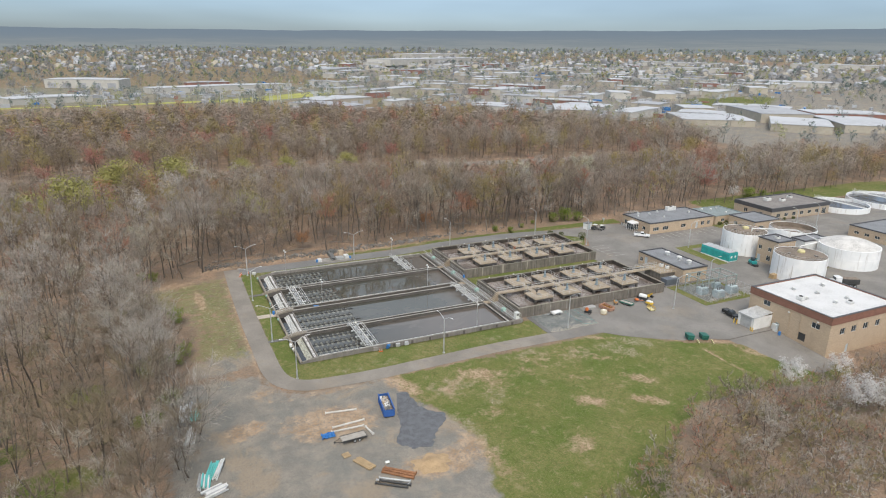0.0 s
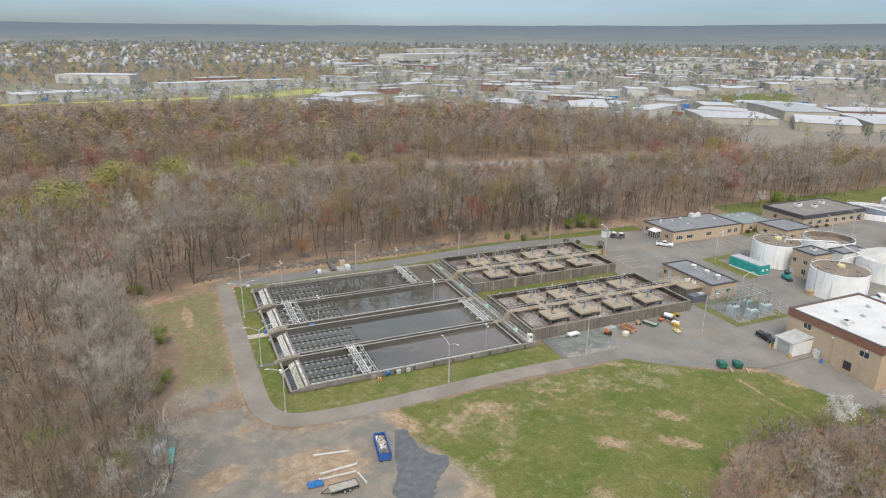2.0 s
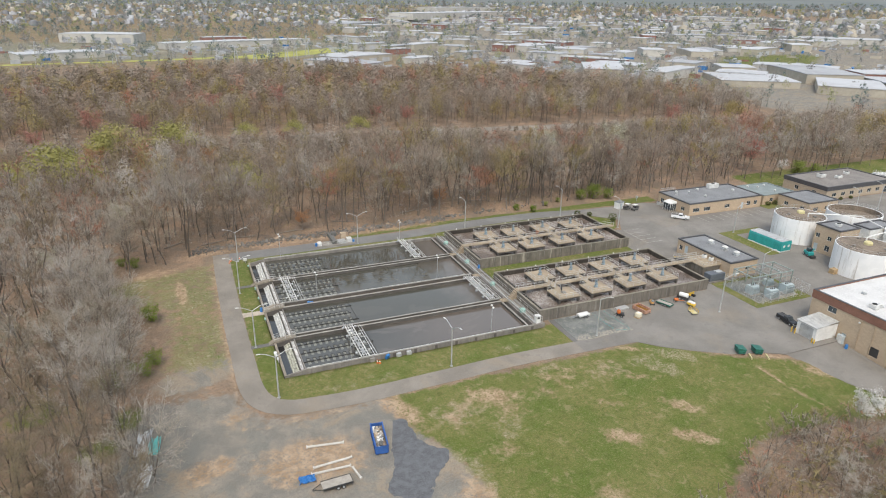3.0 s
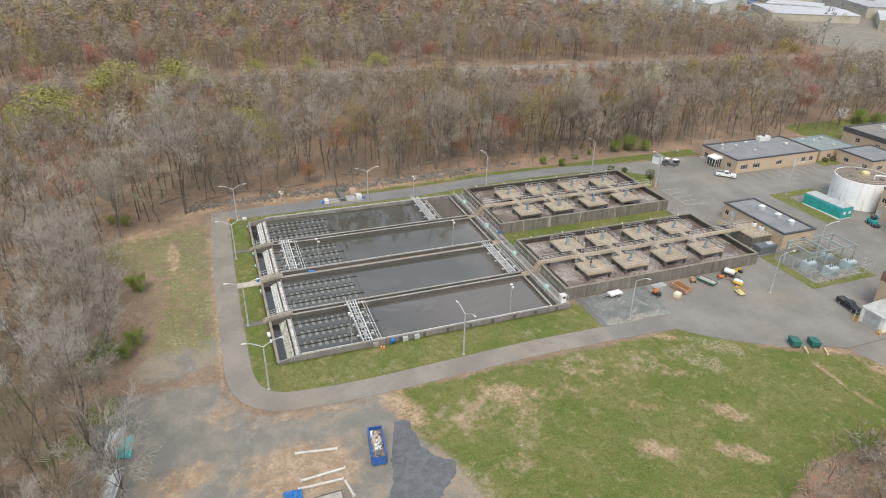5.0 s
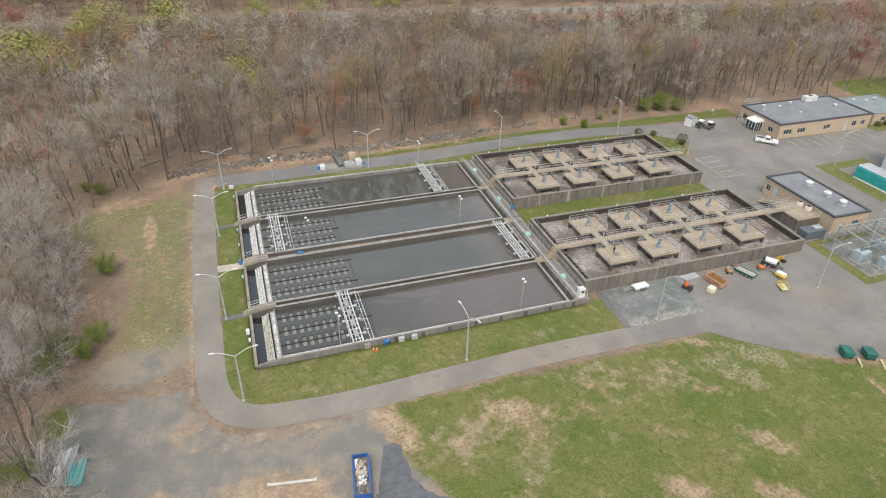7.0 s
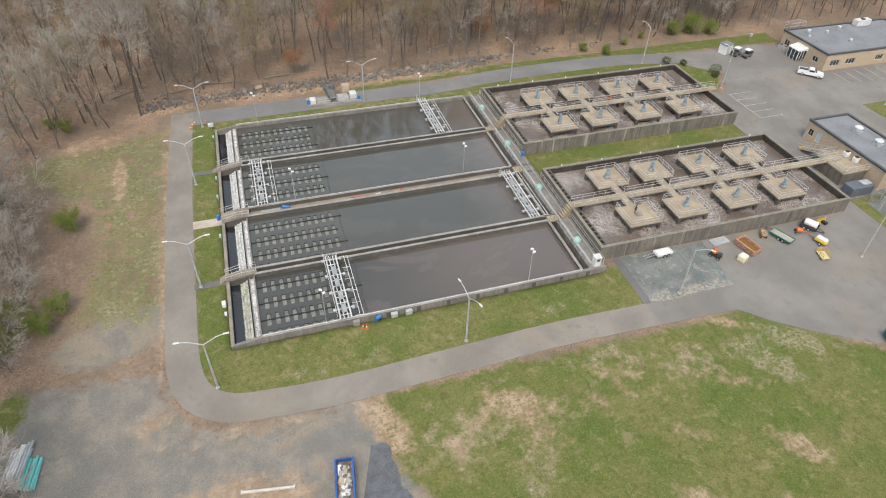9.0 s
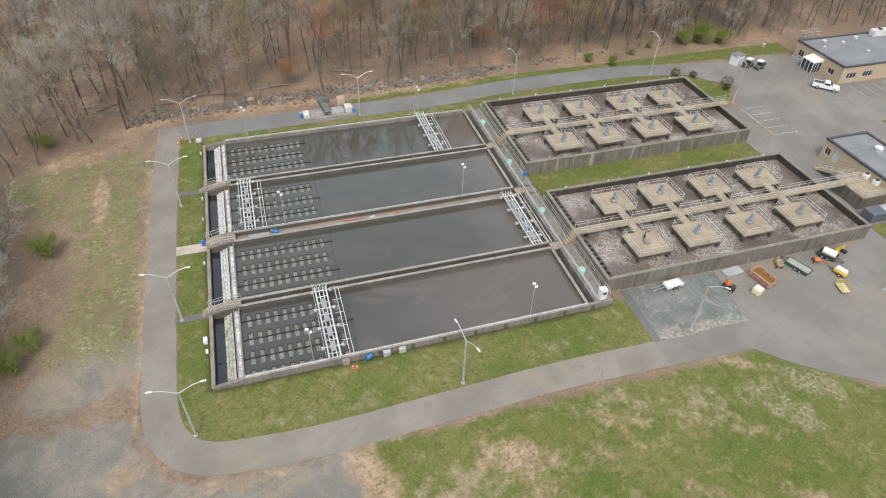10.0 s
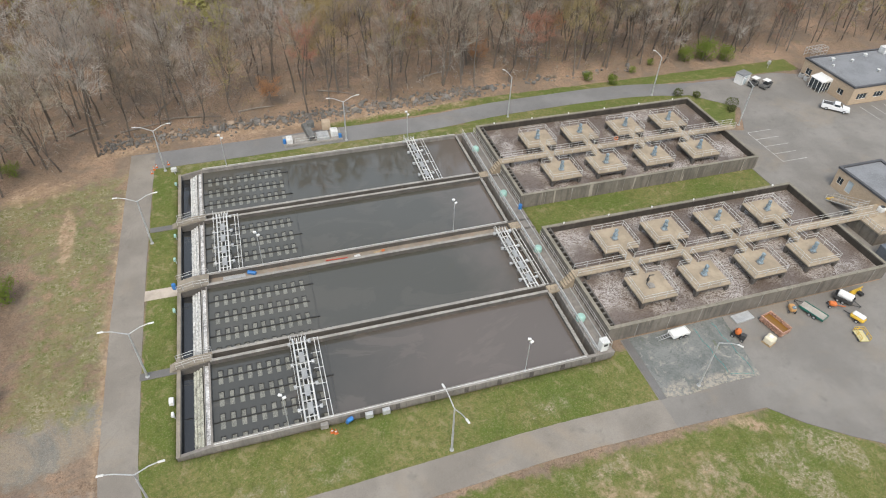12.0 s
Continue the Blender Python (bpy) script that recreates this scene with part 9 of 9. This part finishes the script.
def trading_estate():
    """Shops, depots and works between the wood and the houses."""
    rng = random.Random(31)
    words = {FAR_WHITE: "white-roofed trade building in the far town", FAR_GREY: "grey-roofed trade building in the far town"}
    made = []
    while len(made) < 120:
        a, r = radians(rng.uniform(14, 52)), rng.uniform(610, 1750)
        x, y = -20 + r * math.sin(a), -110 + r * math.cos(a)
        if y < 330 or (480 < x < 810 and 385 < y < 525) or any(math.hypot(x - p, y - q) < 44 for p, q in made):
            continue
        made.append((x, y))
        roof = FAR_WHITE if rng.random() < 0.68 else FAR_GREY
        warehouse(x, y, rng.uniform(22, 74), rng.uniform(16, 34), rng.uniform(4.5, 8.5), rng.choice((28, 34, -50, -56, 60)) + rng.uniform(-5, 5), words[roof], roof, rng.choice((FAR_WALL, FAR_TAN, FAR_TAN, FAR_WALL, FAR_TAN, FAR_WALL, FAR_RED)), rng.choice((0, 3, 4)))


def lorry_park():
    """White lorries and stored goods, too small and many to count."""
    rng = random.Random(8)
    top = thing("lorry_park", 0, 0, 0, "white lorries, cars and stored goods in far yards", "vehicles", kind="stuff")
    for mat, n in ((FAR_WHITE, 260), (FAR_GREY, 200), (FAR_RED, 30), (BLUE_PLASTIC, 40), (FAR_TAN, 120)):
        bm = bmesh.new()
        for _ in range(n):
            cx, cy, s = rng.choice(((355, 470, 45), (420, 420, 55), (300, 560, 60), (560, 560, 60), (640, 330, 45), (820, 560, 70), (900, 800, 110), (700, 900, 110), (30, 760, 60), (-60, 760, 50), (200, 860, 60), (150, 780, 50), (-120, 720, 40)))
            x, y = rng.gauss(cx, s), rng.gauss(cy, s)
            if y < float(WOOD_FAR(min(x, 460))) + 14:
                continue
            h = rng.uniform(1.6, 3.6)
            cbox(bm, (x, y, gz(x, y) + h / 2), (rng.uniform(4, 13), rng.uniform(2, 3), h), rng.choice((20, 30, 110, 120)) + rng.uniform(-8, 8))
        part("vehicles", bm, mat, top)


trading_estate()
lorry_park()


def house_mesh(rng, wall_mats, roof_mats):
    bm = bmesh.new()
    L, W, h = rng.uniform(9, 14), rng.uniform(7, 9), rng.uniform(3.5, 6)
    box(bm, -L / 2, L / 2, -W / 2, W / 2, -3, h)
    n = len(bm.faces)
    wedge(bm, [(-L / 2 - 0.5, h), (L / 2 + 0.5, h), (L / 2 + 0.5, h + 0.2), (0, h + 3.2), (-L / 2 - 0.5, h + 0.2)], -W / 2 - 0.4, W / 2 + 0.4)
    bm.faces.ensure_lookup_table()
    for f in bm.faces[n:]:
        f.material_index = 1
    return mesh_of("house", bm, wall_mats, roof_mats)


def make_town():
    rng = np.random.default_rng(5)
    walls = (FAR_GREY, FAR_WALL, FAR_TAN)
    forms = [house_mesh(rng, walls[k % 3], (FAR_GREY, FAR_SLATE, FAR_WHITE)[k % 3]) for k in range(6)]
    spots = []
    for _ in range(900):
        a, r = radians(rng.uniform(-22, 75)), rng.uniform(1250, 2350)
        spots.append((-20 + r * math.sin(a), -110 + r * math.cos(a)))
    spots = [(x, y) for x, y in spots if not (x < 330 and y < 900) and not (380 < x < 800 and 190 < y < 560)]
    for x, y in spots[:300]:
        o = tagged(new("house", forms[rng.integers(6)]), "small pale house of the far town", "house", "houses of the far town")
        o.matrix_basis = pose(x, y, gz(x, y), 0, 0, float(rng.random() * 180)) @ Matrix.Diagonal((*([float(rng.uniform(0.75, 1.15))] * 3), 1))
    # Trees between the houses, as rounded leafy or bare crowns, coarser the further off.
    def clump(n, size):
        v = domed(rng, 9.0, 4.0, 5, n, size)[2]
        stem = [(-0.22, 0, -0.5), (0.22, 0, -0.5), (0, 0, 6), (0, -0.22, -0.5), (0, 0.22, -0.5), (0, 0, 6)]
        return np.concatenate([v, stem]), np.arange(3 * n + 6).reshape(-1, 3)

    top = thing("town_trees", 0, 0, 0, "bare, budding and evergreen trees among the far houses", "trees", kind="stuff")
    near, away = [clump(60, 0.85) for _ in range(3)], [clump(18, 2.0) for _ in range(4)]
    for mat, share in ((TOWN_GREY, 0.5), (TOWN_LEAF, 0.22), (TOWN_GREEN, 0.28)):
        vs, ts, at = [], [], 0
        for forms, n, r0, r1 in ((near, 2000, 420, 1200), (away, 5600, 1150, 2650)):
            n = int(n * share)
            a, r = np.radians(rng.uniform(-24, 78, n)), np.sqrt(rng.uniform(r0 ** 2, r1 ** 2, n))
            x, y = -20 + r * np.sin(a), -110 + r * np.cos(a)
            ok = ~((x > 370) & (x < 800) & (y > 180) & (y < 560) & (rng.random(n) < 0.55)) & (y > WOOD_FAR(np.minimum(x, 460)) + 6) & (np.abs(inside(x, y, YELLOW_FIELD)) > 6)
            ok &= ~((y < 960) & (x < 200) & (rng.random(n) < 0.2))
            x, y, r = x[ok], y[ok], r[ok]
            spots = np.stack([x, y, ground_z(x, y), rng.uniform(0.8, 1.4, len(x)) * (1 + r / 9000)], 1)
            for k in range(len(forms)):
                v, t = planted(forms[k], spots[k::len(forms)], rng)
                vs.append(v)
                ts.append(t + at)
                at += len(v)
        part("crowns", tri_mesh("crowns", np.concatenate(vs), np.concatenate(ts), mat), None, top)


YELLOW_FIELD = [(-170, 588), (-60, 607), (40, 626), (78, 612), (180, 690), (262, 770), (255, 812), (165, 740), (60, 655), (-60, 618), (-170, 600)]
bm = bmesh.new()
slab(bm, YELLOW_FIELD, -0.3, 0.12)
tagged(part("field", bm, worn("yellow_flowering_field", (0.37, 0.37, 0.09), 0.6, 1.15, 0.9, 0, 0.06, 0.5)), "strip of yellow flowering field under the power lines", "field", kind="structure")


def pylon(x, y, h):
    t = thing("power_pylon", x, y, gz(x, y), "grey lattice power pylon beyond the wood", "pylon", "power pylons")
    for k in range(4):
        sx, sy = (1, -1)[k % 2], (1, -1)[k // 2]
        bm = bmesh.new()
        tube(bm, (sx * 2.2, sy * 2.2, -1), (sx * 0.4, sy * 0.4, h), 0.22, 0.12, 4)
        part("leg", bm, GALV, t)
    for k in range(3):
        bm = bmesh.new()
        z = h * (0.68 + 0.14 * k)
        tube(bm, (-4.5, 0, z), (4.5, 0, z), 0.16, n=4)
        part("cross_arm", bm, GALV, t)
    bm = bmesh.new()
    for k in range(6):
        a, b = h * k / 6, h * (k + 1) / 6
        w0, w1 = 2.2 - 1.8 * k / 6, 2.2 - 1.8 * (k + 1) / 6
        for s in (-1, 1):
            tube(bm, (s * w0, -w0, a), (-s * w1, -w1, b), 0.09, n=3)
    part("bracing", bm, GALV, t)


for x, y, h in ((-120, 575, 22), (-60, 590, 20), (-10, 600, 22), (30, 560, 16), (48, 575, 16), (64, 560, 16), (80, 580, 18), (96, 570, 16), (110, 600, 18), (130, 640, 22), (190, 700, 22), (240, 760, 22)):
    pylon(x, y, h)
make_town()


def make_far_houses():
    """The houses past the nearest few hundred, as one."""
    rng = np.random.default_rng(9)
    v0 = np.array([(-6, -4, -2), (6, -4, -2), (6, 4, -2), (-6, 4, -2), (-6, -4, 5), (6, -4, 5), (6, 4, 5), (-6, 4, 5), (0, -4.2, 8), (0, 4.2, 8)], float)
    t0 = np.array([(0, 1, 5), (0, 5, 4), (1, 2, 6), (1, 6, 5), (2, 3, 7), (2, 7, 6), (3, 0, 4), (3, 4, 7), (4, 5, 8), (6, 7, 9), (5, 6, 9), (5, 9, 8), (7, 4, 8), (7, 8, 9)])
    top = thing("far_houses", 0, 0, 0, "rows of pale houses far off in the town", "houses", kind="stuff")
    for mat, n in ((FAR_WHITE, 130), (FAR_GREY, 380), (FAR_TAN, 240), (FAR_SLATE, 250)):
        a, r = np.radians(rng.uniform(-24, 76, n)), rng.uniform(1350, 2500, n)
        x, y = -20 + r * np.sin(a), -110 + r * np.cos(a)
        spots = np.stack([x, y, ground_z(x, y), rng.uniform(0.8, 1.3, n)], 1)
        part("houses", tri_mesh("houses", *planted((v0, t0), spots, rng), mat), None, top)


make_far_houses()


def make_backdrop():
    """Wooded hills that close the view, glowing blue-grey to paint in haze, their tops set to fit the camera's horizon.
    """
    n = Nodes("painted_haze_hills", 1.0, 0.0, 0.0)
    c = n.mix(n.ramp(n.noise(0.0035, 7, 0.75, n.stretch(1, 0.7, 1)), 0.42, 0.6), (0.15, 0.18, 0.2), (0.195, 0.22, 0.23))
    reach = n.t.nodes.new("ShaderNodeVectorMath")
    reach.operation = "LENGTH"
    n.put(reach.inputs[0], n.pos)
    # Haze is painted in: the glow turns bluer with distance.
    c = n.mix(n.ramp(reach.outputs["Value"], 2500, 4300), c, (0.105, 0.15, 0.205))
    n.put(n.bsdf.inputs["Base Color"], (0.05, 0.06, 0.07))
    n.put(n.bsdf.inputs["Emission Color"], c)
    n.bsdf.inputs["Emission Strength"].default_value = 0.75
    v, t = [], []
    steps = 260
    for k in range(steps + 1):
        a = -60 + 165 * k / steps
        s, q = math.sin(radians(a)), math.cos(radians(a))
        turn = min(max(a + 10, 0), 70) / 70
        top = 128 + 66 * turn + 6 * noise.noise((a * 0.13, 3.1, 0)) + 2.5 * noise.noise((a * 1.1, 1.7, 0)) + 1.2 * noise.noise((a * 5.0, 0.7, 0))
        rise = [(r, gz(-20 + r * s, -110 + r * q) + lift) for r, lift in ((2450, -1), (2600, 5), (3000, 7), (3500, 8), (4000, 8))]
        for r, z in rise + [(4560, top)]:
            v.append((-20 + r * s, -110 + r * q, z))
    for k in range(steps):
        for j in range(5):
            i = 6 * k + j
            t += [(i, i + 6, i + 7), (i, i + 7, i + 1)]
    tagged(new("backdrop", tri_mesh("backdrop", v, t, n.done())), "wooded hills on the horizon with painted blue-grey haze", "hills", kind="structure")


make_backdrop()
